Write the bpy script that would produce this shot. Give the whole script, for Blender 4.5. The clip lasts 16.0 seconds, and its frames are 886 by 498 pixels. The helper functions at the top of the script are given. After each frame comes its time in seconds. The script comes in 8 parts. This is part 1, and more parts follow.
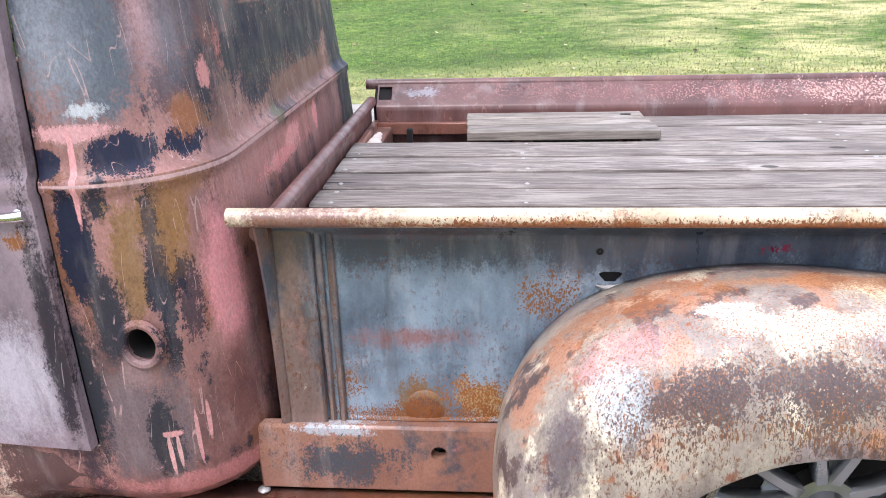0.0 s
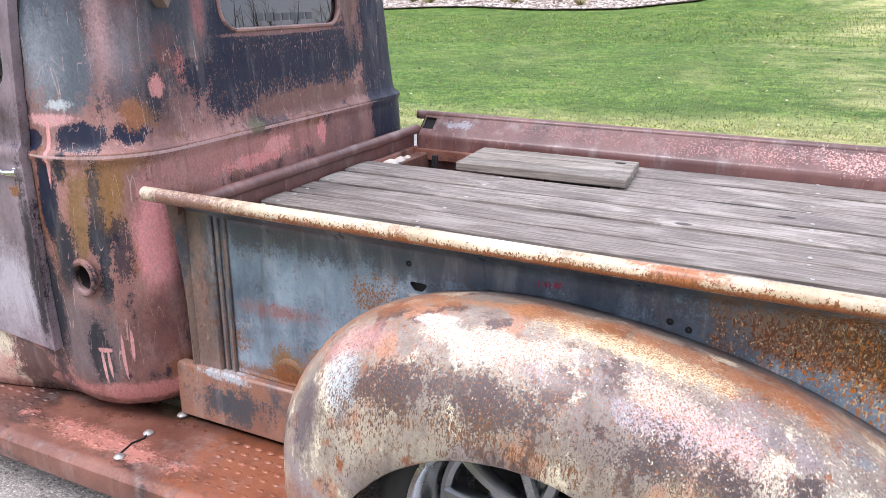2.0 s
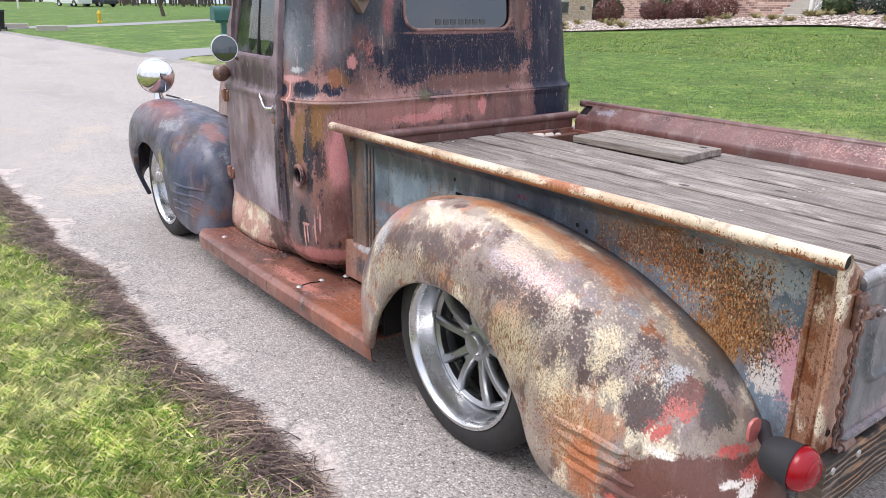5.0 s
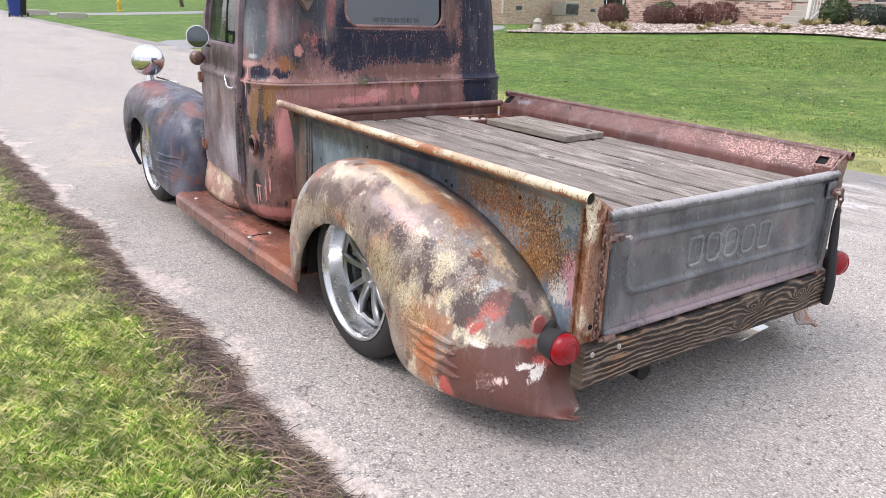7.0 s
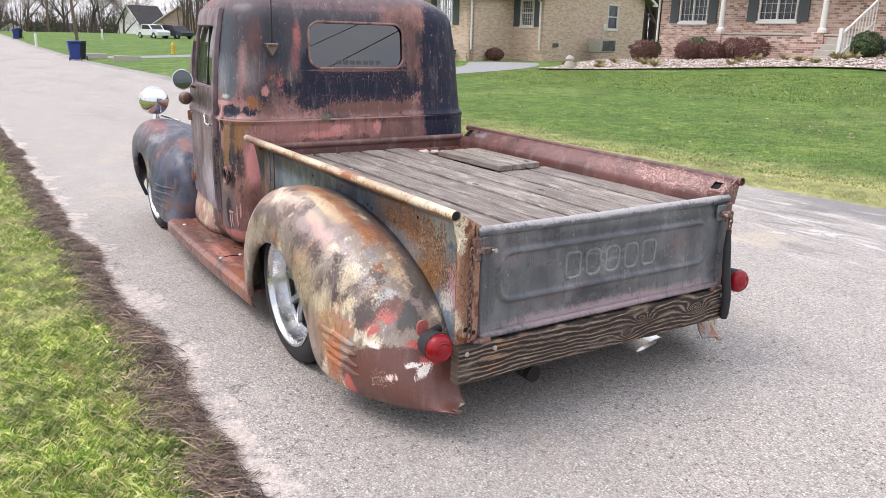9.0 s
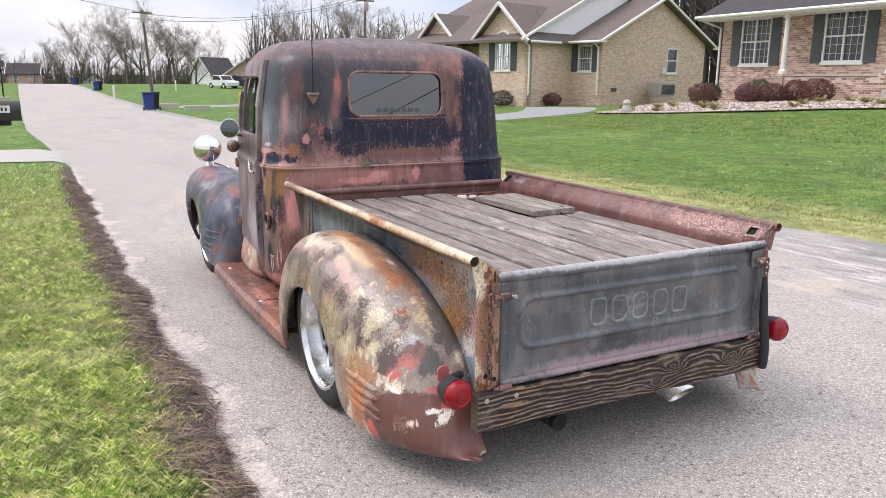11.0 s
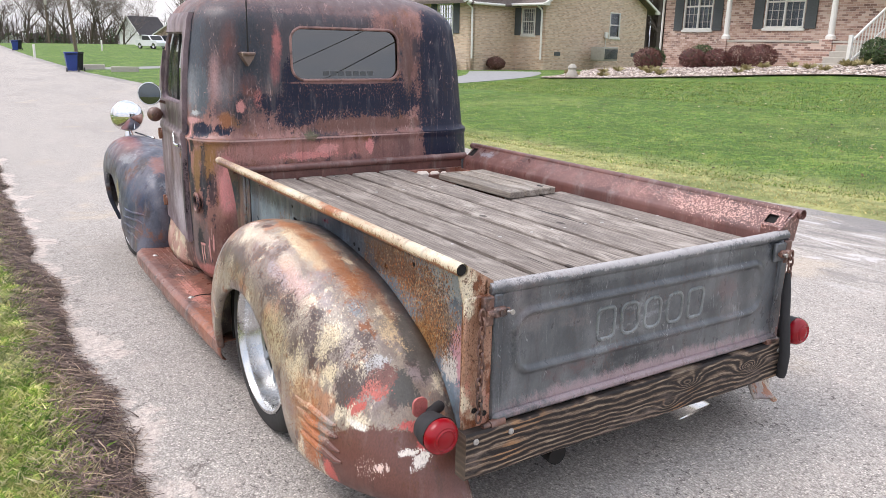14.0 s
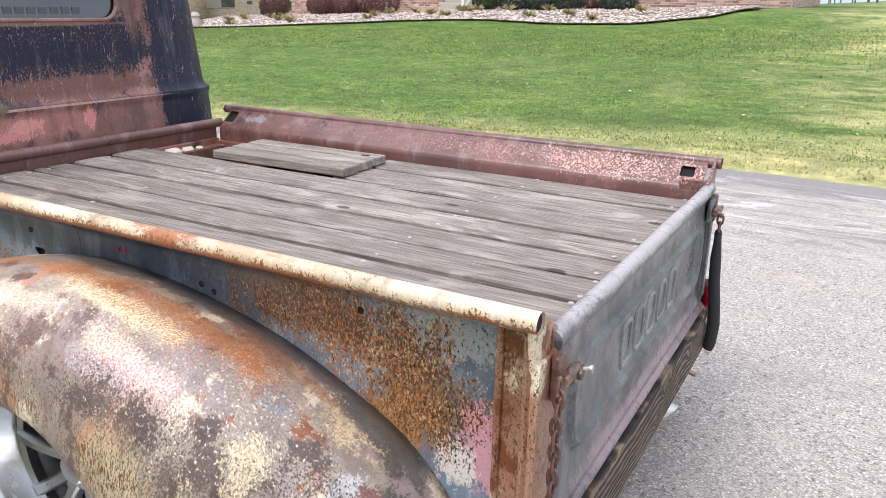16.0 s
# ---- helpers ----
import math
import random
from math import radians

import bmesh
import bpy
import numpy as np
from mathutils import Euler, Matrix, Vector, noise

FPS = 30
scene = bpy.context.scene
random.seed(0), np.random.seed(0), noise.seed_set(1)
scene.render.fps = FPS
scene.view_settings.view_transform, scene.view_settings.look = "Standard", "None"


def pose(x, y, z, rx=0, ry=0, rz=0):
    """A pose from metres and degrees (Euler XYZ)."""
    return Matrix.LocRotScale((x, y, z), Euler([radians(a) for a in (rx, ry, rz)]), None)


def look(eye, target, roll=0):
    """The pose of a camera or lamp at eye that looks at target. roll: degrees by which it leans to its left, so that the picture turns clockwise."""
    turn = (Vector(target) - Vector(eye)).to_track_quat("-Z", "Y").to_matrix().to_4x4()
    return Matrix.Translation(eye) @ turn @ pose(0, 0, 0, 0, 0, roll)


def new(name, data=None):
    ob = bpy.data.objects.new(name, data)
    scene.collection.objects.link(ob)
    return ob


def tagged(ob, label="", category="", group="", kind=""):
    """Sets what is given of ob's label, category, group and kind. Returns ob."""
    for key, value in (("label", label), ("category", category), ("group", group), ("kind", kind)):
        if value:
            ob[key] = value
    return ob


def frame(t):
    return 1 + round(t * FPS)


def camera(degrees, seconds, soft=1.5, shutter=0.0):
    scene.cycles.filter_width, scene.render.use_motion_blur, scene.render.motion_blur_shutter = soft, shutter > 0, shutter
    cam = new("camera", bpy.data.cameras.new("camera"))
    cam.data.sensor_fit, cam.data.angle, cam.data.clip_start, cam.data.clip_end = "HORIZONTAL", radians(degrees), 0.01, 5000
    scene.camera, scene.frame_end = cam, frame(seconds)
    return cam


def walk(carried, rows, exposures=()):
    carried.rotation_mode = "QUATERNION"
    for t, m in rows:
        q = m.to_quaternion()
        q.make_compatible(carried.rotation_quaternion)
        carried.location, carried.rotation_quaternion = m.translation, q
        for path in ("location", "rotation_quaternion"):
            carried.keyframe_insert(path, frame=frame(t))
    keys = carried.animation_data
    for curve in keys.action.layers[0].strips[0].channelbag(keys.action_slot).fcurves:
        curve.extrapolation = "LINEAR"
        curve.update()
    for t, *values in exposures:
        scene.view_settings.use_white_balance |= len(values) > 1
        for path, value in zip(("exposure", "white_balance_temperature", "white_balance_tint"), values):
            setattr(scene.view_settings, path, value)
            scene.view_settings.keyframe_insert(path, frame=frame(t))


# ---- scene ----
cam = camera(60.3, 16.0, soft=0.85)
PATH = [
    (0, (-1.52, -1.961, 1.252), (-1.678, -0.108, 0.517), -1.6),
    (0.5, (-1.328, -1.96, 1.246), (-1.591, -0.113, 0.525), -0.8),
    (1, (-1.088, -1.901, 1.258), (-1.479, -0.075, 0.542), 0.5),
    (1.5, (-0.818, -1.98, 1.268), (-1.46, -0.217, 0.576), -0.0),
    (2, (-0.602, -2.003, 1.283), (-1.413, -0.293, 0.639), 0.5),
    (2.5, (-0.433, -1.955, 1.279), (-1.43, -0.339, 0.65), 2.0),
    (3, (-0.223, -1.944, 1.304), (-1.446, -0.489, 0.684), 1.4),
    (3.5, (0.01, -1.997, 1.323), (-1.381, -0.682, 0.745), 0.7),
    (4, (0.21, -2.097, 1.285), (-1.241, -0.85, 0.701), 0.1),
    (4.2, (0.284, -2.122, 1.283), (-1.181, -0.9, 0.684), -0.0),
    (6.3, (1.169, -2.265, 1.3), (-0.368, -1.142, 0.685), 2.0),
    (6.5, (1.23, -2.277, 1.318), (-0.301, -1.148, 0.701), 2.2),
    (7, (1.383, -2.237, 1.314), (-0.14, -1.1, 0.692), 2.5),
    (7.5, (1.589, -2.126, 1.312), (0.068, -0.985, 0.692), 2.7),
    (8, (1.703, -2.067, 1.319), (0.168, -0.936, 0.714), 2.6),
    (8.5, (1.849, -2.051, 1.332), (0.277, -0.956, 0.757), 2.2),
    (9, (1.945, -2.013, 1.36), (0.328, -0.966, 0.822), 1.6),
    (9.5, (2.007, -1.941, 1.368), (0.353, -0.937, 0.865), 1.3),
    (9.7, (2.019, -1.925, 1.375), (0.349, -0.94, 0.888), 1.1),
    (11.8, (2.005, -1.88, 1.367), (0.277, -0.968, 0.939), 1.0),
    (12, (1.998, -1.859, 1.374), (0.271, -0.952, 0.936), 1.0),
    (12.5, (1.978, -1.812, 1.367), (0.254, -0.904, 0.917), 1.1),
    (13, (1.89, -1.784, 1.356), (0.179, -0.861, 0.888), 1.2),
    (13.5, (1.683, -1.749, 1.354), (0.001, -0.784, 0.862), 1.2),
    (14, (1.49, -1.725, 1.349), (-0.134, -0.678, 0.833), 1.3),
    (14.5, (1.235, -1.663, 1.331), (-0.303, -0.505, 0.79), 1.2),
    (15, (0.956, -1.664, 1.303), (-0.452, -0.363, 0.735), 1.2),
    (15.5, (0.655, -1.701, 1.289), (-0.497, -0.182, 0.683), 0.7),
    (16, (0.367, -1.668, 1.252), (-0.554, -0.003, 0.639), 1.3),
]
walk(cam, [(t, look(eye, target, roll)) for t, eye, target, roll in PATH],
     exposures=[(0.0, 0.4, 6250, 19.0), (1.5, 0.36, 6250, 18.5), (2.5, 0.24, 6300, 18.2), (3.5, 0.13, 6350, 18.0), (6.5, 0.07, 6650, 17.5), (12.5, -0.01, 6750, 17.0), (14.5, 0.06, 6700, 16.5), (16.0, 0.15, 6600, 16.0)])

# ---- light: a thinly overcast sky, with a wide soft sun behind the cloud ----
world = bpy.data.worlds.new("overcast_sky")
scene.world = world
world.use_nodes = True
wt = world.node_tree
wt.nodes.clear()
sky = wt.nodes.new("ShaderNodeTexSky")
sky.sky_type, sky.sun_disc = "NISHITA", False
sky.sun_elevation, sky.sun_rotation = radians(50), radians(200)
sky.dust_density, sky.air_density = 3.0, 1.0
w_co = wt.nodes.new("ShaderNodeTexCoord")
w_map = wt.nodes.new("ShaderNodeMapping")
w_map.inputs["Scale"].default_value = (1, 1, 3.5)
w_noise = wt.nodes.new("ShaderNodeTexNoise")
w_noise.inputs["Scale"].default_value, w_noise.inputs["Detail"].default_value = 2.2, 6
w_ramp = wt.nodes.new("ShaderNodeValToRGB")
w_ramp.color_ramp.elements[0].position, w_ramp.color_ramp.elements[0].color = 0.38, (5.6, 6.9, 8.6, 1)
w_ramp.color_ramp.elements[1].position, w_ramp.color_ramp.elements[1].color = 0.6, (9.3, 9.5, 9.8, 1)
w_mix = wt.nodes.new("ShaderNodeMix")
w_mix.data_type = "RGBA"
w_mix.inputs["Factor"].default_value = 0.88
w_sep = wt.nodes.new("ShaderNodeSeparateXYZ")
w_up = wt.nodes.new("ShaderNodeMapRange")
w_up.inputs["From Min"].default_value, w_up.inputs["From Max"].default_value = 0.05, 0.9
w_up.inputs["To Min"].default_value, w_up.inputs["To Max"].default_value = 1.15, 2.1
w_gain = wt.nodes.new("ShaderNodeVectorMath")
w_gain.operation = "SCALE"
w_bg, w_out = wt.nodes.new("ShaderNodeBackground"), wt.nodes.new("ShaderNodeOutputWorld")
w_bg.inputs["Strength"].default_value = 0.1
for a, b in ((w_co.outputs["Generated"], w_map.inputs["Vector"]), (w_map.outputs[0], w_noise.inputs["Vector"]), (w_noise.outputs["Fac"], w_ramp.inputs["Fac"]),
             (sky.outputs[0], w_mix.inputs["A"]), (w_ramp.outputs["Color"], w_mix.inputs["B"]),
             (w_co.outputs["Generated"], w_sep.inputs[0]), (w_sep.outputs["Z"], w_up.inputs["Value"]),
             (w_mix.outputs["Result"], w_gain.inputs[0]), (w_up.outputs[0], w_gain.inputs["Scale"]), (w_gain.outputs[0], w_bg.inputs["Color"]), (w_bg.outputs[0], w_out.inputs["Surface"])):
    wt.links.new(a, b)
sun = new("sun", bpy.data.lights.new("sun", "SUN"))
sun.data.energy, sun.data.angle, sun.data.color = 1.8, radians(28), (1.0, 0.985, 0.96)
sun.matrix_world = look((-4, -9, 16), (0, 0, 0))


# ---- materials ----
def rgb(*c):
    """Linear colour from sRGB bytes."""
    return tuple(((v / 255 + 0.055) / 1.055) ** 2.4 if v > 10 else v / 3295 for v in c) + (1.0,)


class Mat:
    """A small builder for node materials. Sockets in, sockets out."""

    def __init__(self, name, rough=0.7, metal=0.0, coords="Object"):
        self.m = bpy.data.materials.new(name)
        self.m.use_nodes = True
        self.t = self.m.node_tree
        self.b = self.t.nodes["Principled BSDF"]
        self.b.inputs["Roughness"].default_value, self.b.inputs["Metallic"].default_value = rough, metal
        self.co = self.t.nodes.new("ShaderNodeTexCoord").outputs[coords]

    def n(self, kind, **inputs):
        node = self.t.nodes.new(kind)
        for key, value in inputs.items():
            self.put(node.inputs[key.replace("_", " ")], value)
        return node

    def put(self, socket, value):
        if isinstance(value, bpy.types.NodeSocket):
            self.t.links.new(value, socket)
        else:
            socket.default_value = value

    def math(self, op, a, b=0.0, clamp=False):
        node = self.t.nodes.new("ShaderNodeMath")
        node.operation, node.use_clamp = op, clamp
        self.put(node.inputs[0], a), self.put(node.inputs[1], b)
        return node.outputs[0]

    def vec(self, op, a, b):
        node = self.t.nodes.new("ShaderNodeVectorMath")
        node.operation = op
        self.put(node.inputs[0], a), self.put(node.inputs[1], b)
        return node.outputs[1] if op == "LENGTH" else node.outputs[0]

    def scaled(self, scale, shift=(0, 0, 0), turn=(0, 0, 0), co=None):
        node = self.n("ShaderNodeMapping", Scale=scale, Location=shift, Rotation=turn)
        self.put(node.inputs["Vector"], co or self.co)
        return node.outputs[0]

    def noise(self, scale, detail=4.0, rough=0.55, co=None, warp=0.0, colour=False):
        node = self.n("ShaderNodeTexNoise", Scale=scale, Detail=detail, Roughness=rough, Distortion=warp)
        self.put(node.inputs["Vector"], co or self.co)
        return node.outputs["Color" if colour else "Fac"]

    def voronoi(self, scale, out="Distance", co=None, feature="F1"):
        node = self.n("ShaderNodeTexVoronoi", Scale=scale)
        node.feature = feature
        self.put(node.inputs["Vector"], co or self.co)
        return node.outputs[out]

    def step(self, fac, low, high):
        node = self.n("ShaderNodeMapRange", From_Min=low, From_Max=high)
        node.interpolation_type = "SMOOTHSTEP"
        self.put(node.inputs["Value"], fac)
        return node.outputs[0]

    def ramp(self, fac, *stops):
        node = self.t.nodes.new("ShaderNodeValToRGB")
        els = node.color_ramp.elements
        while len(els) < len(stops):
            els.new(0.5)
        for el, (at, colour) in zip(els, stops):
            el.position, el.color = at, colour
        self.put(node.inputs["Fac"], fac)
        return node.outputs["Color"]

    def mix(self, fac, a, b, how="MIX"):
        node = self.t.nodes.new("ShaderNodeMix")
        node.data_type, node.blend_type = "RGBA", how
        self.put(node.inputs["Factor"], fac), self.put(node.inputs["A"], a), self.put(node.inputs["B"], b)
        return node.outputs["Result"]

    def random(self):
        return self.n("ShaderNodeObjectInfo").outputs["Random"]

    def island(self):
        return self.n("ShaderNodeNewGeometry").outputs["Random Per Island"]

    def patch(self, centre, radii, ragged=0.8, sharp=4.0, grain=None, turn=(0, 0, 0)):
        """A blot round a place, with a ragged edge."""
        off = self.vec("SUBTRACT", self.co, centre)
        if any(turn):
            off = self.scaled((1, 1, 1), (0, 0, 0), tuple(radians(-a) for a in turn), off)
        dist = self.vec("LENGTH", self.vec("DIVIDE", off, radii), (0, 0, 0))
        edge = self.math("MULTIPLY", self.math("SUBTRACT", grain or self.grain, 0.5), ragged * 10)
        return self.math("MULTIPLY", self.math("ADD", self.math("SUBTRACT", 1.0, dist), edge), sharp, clamp=True)

    def done(self, colour=None, rough=None, bump=None, strength=0.3, distance=0.005, metal=None):
        if colour is not None:
            self.put(self.b.inputs["Base Color"], colour)
        if rough is not None:
            self.put(self.b.inputs["Roughness"], rough)
        if metal is not None:
            self.put(self.b.inputs["Metallic"], metal)
        if bump is not None:
            node = self.n("ShaderNodeBump", Strength=strength, Distance=distance, Height=bump)
            self.put(self.b.inputs["Normal"], node.outputs[0])
        return self.m


NAVY, SLATE, PINK = rgb(26, 30, 52), rgb(70, 76, 84), rgb(196, 126, 122)
BROWN, RUST, CREAM = rgb(112, 76, 64), rgb(132, 78, 50), rgb(224, 210, 184)
CORAL, UMBER = rgb(204, 98, 88), rgb(62, 48, 44)


def thin(strength, *c):
    """A colour for a patch that lets the paint below show through."""
    return rgb(*c)[:3] + (strength,)



def patina(name, base, layers, patches, specks=(), scratch=None, rough=0.42, mottle=6.0, grit=0.5, coat=0.25, pits=0.25, wisps=0.22, spec=0.5):
    """Worn paint over bare and rusted steel.
    layers: (colour, scale, low, high, stretch); patches: (colour, centre, radii, ragged, sharp[, turn]); specks: (colour, centre, radii, amount, size[, drop]). A patch's fourth colour value is its strength."""
    m = Mat(name, rough)
    m.b.inputs["Specular IOR Level"].default_value = spec
    m.b.inputs["Coat Weight"].default_value, m.b.inputs["Coat Roughness"].default_value = coat, 0.17
    broad = m.noise(9, 5, 0.6, m.scaled((1, 1, 0.7)))
    fine = m.noise(85, 5, 0.7, m.scaled((1, 1, 0.7), (4, 2, 6)))
    smear = m.noise(34, 5, 0.65, m.scaled((1, 1, 0.14), (2, 7, 1)))
    stipple = m.noise(250, 3, 0.65, m.scaled((1, 1, 0.75), (9, 3, 1)))
    m.grain = m.math("ADD", m.math("ADD", m.math("MULTIPLY", broad, 0.34), m.math("MULTIPLY", stipple, 0.22)), m.math("ADD", m.math("MULTIPLY", fine, 0.26), m.math("MULTIPLY", smear, 0.18)))
    colour = m.ramp(m.math("ADD", m.math("MULTIPLY", m.noise(mottle, 5, 0.6, m.scaled((1, 1, 0.7))), 0.75), m.math("MULTIPLY", m.grain, 0.25)), (0.4, base[0]), (0.6, base[1]))
    shift = 3.0
    for tone, scale, low, high, stretch in layers:
        blot = m.noise(scale, 6, 0.62, m.scaled(stretch, (shift, shift * 1.7, shift * 0.6)))
        blot = m.math("ADD", m.math("MULTIPLY", blot, 0.65), m.math("MULTIPLY", m.grain, 0.35))
        colour, shift = m.mix(m.step(blot, low, high), colour, tone), shift + 4.3
    for tone, centre, radii, ragged, sharp, *turn in patches:
        blot = m.patch(centre, radii, ragged, sharp, turn=turn[0] if turn else (0, 0, 0))
        colour = m.mix(m.math("MULTIPLY", blot, tone[3]) if tone[3] < 1 else blot, colour, tone[:3] + (1.0,))
    runs = m.noise(16, 5, 0.6, m.scaled((1.6, 1.6, 0.18), (7, 1, 2)))
    colour = m.mix(m.math("MULTIPLY", m.step(runs, 0.54, 0.72), 0.35), colour, UMBER)
    wisp = m.noise(12, 5, 0.65, m.scaled((1.4, 1.4, 0.25), (3, 8, 5)))
    colour = m.mix(m.math("MULTIPLY", m.step(wisp, 0.52, 0.74), wisps), colour, rgb(190, 182, 178))
    tiny = m.noise(120, 4, 0.7, m.scaled((1, 1, 0.6)))
    where = m.noise(5, 4, 0.6, m.scaled((1, 1, 1), (11, 5, 8)))
    colour = m.mix(m.math("MULTIPLY", m.math("MULTIPLY", m.step(tiny, 0.55, 0.61), m.step(where, 0.46, 0.6)), pits, clamp=True), colour, rgb(104, 66, 42))
    for tone, centre, radii, amount, size, *drop in specks:
        near = m.math("MINIMUM", m.patch(centre, radii, 0.5, 1.0), 0.6)
        dots = m.noise(size * 3.0, 4, 0.62, m.scaled((1, 1, drop[0] if drop else 0.62), (size * 0.1, 3, 9)))
        level = m.math("ADD", dots, m.math("MULTIPLY", near, 0.3 * amount))
        colour = m.mix(m.math("MULTIPLY", m.step(level, 0.6, 0.66), m.step(near, 0.0, 0.08)), colour, tone)
    if scratch:
        for turn, wide in ((0.15, 0.006), (-0.5, 0.004), (1.3, 0.0035)):
            thread = m.noise(9, 2, 0.4, m.scaled((1, 3.2, 0.3), (turn * 7, 1, 4), (turn, 0, 0)))
            line = m.math("SUBTRACT", 1.0, m.step(m.math("ABSOLUTE", m.math("SUBTRACT", thread, 0.5)), wide * 0.4, wide))
            some = m.step(m.noise(11, 5, 0.7, m.scaled((1, 1, 1), (turn * 5, 6, 2))), 0.52, 0.6)
            colour = m.mix(m.math("MULTIPLY", m.math("MULTIPLY", line, some), 0.7), colour, scratch)
    fleck = m.ramp(m.noise(210, 4, 0.75, m.scaled((1, 1, 0.6), (1, 8, 3))), (0.3, (0.66, 0.66, 0.66, 1)), (0.5, (1, 1, 1, 1)), (0.72, (1.42, 1.4, 1.36, 1)))
    colour = m.mix(grit, colour, fleck, "MULTIPLY")
    shine = m.ramp(m.noise(16, 5, 0.6, m.scaled((1, 1, 0.6), (5, 5, 5))), (0.32, (max(rough - 0.14, 0.1),) * 3 + (1,)), (0.72, (min(rough + 0.22, 1),) * 3 + (1,)))
    relief = m.math("ADD", m.math("MULTIPLY", tiny, 0.3), m.math("MULTIPLY", m.grain, 0.7))
    return m.done(colour, shine, relief, 0.08 + 0.14 * grit, 0.004)


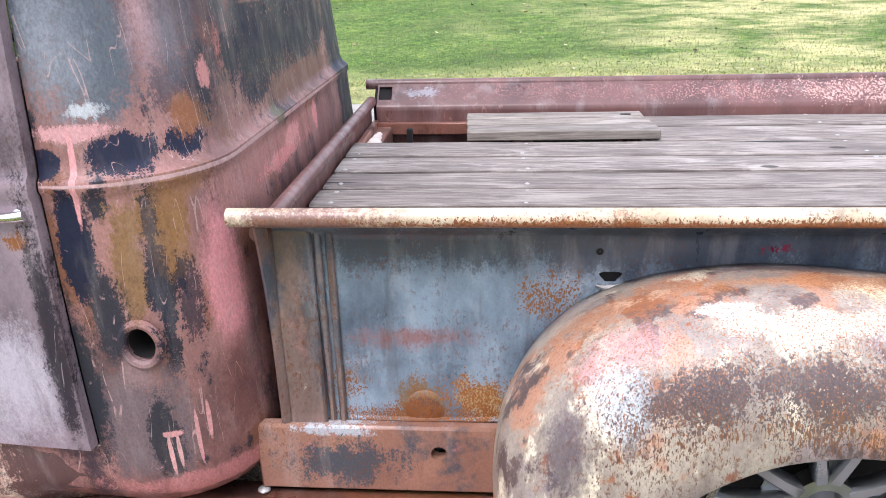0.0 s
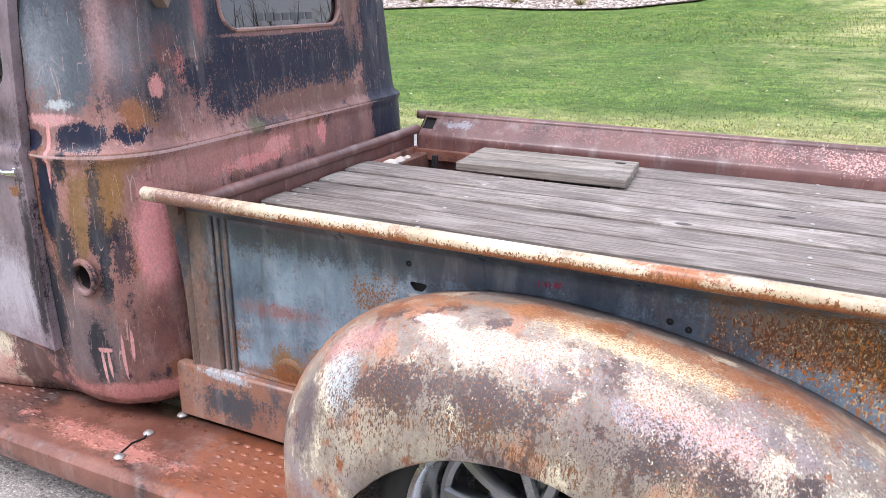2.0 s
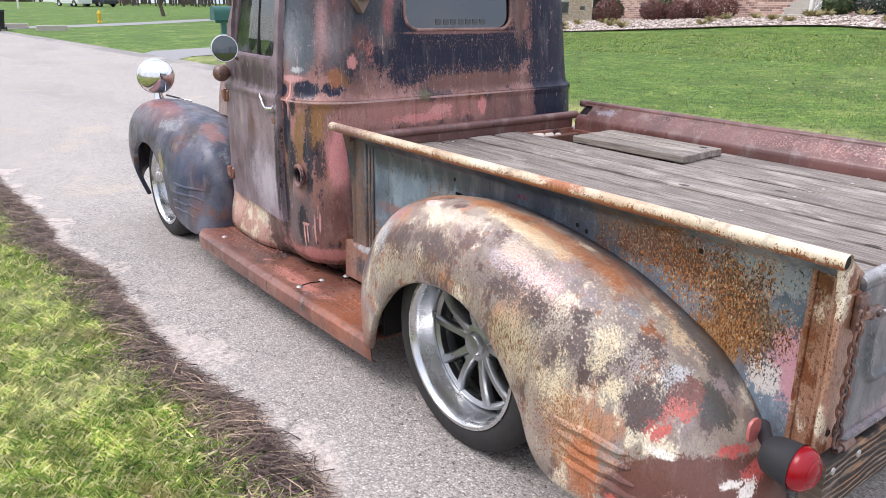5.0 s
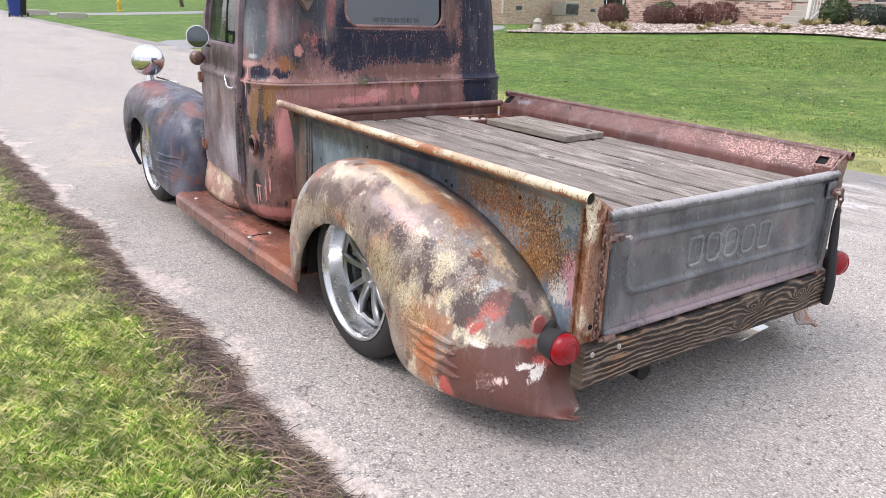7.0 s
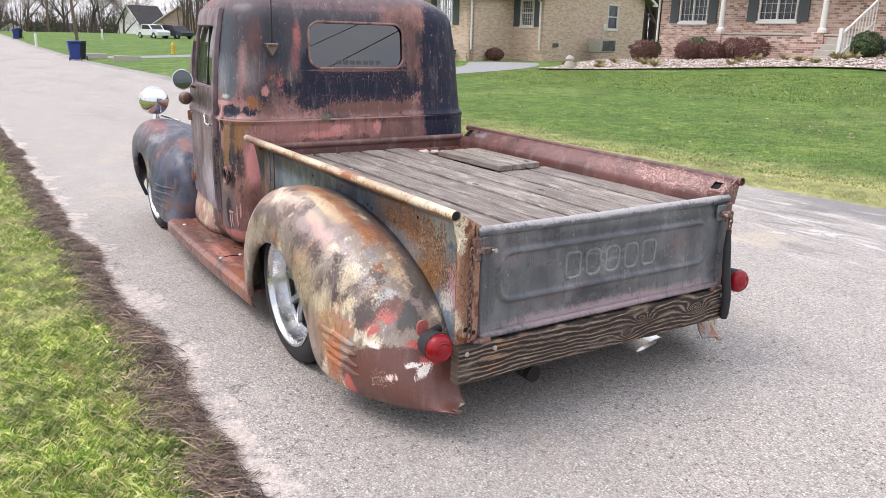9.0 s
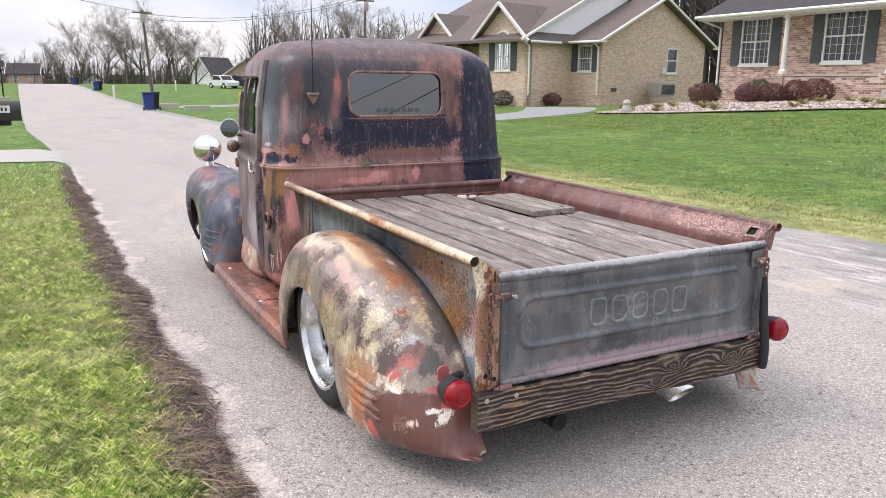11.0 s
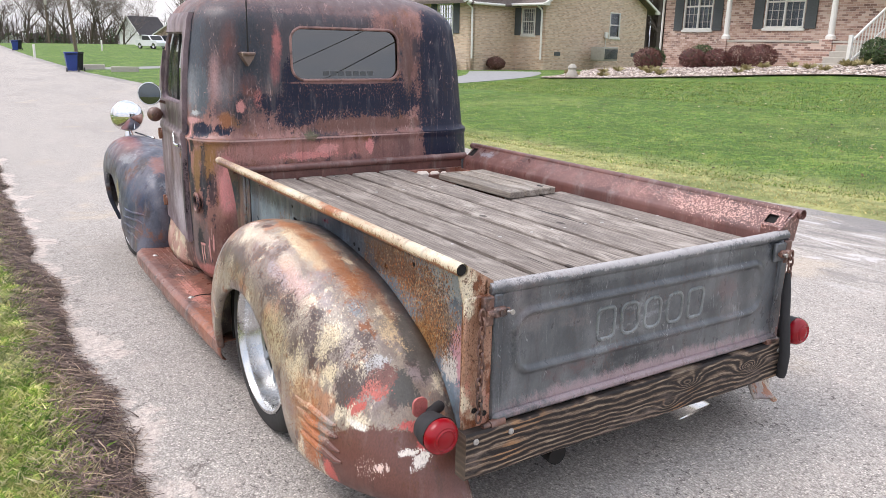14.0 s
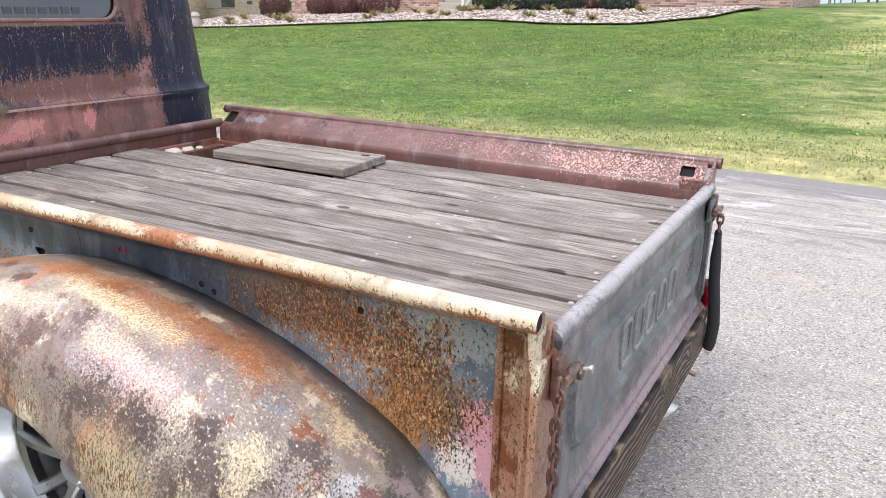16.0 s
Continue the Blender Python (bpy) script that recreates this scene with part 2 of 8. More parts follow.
V, U = (1, 1, 0.55), (1, 1, 1)
DUSK = rgb(76, 82, 92)
mat_cab = patina("cab_worn_paint_and_sheen", (rgb(116, 84, 80), rgb(160, 117, 109)),
    [(rgb(128, 86, 66), 6, 0.54, 0.59, V), (rgb(70, 58, 64), 5, 0.51, 0.59, V), (rgb(48, 46, 56), 11, 0.55, 0.59, V)],
    [(rgb(76, 72, 78), (-2.3, -0.35, 1.3), (0.6, 0.75, 0.36), 0.25, 3), (DUSK, (-2.28, -0.75, 1.3), (0.2, 0.1, 0.22), 0.3, 3), (rgb(58, 62, 70), (-2.12, -0.53, 1.27), (0.1, 0.12, 0.22), 0.3, 2.5), (rgb(92, 98, 106), (-2.2, -0.73, 1.12), (0.12, 0.08, 0.16), 0.4, 2.5),
     # first patch: pale sky sheen on the upper corner, painted in
     (thin(0.7, 146, 150, 158), (-2.25, -0.76, 1.12), (0.07, 0.06, 0.16), 0.35, 1.2), (rgb(172, 136, 136), (-2.135, -0.67, 1.16), (0.045, 0.04, 0.22), 0.35, 1.2), (rgb(118, 76, 70), (-2.1, -0.61, 1.3), (0.06, 0.06, 0.2), 0.3, 1.1),
     (rgb(182, 186, 188), (-2.215, -0.75, 1.016), (0.03, 0.05, 0.016), 0.6, 2), (rgb(198, 148, 146), (-2.24, -0.755, 0.98), (0.09, 0.08, 0.016), 0.6, 3),
     (rgb(176, 110, 108), (-2.1, -0.38, 1.35), (0.1, 0.032, 0.11), 0.4, 1.8), (rgb(152, 98, 98), (-2.09, -0.4, 1.22), (0.1, 0.03, 0.1), 0.4, 1.6), (rgb(168, 106, 102), (-2.08, -0.49, 1.09), (0.1, 0.026, 0.06), 0.4, 2), (rgb(110, 72, 68), (-2.08, -0.53, 1.14), (0.1, 0.05, 0.06), 0.5, 2.5),
     (NAVY, (-2.07, 0.03, 1.08), (0.2, 0.47, 0.125), 0.45, 6), (NAVY, (-2.09, -0.3, 1.17), (0.1, 0.06, 0.13), 0.4, 6), (NAVY, (-2.07, -0.3, 1.0), (0.1, 0.12, 0.06), 0.5, 6), (NAVY, (-2.09, -0.43, 1.06), (0.1, 0.05, 0.07), 0.5, 6),
     (rgb(116, 82, 74), (-2.06, 0.12, 0.945), (0.1, 0.34, 0.04), 0.6, 5), (rgb(104, 76, 72), (-2.1, 0.335, 1.3), (0.1, 0.03, 0.18), 0.6, 5), (rgb(128, 94, 90), (-2.1, -0.02, 1.158), (0.1, 0.32, 0.008), 0.4, 4),
     (NAVY, (-2.15, 0.63, 1.0), (0.6, 0.245, 1.0), 0.12, 14), (NAVY, (-2.05, 0.64, 0.72), (0.3, 0.25, 0.2), 0.15, 9),
     (NAVY, (-2.295, -0.765, 0.93), (0.035, 0.1, 0.028), 0.25, 8), (NAVY, (-2.165, -0.73, 0.94), (0.06, 0.09, 0.04), 0.45, 7), (rgb(122, 86, 62), (-2.08, -0.61, 0.985), (0.05, 0.05, 0.05), 0.6, 4), (rgb(50, 46, 54), (-2.08, -0.58, 1.04), (0.05, 0.03, 0.08), 0.5, 5), (NAVY, (-2.09, -0.65, 0.945), (0.05, 0.06, 0.03), 0.5, 6),
     (rgb(136, 100, 68), (-2.13, -0.73, 0.82), (0.06, 0.06, 0.06), 0.6, 4), (NAVY, (-2.262, -0.78, 0.78), (0.035, 0.1, 0.11), 0.3, 8), (rgb(138, 105, 74), (-2.18, -0.77, 0.74), (0.035, 0.1, 0.13), 0.6, 4), (rgb(44, 44, 54), (-2.133, -0.742, 0.7), (0.024, 0.08, 0.18), 0.6, 5), (rgb(52, 52, 60), (-2.225, -0.775, 0.64), (0.035, 0.08, 0.12), 0.5, 3.5),
     # includes painted sheen: pale grey at z 1.13, brightened pink paint at z 0.69
     (thin(0.4, 48, 42, 50), (-2.23, -0.785, 0.52), (0.1, 0.05, 0.25), 0.5, 2), (thin(0.65, 50, 48, 58), (-2.09, -0.6, 1.04), (0.1, 0.12, 0.07), 0.7, 2.5), (thin(0.6, 58, 62, 72), (-2.1, -0.52, 1.25), (0.1, 0.14, 0.14), 0.6, 2), (thin(0.9, 220, 148, 150), (-2.05, -0.66, 0.69), (0.045, 0.065, 0.19), 0.25, 2.2), (thin(0.7, 112, 74, 70), (-2.045, -0.665, 0.46), (0.05, 0.06, 0.11), 0.4, 2.5), (thin(0.85, 146, 106, 66), (-2.117, -0.731, 0.775), (0.045, 0.05, 0.075), 0.6, 3), (thin(0.85, 146, 94, 62), (-2.086, -0.64, 0.985), (0.04, 0.035, 0.045), 0.6, 3), (thin(0.75, 142, 102, 70), (-2.092, -0.7, 0.87), (0.05, 0.05, 0.035), 0.6, 3), (thin(0.4, 150, 146, 152), (-2.1, -0.635, 1.13), (0.07, 0.08, 0.12), 0.3, 1.2), (thin(0.8, 212, 146, 140), (-2.072, -0.572, 1.05), (0.05, 0.025, 0.035), 0.5, 3), (thin(0.8, 30, 34, 50), (-2.097, -0.722, 0.65), (0.022, 0.05, 0.09), 0.7, 4), (thin(0.8, 30, 34, 50), (-2.141, -0.751, 0.7), (0.018, 0.05, 0.12), 0.7, 4), (rgb(112, 96, 97), (-2.2, -0.78, 0.4), (0.12, 0.08, 0.17), 0.4, 2.5), (rgb(46, 48, 55), (-2.3, -0.78, 0.5), (0.04, 0.1, 0.2), 0.3, 3), (rgb(50, 50, 56), (-2.17, -0.78, 0.38), (0.03, 0.1, 0.12), 0.5, 3), (rgb(140, 114, 112), (-2.19, -0.78, 0.54), (0.04, 0.06, 0.05), 0.4, 2.5),
     (rgb(188, 128, 124), (-2.1, -0.72, 0.262), (0.22, 0.2, 0.03), 0.35, 3), (rgb(166, 120, 112), (-2.05, -0.5, 0.84), (0.05, 0.2, 0.07), 0.4, 2.5), (rgb(208, 146, 144), (-2.243, -0.775, 0.905), (0.006, 0.1, 0.09), 0.2, 5),
     # first patch: the belt bead's highlight drawn as a thin pale line
     (rgb(190, 156, 152), (-2.1, -0.3, 0.8935), (0.35, 0.85, 0.005), 0.15, 4), (rgb(164, 114, 106), (-2.045, -0.22, 0.835), (0.06, 0.42, 0.05), 0.5, 2), (rgb(208, 136, 130), (-2.045, -0.25, 0.81), (0.06, 0.17, 0.02), 0.9, 4), (thin(0.8, 214, 150, 144), (-2.045, -0.16, 0.835), (0.06, 0.06, 0.022), 0.7, 4), (thin(0.8, 92, 92, 66), (-2.045, -0.24, 0.905), (0.06, 0.04, 0.03), 0.7, 3), (rgb(210, 138, 134), (-2.045, 0.085, 0.835), (0.06, 0.028, 0.038), 0.5, 6),
     # grey-maroon roof paint, then a lighter band for its highlight
     (rgb(104, 88, 90), (-2.4, 0.0, 1.62), (0.7, 0.95, 0.16), 0.25, 3.5), (rgb(124, 102, 102), (-2.2, -0.1, 1.49), (0.1, 0.6, 0.02), 0.5, 1.5),
     (rgb(214, 164, 158), (-2.165, -0.78, 0.34), (0.0045, 0.1, 0.06), 0.15, 5), (rgb(214, 164, 158), (-2.15, -0.78, 0.35), (0.004, 0.1, 0.045), 0.15, 5), (rgb(206, 150, 146), (-2.115, -0.75, 0.37), (0.004, 0.1, 0.07), 0.15, 5), (rgb(206, 150, 146), (-2.095, -0.72, 0.4), (0.004, 0.1, 0.05), 0.15, 5), (rgb(206, 150, 146), (-2.158, -0.78, 0.39), (0.018, 0.1, 0.008), 0.5, 4)],
    specks=[(rgb(116, 84, 76), (-2.08, 0.05, 0.975), (0.2, 0.5, 0.06), 0.4, 60), (rgb(128, 90, 84), (-2.09, 0.1, 1.13), (0.2, 0.4, 0.05), 0.15, 50)], scratch=rgb(190, 156, 150), rough=0.5, grit=0.65, coat=0.08, wisps=0.14, spec=0.3)
mat_rim = patina("window_rim_primer", (rgb(118, 86, 82), rgb(160, 122, 115)), [(rgb(96, 72, 68), 14, 0.52, 0.6, U)], [], grit=0.4)
mat_door = patina("door_worn_paint_and_sheen", (rgb(104, 91, 97), rgb(152, 135, 141)),
    [(rgb(106, 78, 74), 4, 0.52, 0.66, V), (rgb(150, 122, 124), 3.5, 0.54, 0.7, V), (rgb(64, 64, 74), 5, 0.53, 0.66, V)],
    # pale lower patch and thin belt line are sheen put into the colour
    [(thin(0.9, 186, 178, 186), (-2.48, -0.76, 0.52), (0.22, 0.2, 0.16), 0.4, 1.3), (rgb(76, 64, 66), (-2.6, -0.7, 0.97), (0.4, 0.3, 0.08), 0.4, 2), (thin(0.7, 150, 132, 136), (-2.5, -0.7, 0.9), (0.3, 0.2, 0.012), 0.4, 2), (rgb(142, 92, 56), (-2.36, -0.8, 0.8), (0.035, 0.2, 0.02), 0.8, 3), (rgb(52, 46, 54), (-2.33, -0.8, 0.6), (0.028, 0.2, 0.3), 0.5, 2.5)], scratch=rgb(156, 140, 142), rough=0.45, grit=0.35, coat=0.06, spec=0.22)
mat_sill = patina("sill_worn_paint", (rgb(172, 126, 114), rgb(214, 176, 160)), [(CREAM, 9, 0.49, 0.55, U), (PINK, 6, 0.54, 0.64, U), (UMBER, 9, 0.55, 0.64, U)], [(rgb(96, 70, 66), (-2.4, -0.8, 0.25), (0.18, 0.3, 0.2), 0.5, 3)], pits=0.6)
mat_side = patina("bed_side_worn_paint_and_shade", (rgb(78, 92, 106), rgb(136, 154, 168)),
    [(rgb(122, 110, 112), 4, 0.54, 0.68, U), (SLATE, 4, 0.52, 0.7, (1, 1, 1.4)), (rgb(172, 184, 194), 6, 0.54, 0.64, (1, 1, 0.6))],
    # first patch: shade under the rail, painted as a dark band
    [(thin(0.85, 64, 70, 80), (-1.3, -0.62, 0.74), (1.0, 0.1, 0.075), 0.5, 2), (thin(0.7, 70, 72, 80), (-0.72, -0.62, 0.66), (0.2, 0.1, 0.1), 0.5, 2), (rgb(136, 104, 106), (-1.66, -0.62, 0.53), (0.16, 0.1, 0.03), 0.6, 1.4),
     (rgb(120, 96, 70), (-1.68, -0.62, 0.37), (0.07, 0.1, 0.06), 0.6, 2.5), (rgb(104, 66, 52), (-1.68, -0.62, 0.36), (0.04, 0.1, 0.036), 0.25, 8), (rgb(170, 140, 96), (-1.56, -0.62, 0.39), (0.08, 0.1, 0.05), 0.8, 3),
     (rgb(118, 100, 86), (-0.48, -0.62, 0.69), (0.24, 0.1, 0.075), 0.6, 3, (0, 14, 0)), (rgb(124, 104, 84), (-0.27, -0.62, 0.6), (0.16, 0.1, 0.12), 0.6, 3), (thin(0.8, 176, 136, 90), (-0.31, -0.62, 0.5), (0.08, 0.1, 0.12), 0.9, 4),
     (rgb(148, 156, 160), (-0.17, -0.62, 0.705), (0.1, 0.1, 0.06), 0.6, 5), (rgb(196, 146, 156), (-0.12, -0.62, 0.5), (0.06, 0.1, 0.12), 0.7, 5), (rgb(210, 204, 198), (-0.17, -0.62, 0.46), (0.05, 0.1, 0.05), 0.9, 5),
     (rgb(140, 44, 66), (-1.02, -0.62, 0.722), (0.022, 0.1, 0.008), 1.2, 6)],
    specks=[(rgb(204, 176, 136), (-0.36, -0.62, 0.64), (0.32, 0.1, 0.16), 0.4, 75), (rgb(182, 106, 38), (-0.36, -0.62, 0.64), (0.32, 0.1, 0.15), 0.5, 50), (rgb(96, 56, 30), (-0.48, -0.62, 0.7), (0.25, 0.1, 0.08), 0.75, 95), (rgb(78, 46, 28), (-0.26, -0.62, 0.6), (0.19, 0.1, 0.14), 0.75, 80), (rgb(148, 92, 40), (-0.3, -0.62, 0.52), (0.13, 0.1, 0.14), 0.5, 110),
            (rgb(40, 50, 50), (-0.16, -0.62, 0.71), (0.1, 0.1, 0.05), 0.25, 42), (rgb(40, 54, 52), (-0.17, -0.62, 0.5), (0.06, 0.1, 0.08), 0.3, 48),
            (rgb(134, 84, 36), (-1.44, -0.62, 0.615), (0.07, 0.1, 0.07), 0.75, 100), (rgb(142, 86, 34), (-1.57, -0.62, 0.395), (0.14, 0.1, 0.07), 0.85, 110), (rgb(128, 74, 30), (-1.7, -0.62, 0.345), (0.26, 0.1, 0.04), 1.0, 120), (rgb(124, 78, 38), (-1.84, -0.62, 0.42), (0.07, 0.1, 0.05), 0.6, 100)],
    rough=0.38, grit=0.3, pits=0.5, coat=0.35)
mat_post = patina("bed_post_rust", (rgb(96, 79, 72), rgb(128, 107, 98)), [(SLATE, 9, 0.5, 0.58, (1, 1, 0.4)), (rgb(158, 118, 110), 9, 0.56, 0.66, (1, 1, 0.5)), (CREAM, 12, 0.58, 0.64, (1, 1, 0.6))], [], pits=0.8, grit=0.6)
mat_corner = patina("rear_post_rust", (rgb(142, 98, 74), rgb(186, 146, 122)), [(CREAM, 9, 0.52, 0.58, (1, 1, 0.6)), (rgb(190, 124, 106), 7, 0.54, 0.62, V), (rgb(120, 66, 34), 16, 0.53, 0.58, V)], [],
    specks=[(rgb(72, 46, 36), (-0.05, -0.64, 0.56), (0.2, 0.3, 0.4), 0.2, 90)], pits=1.0, grit=0.6)
mat_rail = patina("rail_worn_paint", (rgb(192, 168, 138), rgb(226, 211, 185)), [(rgb(170, 106, 66), 9, 0.53, 0.6, (0.4, 1, 1)), (rgb(182, 148, 130), 5, 0.52, 0.64, (0.5, 1, 1))],
    [(thin(0.9, 158, 90, 48), (-0.9, -0.722, 0.803), (1.3, 0.05, 0.0085), 0.6, 3), (rgb(134, 100, 88), (-1.9, -0.7, 0.81), (0.25, 0.1, 0.03), 0.5, 2)],
    specks=[(rgb(132, 82, 50), (-1.0, -0.716, 0.806), (1.5, 0.05, 0.016), 0.62, 75)], grit=0.45, pits=0.6)
mat_maroon = patina("right_side_primer", (rgb(92, 60, 56), rgb(118, 80, 74)), [(rgb(134, 94, 88), 8, 0.54, 0.64, (0.5, 1, 1)), (rgb(72, 52, 50), 9, 0.55, 0.66, (0.5, 1, 1))],
    [(rgb(140, 136, 142), (-1.8, 0.66, 0.79), (0.05, 0.1, 0.015), 1.0, 3)],
    specks=[(rgb(200, 156, 144), (-0.3, 0.67, 0.785), (0.42, 0.12, 0.045), 0.62, 52), (rgb(178, 126, 116), (-0.8, 0.67, 0.785), (0.42, 0.12, 0.035), 0.4, 60), (rgb(156, 104, 96), (-1.3, 0.67, 0.79), (0.5, 0.12, 0.03), 0.25, 60)], scratch=rgb(156, 112, 104), rough=0.4, grit=0.3)
BLOT = rgb(74, 60, 58)
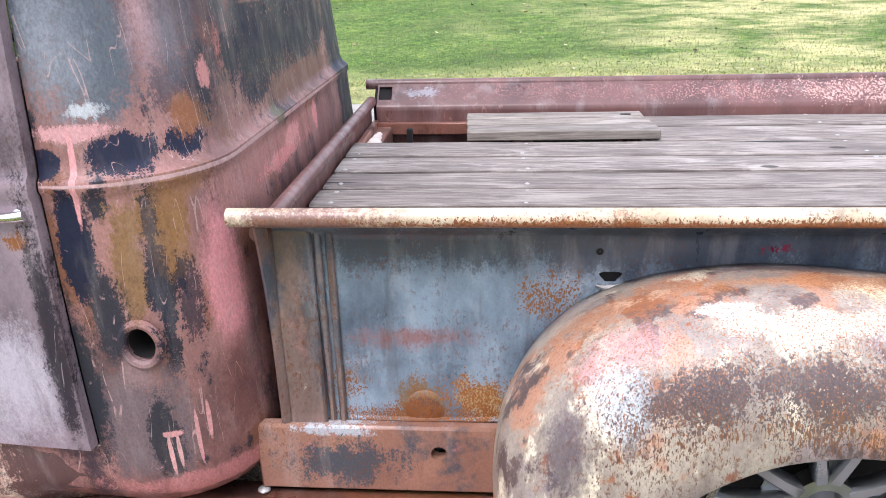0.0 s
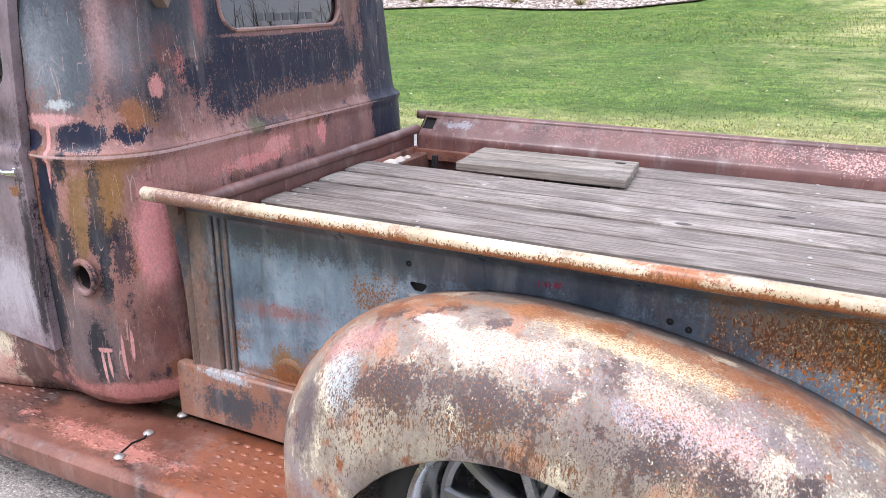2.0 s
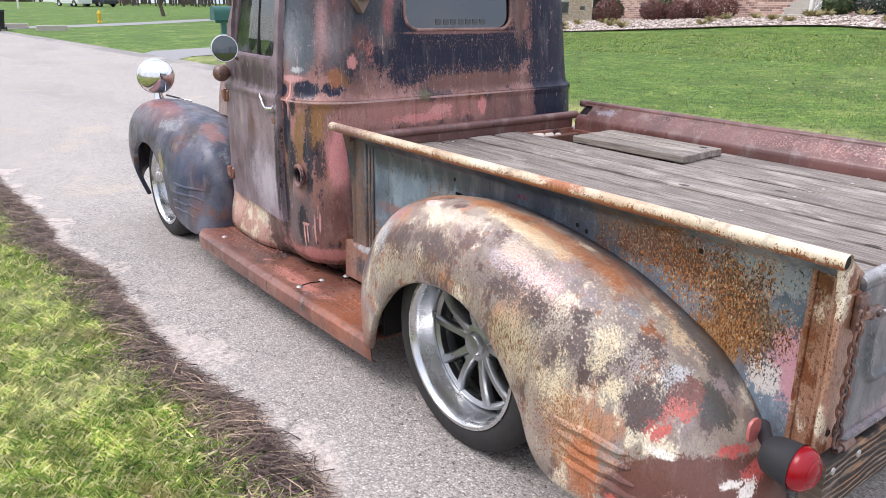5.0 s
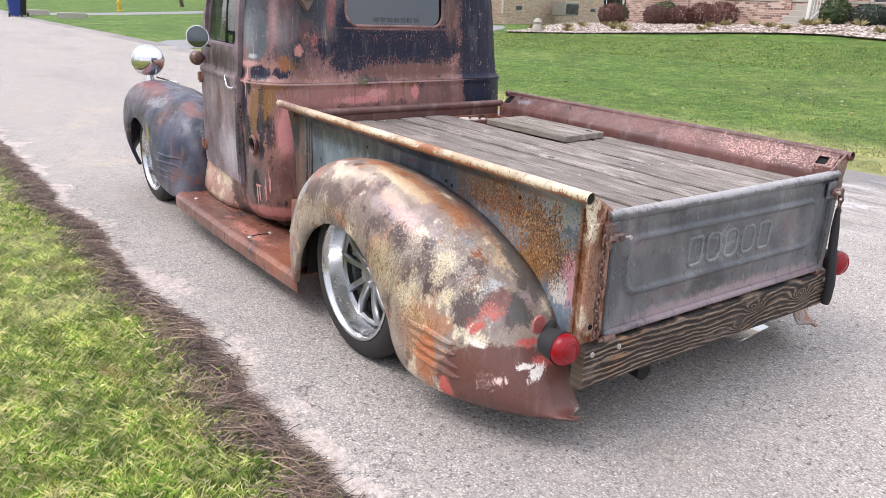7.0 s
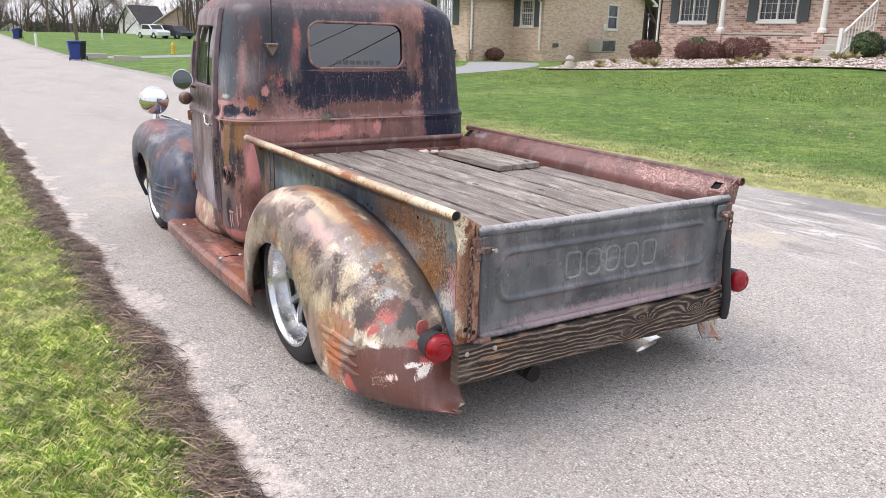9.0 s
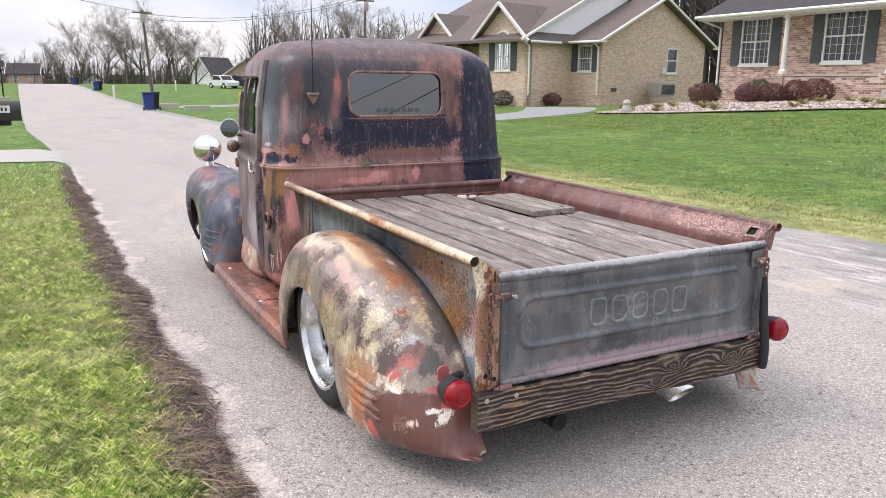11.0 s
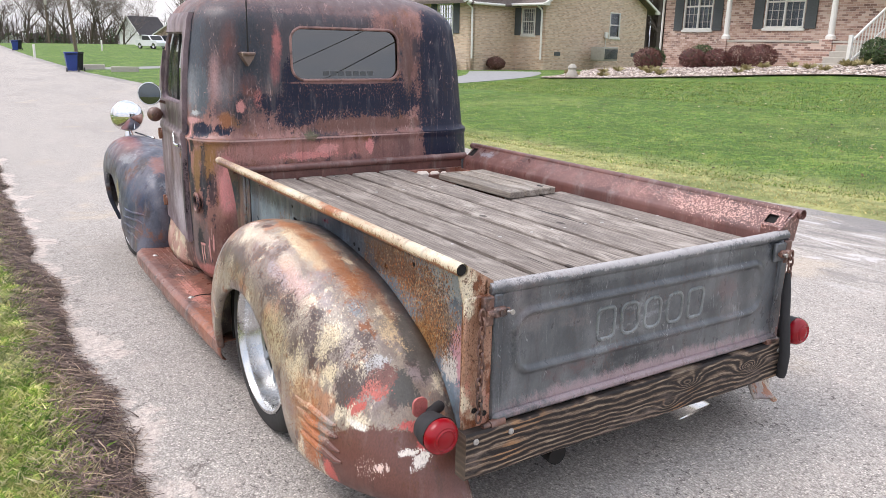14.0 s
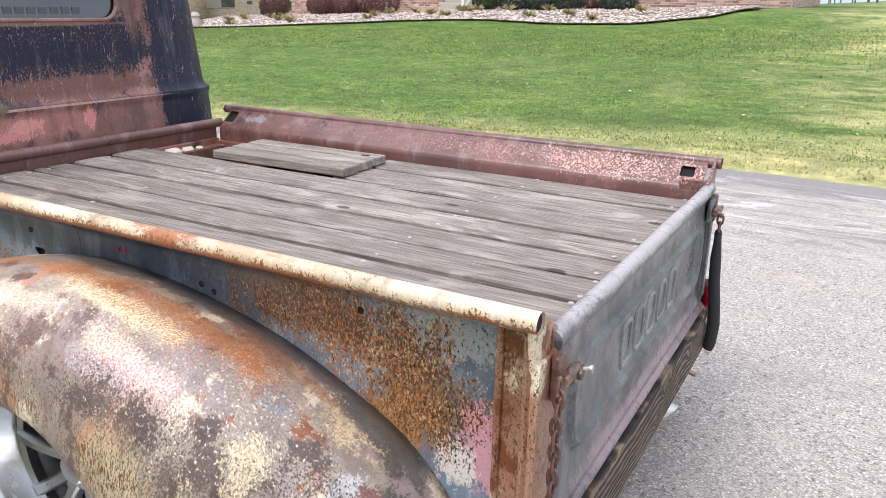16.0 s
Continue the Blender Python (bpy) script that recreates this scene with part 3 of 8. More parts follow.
mat_fender = patina("rear_fender_worn_paint_and_shade", (rgb(136, 122, 113), rgb(182, 170, 152)),
    [(rgb(150, 136, 136), 5, 0.5, 0.58, U), (rgb(180, 134, 108), 6, 0.52, 0.58, U), (rgb(226, 212, 186), 9, 0.54, 0.585, (1, 1, 0.5)), (rgb(96, 80, 76), 11, 0.54, 0.58, (1, 1, 0.5)), (rgb(150, 92, 58), 17, 0.57, 0.62, (1, 1, 0.6))],
    # dark zone beside the bed: shade of the crease put into the colour
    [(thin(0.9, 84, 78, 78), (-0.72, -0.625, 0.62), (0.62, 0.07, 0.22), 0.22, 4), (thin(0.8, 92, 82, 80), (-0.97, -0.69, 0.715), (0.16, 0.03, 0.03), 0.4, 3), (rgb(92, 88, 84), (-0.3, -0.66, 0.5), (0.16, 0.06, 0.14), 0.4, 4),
     (thin(0.65, 178, 112, 70), (-1.29, -0.765, 0.675), (0.2, 0.055, 0.075), 0.6, 2, (0, -28, 0)), (thin(0.55, 190, 128, 80), (-0.98, -0.765, 0.72), (0.26, 0.035, 0.03), 0.6, 2.2), (thin(0.6, 176, 114, 74), (-0.66, -0.745, 0.66), (0.22, 0.035, 0.06), 0.6, 2.5, (0, 20, 0)), (thin(0.7, 146, 96, 70), (-0.5, -0.69, 0.6), (0.16, 0.03, 0.07), 0.6, 3, (0, 30, 0)),
     # cream paint on the crest, its highlight painted in with it
     (thin(0.6, 226, 212, 190), (-1.03, -0.875, 0.7), (0.2, 0.035, 0.025), 0.7, 3), (thin(0.85, 232, 212, 172), (-0.79, -0.805, 0.7), (0.17, 0.035, 0.025), 0.7, 3, (0, 10, 0)), (thin(0.55, 226, 210, 190), (-0.74, -0.875, 0.662), (0.12, 0.03, 0.03), 0.7, 3, (0, 16, 0)), (thin(0.9, 232, 214, 204), (-1.17, -0.837, 0.704), (0.06, 0.02, 0.014), 0.5, 3),
     (thin(0.75, 196, 146, 142), (-1.33, -0.862, 0.635), (0.1, 0.045, 0.04), 0.5, 2, (0, -25, 0)), (thin(0.7, 206, 168, 164), (-0.655, -0.886, 0.622), (0.12, 0.05, 0.045), 0.6, 2, (0, 22, 0)), (thin(0.8, 198, 206, 208), (-1.33, -0.91, 0.58), (0.055, 0.05, 0.07), 0.5, 2), (thin(0.7, 172, 162, 170), (-0.775, -0.911, 0.634), (0.12, 0.05, 0.03), 0.6, 2, (0, 20, 0)),
     (thin(0.8, 88, 76, 84), (-1.415, -0.917, 0.48), (0.045, 0.08, 0.11), 0.4, 2.5), (thin(0.7, 142, 92, 72), (-1.43, -0.9, 0.22), (0.07, 0.2, 0.12), 0.5, 3),
     (BLOT, (-1.2, -0.936, 0.6), (0.075, 0.06, 0.05), 0.9, 2.6), (thin(0.85, 84, 70, 69), (-1.08, -0.93, 0.635), (0.09, 0.05, 0.035), 1.0, 2.6), (thin(0.9, 84, 70, 69), (-1.0, -0.943, 0.615), (0.08, 0.05, 0.04), 1.0, 2.4), (BLOT, (-0.835, -0.933, 0.616), (0.055, 0.05, 0.026), 0.9, 3, (0, 25, 0)), (BLOT, (-0.75, -0.935, 0.585), (0.06, 0.05, 0.04), 0.9, 3, (0, 25, 0)),
     (BLOT, (-0.635, -0.926, 0.554), (0.05, 0.05, 0.05), 0.8, 3.5), (BLOT, (-0.515, -0.874, 0.565), (0.027, 0.04, 0.024), 0.6, 4), (BLOT, (-0.462, -0.91, 0.455), (0.026, 0.05, 0.055), 0.9, 3.5), (thin(0.8, 100, 86, 82), (-0.56, -0.93, 0.47), (0.02, 0.05, 0.05), 0.9, 3),
     (thin(0.65, 198, 182, 148), (-0.68, -0.955, 0.46), (0.1, 0.04, 0.12), 0.5, 2.5), (thin(0.8, 230, 212, 176), (-0.435, -0.88, 0.51), (0.032, 0.06, 0.055), 1.2, 3), (thin(0.8, 230, 212, 176), (-0.39, -0.893, 0.425), (0.024, 0.06, 0.05), 1.2, 3), (thin(0.8, 232, 216, 182), (-0.53, -0.94, 0.4), (0.05, 0.05, 0.09), 0.9, 3),
     (thin(0.9, 132, 140, 146), (-0.45, -0.775, 0.584), (0.035, 0.03, 0.055), 0.7, 3), (rgb(188, 186, 186), (-0.288, -0.789, 0.475), (0.028, 0.04, 0.05), 0.9, 4), (thin(0.85, 216, 190, 152), (-0.34, -0.72, 0.53), (0.06, 0.04, 0.06), 0.9, 3),
     (rgb(92, 79, 76), (-0.315, -0.864, 0.405), (0.05, 0.06, 0.055), 0.8, 4), (rgb(82, 80, 76), (-0.21, -0.75, 0.425), (0.065, 0.06, 0.07), 0.5, 4), (rgb(126, 84, 76), (-0.256, -0.79, 0.44), (0.03, 0.05, 0.05), 0.8, 4),
     (thin(0.5, 196, 148, 98), (-0.47, -0.94, 0.29), (0.09, 0.08, 0.11), 0.5, 3), (rgb(108, 70, 62), (-0.13, -0.81, 0.2), (0.31, 0.27, 0.138), 0.16, 14), (thin(0.85, 180, 106, 62), (-0.41, -0.94, 0.24), (0.07, 0.08, 0.09), 0.7, 4),
     (CORAL, (-0.265, -0.855, 0.366), (0.026, 0.06, 0.022), 1.3, 8), (rgb(200, 112, 102), (-0.246, -0.816, 0.405), (0.03, 0.05, 0.022), 1.1, 8), (CORAL, (-0.338, -0.919, 0.147), (0.028, 0.1, 0.05), 0.6, 9), (rgb(196, 94, 90), (-0.15, -0.75, 0.332), (0.06, 0.06, 0.013), 0.9, 9), (rgb(196, 94, 90), (-0.11, -0.74, 0.29), (0.02, 0.06, 0.03), 0.7, 9),
     (rgb(242, 234, 222), (-0.254, -0.869, 0.318), (0.032, 0.06, 0.01), 0.7, 12, (0, 10, 0)), (rgb(242, 234, 226), (-0.108, -0.764, 0.245), (0.0095, 0.08, 0.032), 0.7, 12, (0, -14, 0)), (rgb(242, 234, 226), (-0.128, -0.775, 0.27), (0.018, 0.08, 0.011), 0.9, 12), (rgb(232, 206, 196), (-0.168, -0.845, 0.223), (0.016, 0.06, 0.014), 1.3, 10)],
    specks=[(rgb(72, 57, 52), (-0.6, -0.87, 0.52), (0.6, 0.2, 0.3), 0.22, 120), (rgb(228, 214, 190), (-0.62, -0.84, 0.58), (0.5, 0.12, 0.16), 0.1, 65), (rgb(164, 98, 52), (-0.75, -0.76, 0.67), (0.65, 0.09, 0.13), 0.62, 110), (rgb(158, 98, 60), (-1.0, -0.86, 0.64), (0.7, 0.2, 0.14), 0.3, 110), (rgb(90, 76, 74), (-1.08, -0.94, 0.6), (0.28, 0.06, 0.09), 0.62, 105), (rgb(90, 76, 74), (-0.78, -0.935, 0.59), (0.18, 0.06, 0.07), 0.62, 105),
            (rgb(96, 80, 76), (-0.55, -0.92, 0.5), (0.18, 0.08, 0.13), 0.42, 95), (rgb(118, 80, 54), (-1.05, -0.955, 0.545), (0.36, 0.05, 0.05), 0.42, 85, 0.22), (rgb(112, 76, 50), (-0.7, -0.955, 0.45), (0.16, 0.05, 0.14), 0.42, 90, 0.24), (rgb(136, 84, 48), (-0.5, -0.95, 0.3), (0.14, 0.1, 0.16), 0.55, 100), (rgb(80, 66, 58), (-0.33, -0.84, 0.48), (0.12, 0.1, 0.1), 0.45, 80),
            (rgb(92, 64, 56), (-1.3, -0.93, 0.5), (0.14, 0.08, 0.12), 0.3, 90, 0.3), (rgb(230, 200, 190), (-0.2, -0.85, 0.21), (0.05, 0.1, 0.03), 0.3, 80)],
    mottle=9.0, pits=0.6, rough=0.42, grit=0.6, coat=0.22, wisps=0.1)
mat_front_fender = patina("front_fender_worn_paint", (rgb(60, 64, 78), rgb(100, 100, 112)), [(BROWN, 5.5, 0.53, 0.6, U), (rgb(132, 136, 144), 6, 0.55, 0.64, U), (rgb(62, 52, 54), 7, 0.53, 0.62, U)],
    [(thin(0.6, 156, 98, 96), (-3.95, -0.76, 0.68), (0.45, 0.07, 0.08), 0.25, 2), (thin(0.5, 126, 86, 80), (-3.75, -0.8, 0.64), (0.3, 0.12, 0.08), 0.3, 1.6), (thin(0.55, 50, 68, 98), (-3.3, -0.86, 0.4), (0.26, 0.2, 0.15), 0.6, 2), (thin(0.7, 172, 156, 112), (-3.61, -0.894, 0.41), (0.04, 0.1, 0.07), 0.9, 2.5), (thin(0.7, 150, 100, 88), (-3.35, -0.7, 0.6), (0.2, 0.06, 0.06), 0.6, 2), (rgb(140, 142, 146), (-3.6, -0.85, 0.62), (0.1, 0.12, 0.04), 0.7, 2)], rough=0.42, grit=0.4, coat=0.1, spec=0.35)
mat_step = patina("running_board_rust", (rgb(110, 70, 58), rgb(144, 97, 82)), [(rgb(76, 51, 46), 6, 0.51, 0.6, (0.5, 1, 1)), (rgb(196, 136, 110), 6, 0.55, 0.66, (0.6, 1, 1)), (UMBER, 14, 0.57, 0.64, (0.6, 1, 1))], [(thin(0.6, 168, 100, 66), (-1.65, -0.75, 0.16), (0.25, 0.3, 0.1), 0.6, 2), (thin(0.6, 112, 78, 70), (-2.7, -0.8, 0.16), (0.3, 0.2, 0.1), 0.6, 2), (thin(0.7, 206, 138, 124), (-2.1, -0.83, 0.16), (0.25, 0.04, 0.1), 0.9, 3)], rough=0.36, grit=0.5, coat=0.25, spec=0.35)
mat_apron = patina("lower_apron_rust", (rgb(132, 92, 76), rgb(160, 118, 98)), [(SLATE, 7, 0.54, 0.64, U), (PINK, 9, 0.57, 0.64, U), (rgb(90, 62, 50), 10, 0.56, 0.64, U)],
    [(rgb(180, 184, 188), (-1.86, -0.62, 0.325), (0.1, 0.1, 0.016), 0.8, 3), (rgb(70, 74, 80), (-1.86, -0.62, 0.25), (0.12, 0.1, 0.06), 0.8, 2.5)], pits=0.6)
mat_gate = patina("tailgate_bare_steel_and_highlight", (rgb(75, 79, 83), rgb(113, 116, 119)), [(rgb(124, 114, 114), 4, 0.52, 0.66, (1, 0.5, 1)), (rgb(54, 58, 63), 5, 0.51, 0.61, (1, 0.5, 1)), (rgb(104, 80, 80), 4, 0.55, 0.64, (1, 0.6, 1)), (rgb(134, 138, 142), 14, 0.58, 0.66, (1, 0.25, 1))],
    # pale patch at the top roll is a painted highlight; darker strip below it
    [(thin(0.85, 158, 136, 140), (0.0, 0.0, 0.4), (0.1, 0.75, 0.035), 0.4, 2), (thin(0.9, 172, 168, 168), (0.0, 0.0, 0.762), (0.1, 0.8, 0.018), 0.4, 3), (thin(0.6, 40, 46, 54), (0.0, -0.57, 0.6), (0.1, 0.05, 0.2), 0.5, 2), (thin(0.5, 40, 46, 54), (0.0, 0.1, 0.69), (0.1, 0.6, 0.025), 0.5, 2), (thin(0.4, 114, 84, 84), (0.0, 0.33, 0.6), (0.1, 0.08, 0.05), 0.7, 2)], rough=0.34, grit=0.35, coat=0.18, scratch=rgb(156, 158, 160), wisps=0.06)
# lighter steel for the raised shapes: their edge highlights as colour
mat_gate_edge = patina("tailgate_edge_highlight", (rgb(104, 110, 112), rgb(142, 147, 148)), [(rgb(100, 104, 106), 20, 0.52, 0.6, U)], [], rough=0.28, grit=0.2)
mat_iron = patina("rusty_iron", (rgb(92, 64, 56), rgb(130, 92, 78)), [(UMBER, 16, 0.5, 0.6, U), (rgb(168, 136, 120), 20, 0.55, 0.64, U)], [], pits=0.6)
mat_hood = patina("hood_rust", (rgb(112, 78, 70), rgb(142, 100, 90)), [(SLATE, 6, 0.55, 0.66, U), (rgb(166, 124, 116), 7, 0.55, 0.66, U)], [], rough=0.36)


def plain(name, colour, rough=0.6, metal=0.0, vary=0.25, scale=30, bump=0.15, distance=0.003):
    m = Mat(name, rough, metal)
    dark = tuple(c * (1 - vary) for c in colour[:3]) + (1,)
    lite = tuple(min(c * (1 + vary), 1) for c in colour[:3]) + (1,)
    n1 = m.noise(scale, 6, 0.6)
    col = m.ramp(n1, (0.3, dark), (0.7, lite))
    col = m.mix(m.math("MULTIPLY", m.noise(scale / 8, 3), 0.5), col, dark)
    return m.done(col, None, n1, bump, distance)


def wood(name, tones, crack, scale=1.0, wavy=0.25, rough=0.8):
    """Weathered planks with grain along x; each piece gets its own cut of the grain."""
    m = Mat(name, rough)
    rnd = m.random()
    off = m.n("ShaderNodeCombineXYZ", X=m.math("MULTIPLY", rnd, 37.0), Y=m.math("MULTIPLY", rnd, 11.0), Z=m.math("MULTIPLY", rnd, 5.0)).outputs[0]
    co = m.vec("ADD", m.co, off)
    fine = m.noise(150 * scale, 6, 0.7, m.scaled((0.045, 1, 1), co=co), warp=wavy)
    mid = m.noise(22 * scale, 6, 0.65, m.scaled((0.2, 1, 1), co=co), warp=1.6)
    wide = m.noise(3.2, 5, 0.65, m.scaled((0.7, 1, 1), co=co))
    col = m.ramp(fine, (0.32, tones[0]), (0.48, tones[1]), (0.66, tones[2]))
    col = m.mix(m.math("MULTIPLY", m.step(mid, 0.5, 0.64), 0.45), col, tones[0])
    col = m.mix(m.math("MULTIPLY", m.step(wide, 0.46, 0.68), 0.6), col, tones[3])
    pale = m.noise(10 * scale, 6, 0.7, m.scaled((0.3, 1, 1), (8, 4, 2), co=co), warp=0.8)
    col = m.mix(m.math("MULTIPLY", m.step(pale, 0.5, 0.66), 0.5), col, rgb(198, 189, 179))
    split = m.noise(30 * scale, 3, 0.5, m.scaled((0.025, 1.0, 1), (3, 1, 0), co=co))
    col = m.mix(m.step(split, 0.69, 0.72), col, crack)
    knot = m.voronoi(2.6, "Distance", m.scaled((1.0, 2.0, 0.0), co=co))
    col = m.mix(m.math("MULTIPLY", m.math("SUBTRACT", 1.0, m.step(knot, 0.05, 0.075)), 0.8), col, crack)
    col = m.mix(m.math("MULTIPLY", rnd, 0.3), col, tones[0])
    return m.done(col, None, m.math("SUBTRACT", fine, m.step(split, 0.64, 0.7)), 0.45, 0.004)


mat_plank = wood("weathered_deck_wood", (rgb(88, 78, 72), rgb(134, 124, 116), rgb(176, 166, 156), rgb(98, 90, 86)), rgb(34, 28, 25))
mat_lid = wood("hatch_wood", (rgb(92, 83, 75), rgb(144, 134, 123), rgb(186, 175, 161), rgb(112, 106, 101)), rgb(36, 31, 28))


def burnt_board():
    """A scorched pine board: fine straight dark grain, wandering rings towards a few knots, and bare orange streaks."""
    m = Mat("scorched_pine", 0.72)
    sep = m.n("ShaderNodeSeparateXYZ", Vector=m.co)
    bend = sep.outputs["Z"]
    for ky, kz, gain in ((0.16, 0.325, 0.022), (0.47, 0.315, 0.03), (0.08, 0.27, 0.016)):
        off = m.vec("DIVIDE", m.vec("SUBTRACT", m.vec("MULTIPLY", m.co, (0, 1, 1)), (0, ky, kz)), (1, 0.075, 0.03))
        d = m.vec("LENGTH", off, (0, 0, 0))
        bend = m.math("ADD", bend, m.math("DIVIDE", gain, m.math("ADD", m.math("MULTIPLY", d, d), 0.3)))
    sway = m.noise(2.3, 5, 0.55, m.scaled((0, 0.8, 2.5)))
    bend = m.math("ADD", bend, m.math("MULTIPLY", sway, 0.12))
    wide = m.noise(1.7, 3, 0.5, m.scaled((0, 0.7, 3), (5, 5, 5)))
    bend = m.math("ADD", bend, m.math("MULTIPLY", wide, 0.08))
    rings = m.math("SINE", m.math("ADD", m.math("MULTIPLY", bend, 330.0), m.math("MULTIPLY", m.noise(40, 3, 0.5, m.scaled((0, 0.2, 1))), 3.0)))
    fine = m.noise(210, 5, 0.7, m.scaled((0.2, 0.03, 1)))
    fac = m.math("ADD", m.math("MULTIPLY", rings, 0.2), m.math("ADD", m.math("MULTIPLY", fine, 0.7), 0.12))
    col = m.ramp(fac, (0.32, rgb(30, 24, 22)), (0.5, rgb(66, 53, 46)), (0.62, rgb(112, 94, 80)), (0.76, rgb(168, 150, 128)))
    bare = m.step(m.noise(4.0, 4, 0.6, m.scaled((0, 0.8, 2.2), (3, 2, 1))), 0.57, 0.66)
    col = m.mix(m.math("MULTIPLY", bare, m.math("MULTIPLY", m.step(fac, 0.5, 0.62), 0.6)), col, rgb(176, 128, 84))
    ash = m.step(m.noise(9, 6, 0.7, m.scaled((0, 0.35, 1), (8, 1, 4))), 0.55, 0.66)
    col = m.mix(m.math("MULTIPLY", ash, 0.45), col, rgb(136, 120, 112))
    soot = m.step(m.noise(3.0, 4, 0.6, m.scaled((0, 0.7, 1), (1, 9, 4))), 0.48, 0.66)
    col = m.mix(m.math("MULTIPLY", soot, 0.5), col, rgb(40, 33, 30))
    end = m.math("SUBTRACT", 1.0, m.step(sep.outputs["Y"], -0.6965, -0.6955))
    col = m.mix(m.math("MULTIPLY", end, 0.8), col, rgb(104, 90, 78))
    return m.done(col, None, fac, 0.4, 0.004)


mat_board = burnt_board()
mat_coral = patina("pink_primer", (rgb(176, 92, 90), rgb(198, 118, 112)), [(RUST, 12, 0.54, 0.62, U)], [])
mat_rubber = plain("tyre_rubber", rgb(44, 43, 42), 0.8, 0, 0.25, 60)
mat_under = plain("underbody_black", rgb(30, 27, 26), 0.85, 0, 0.3, 20)
mat_trim = plain("cabin_dark_trim", rgb(36, 34, 34), 0.8, 0, 0.3, 20)
mat_strap = plain("black_rubber_sleeve", rgb(42, 42, 45), 0.7, 0, 0.2, 40)
mat_galv = plain("zinc_bolt", rgb(186, 182, 178), 0.45, 0.6, 0.1, 60)
mat_white = plain("white_paint", rgb(226, 224, 218), 0.6, 0, 0.05, 12)
mat_decal = plain("pale_decal", rgb(84, 87, 90), 0.6, 0, 0.05, 20)
mat_bit = plain("pale_packing", rgb(222, 208, 196), 0.8, 0, 0.08, 20)


def metal(name, colour, rough, brushed=0.1):
    m = Mat(name, rough, 1.0)
    n1 = m.noise(18, 5, 0.6)
    return m.done(m.ramp(n1, (0.2, tuple(c * 0.85 for c in colour[:3]) + (1,)), (0.8, colour)), m.ramp(n1, (0.3, (rough * 0.7,) * 3 + (1,)), (0.8, (rough + brushed,) * 3 + (1,))), n1, 0.03, 0.002)


mat_chrome = metal("chrome", (0.82, 0.82, 0.82, 1), 0.05, 0.05)
mat_lip = metal("polished_alloy", (0.66, 0.67, 0.68, 1), 0.24, 0.12)
mat_spoke = metal("grey_alloy", (0.4, 0.41, 0.42, 1), 0.36, 0.12)
mat_pipe = metal("exhaust_steel", (0.72, 0.7, 0.67, 1), 0.22, 0.15)


def glass(name, colour, rough=0.02, weight=1.0, haze=0.08):
    m = Mat(name, rough)
    m.b.inputs["Transmission Weight"].default_value, m.b.inputs["IOR"].default_value = weight, 1.45
    dirt = m.noise(9, 6, 0.6)
    m.b.inputs["Base Color"].default_value = colour
    return m.done(None, m.ramp(dirt, (0.35, (rough,) * 3 + (1,)), (0.8, (rough + haze,) * 3 + (1,))))


mat_glass = glass("tinted_glass", (0.3, 0.33, 0.32, 1))
mat_glass.node_tree.nodes["Principled BSDF"].inputs["IOR"].default_value = 1.9
mat_tint = glass("rear_window_tint", (0.002, 0.002, 0.0022, 1), 0.008, 1.0, 0.004)
mat_tint.node_tree.nodes["Principled BSDF"].inputs["IOR"].default_value = 2.3
mat_red = glass("red_lens", (0.4, 0.004, 0.014, 1), 0.12, 0.35)
mat_mirror = metal("mirror_silver", (0.15, 0.17, 0.18, 1), 0.03, 0.02)


# ---- mesh helpers ----
class Geo:
    """Vertices and faces that become one mesh."""

    def __init__(self):
        self.v, self.f = [], []

    def add(self, verts, faces):
        k = len(self.v)
        self.v += [tuple(p) for p in verts]
        self.f += [tuple(i + k for i in face) for face in faces]
        return self

    def grid(self, rows, close=False, keep=None):
        """A sheet from rows of points; close joins the last column to the first; keep(i, j) says which cells stay."""
        n, m = len(rows), len(rows[0])
        cells = [(i, j) for i in range(n - 1) for j in range(m if close else m - 1)]
        return self.add([p for row in rows for p in row],
                        [(i * m + j, i * m + (j + 1) % m, (i + 1) * m + (j + 1) % m, (i + 1) * m + j) for i, j in cells if keep is None or keep(i, j)])

    def box(self, lo, hi, b=0.004, m=None):
        """A box with chamfered edges."""
        c, h = (Vector(lo) + Vector(hi)) / 2, (Vector(hi) - Vector(lo)) / 2
        b = min(b, min(h) * 0.9)
        signs = [(i, j, k) for i in (-1, 1) for j in (-1, 1) for k in (-1, 1)]
        verts, at = [], {}
        for s in signs:
            for a in range(3):
                at[s, a] = len(verts)
                verts.append(Vector([s[n] * (h[n] - (0 if n == a else b)) for n in range(3)]))
        faces = []
        for a in range(3):
            p, q = [n for n in range(3) if n != a]
            for s in (-1, 1):
                ring = []
                for u, w in ((-1, -1), (1, -1), (1, 1), (-1, 1)):
                    key = [0, 0, 0]
                    key[a], key[p], key[q] = s, u, w
                    ring.append(at[tuple(key), a])
                faces.append(ring)
        for a, c2 in ((0, 1), (0, 2), (1, 2)):
            o = 3 - a - c2
            for sa in (-1, 1):
                for sc in (-1, 1):
                    k1, k2 = [0, 0, 0], [0, 0, 0]
                    k1[a] = k2[a] = sa
                    k1[c2] = k2[c2] = sc
                    k1[o], k2[o] = -1, 1
                    faces.append([at[tuple(k1), a], at[tuple(k2), a], at[tuple(k2), c2], at[tuple(k1), c2]])
        faces += [[at[s, 0], at[s, 1], at[s, 2]] for s in signs]
        for n, face in enumerate(faces):
            p = [verts[i] for i in face]
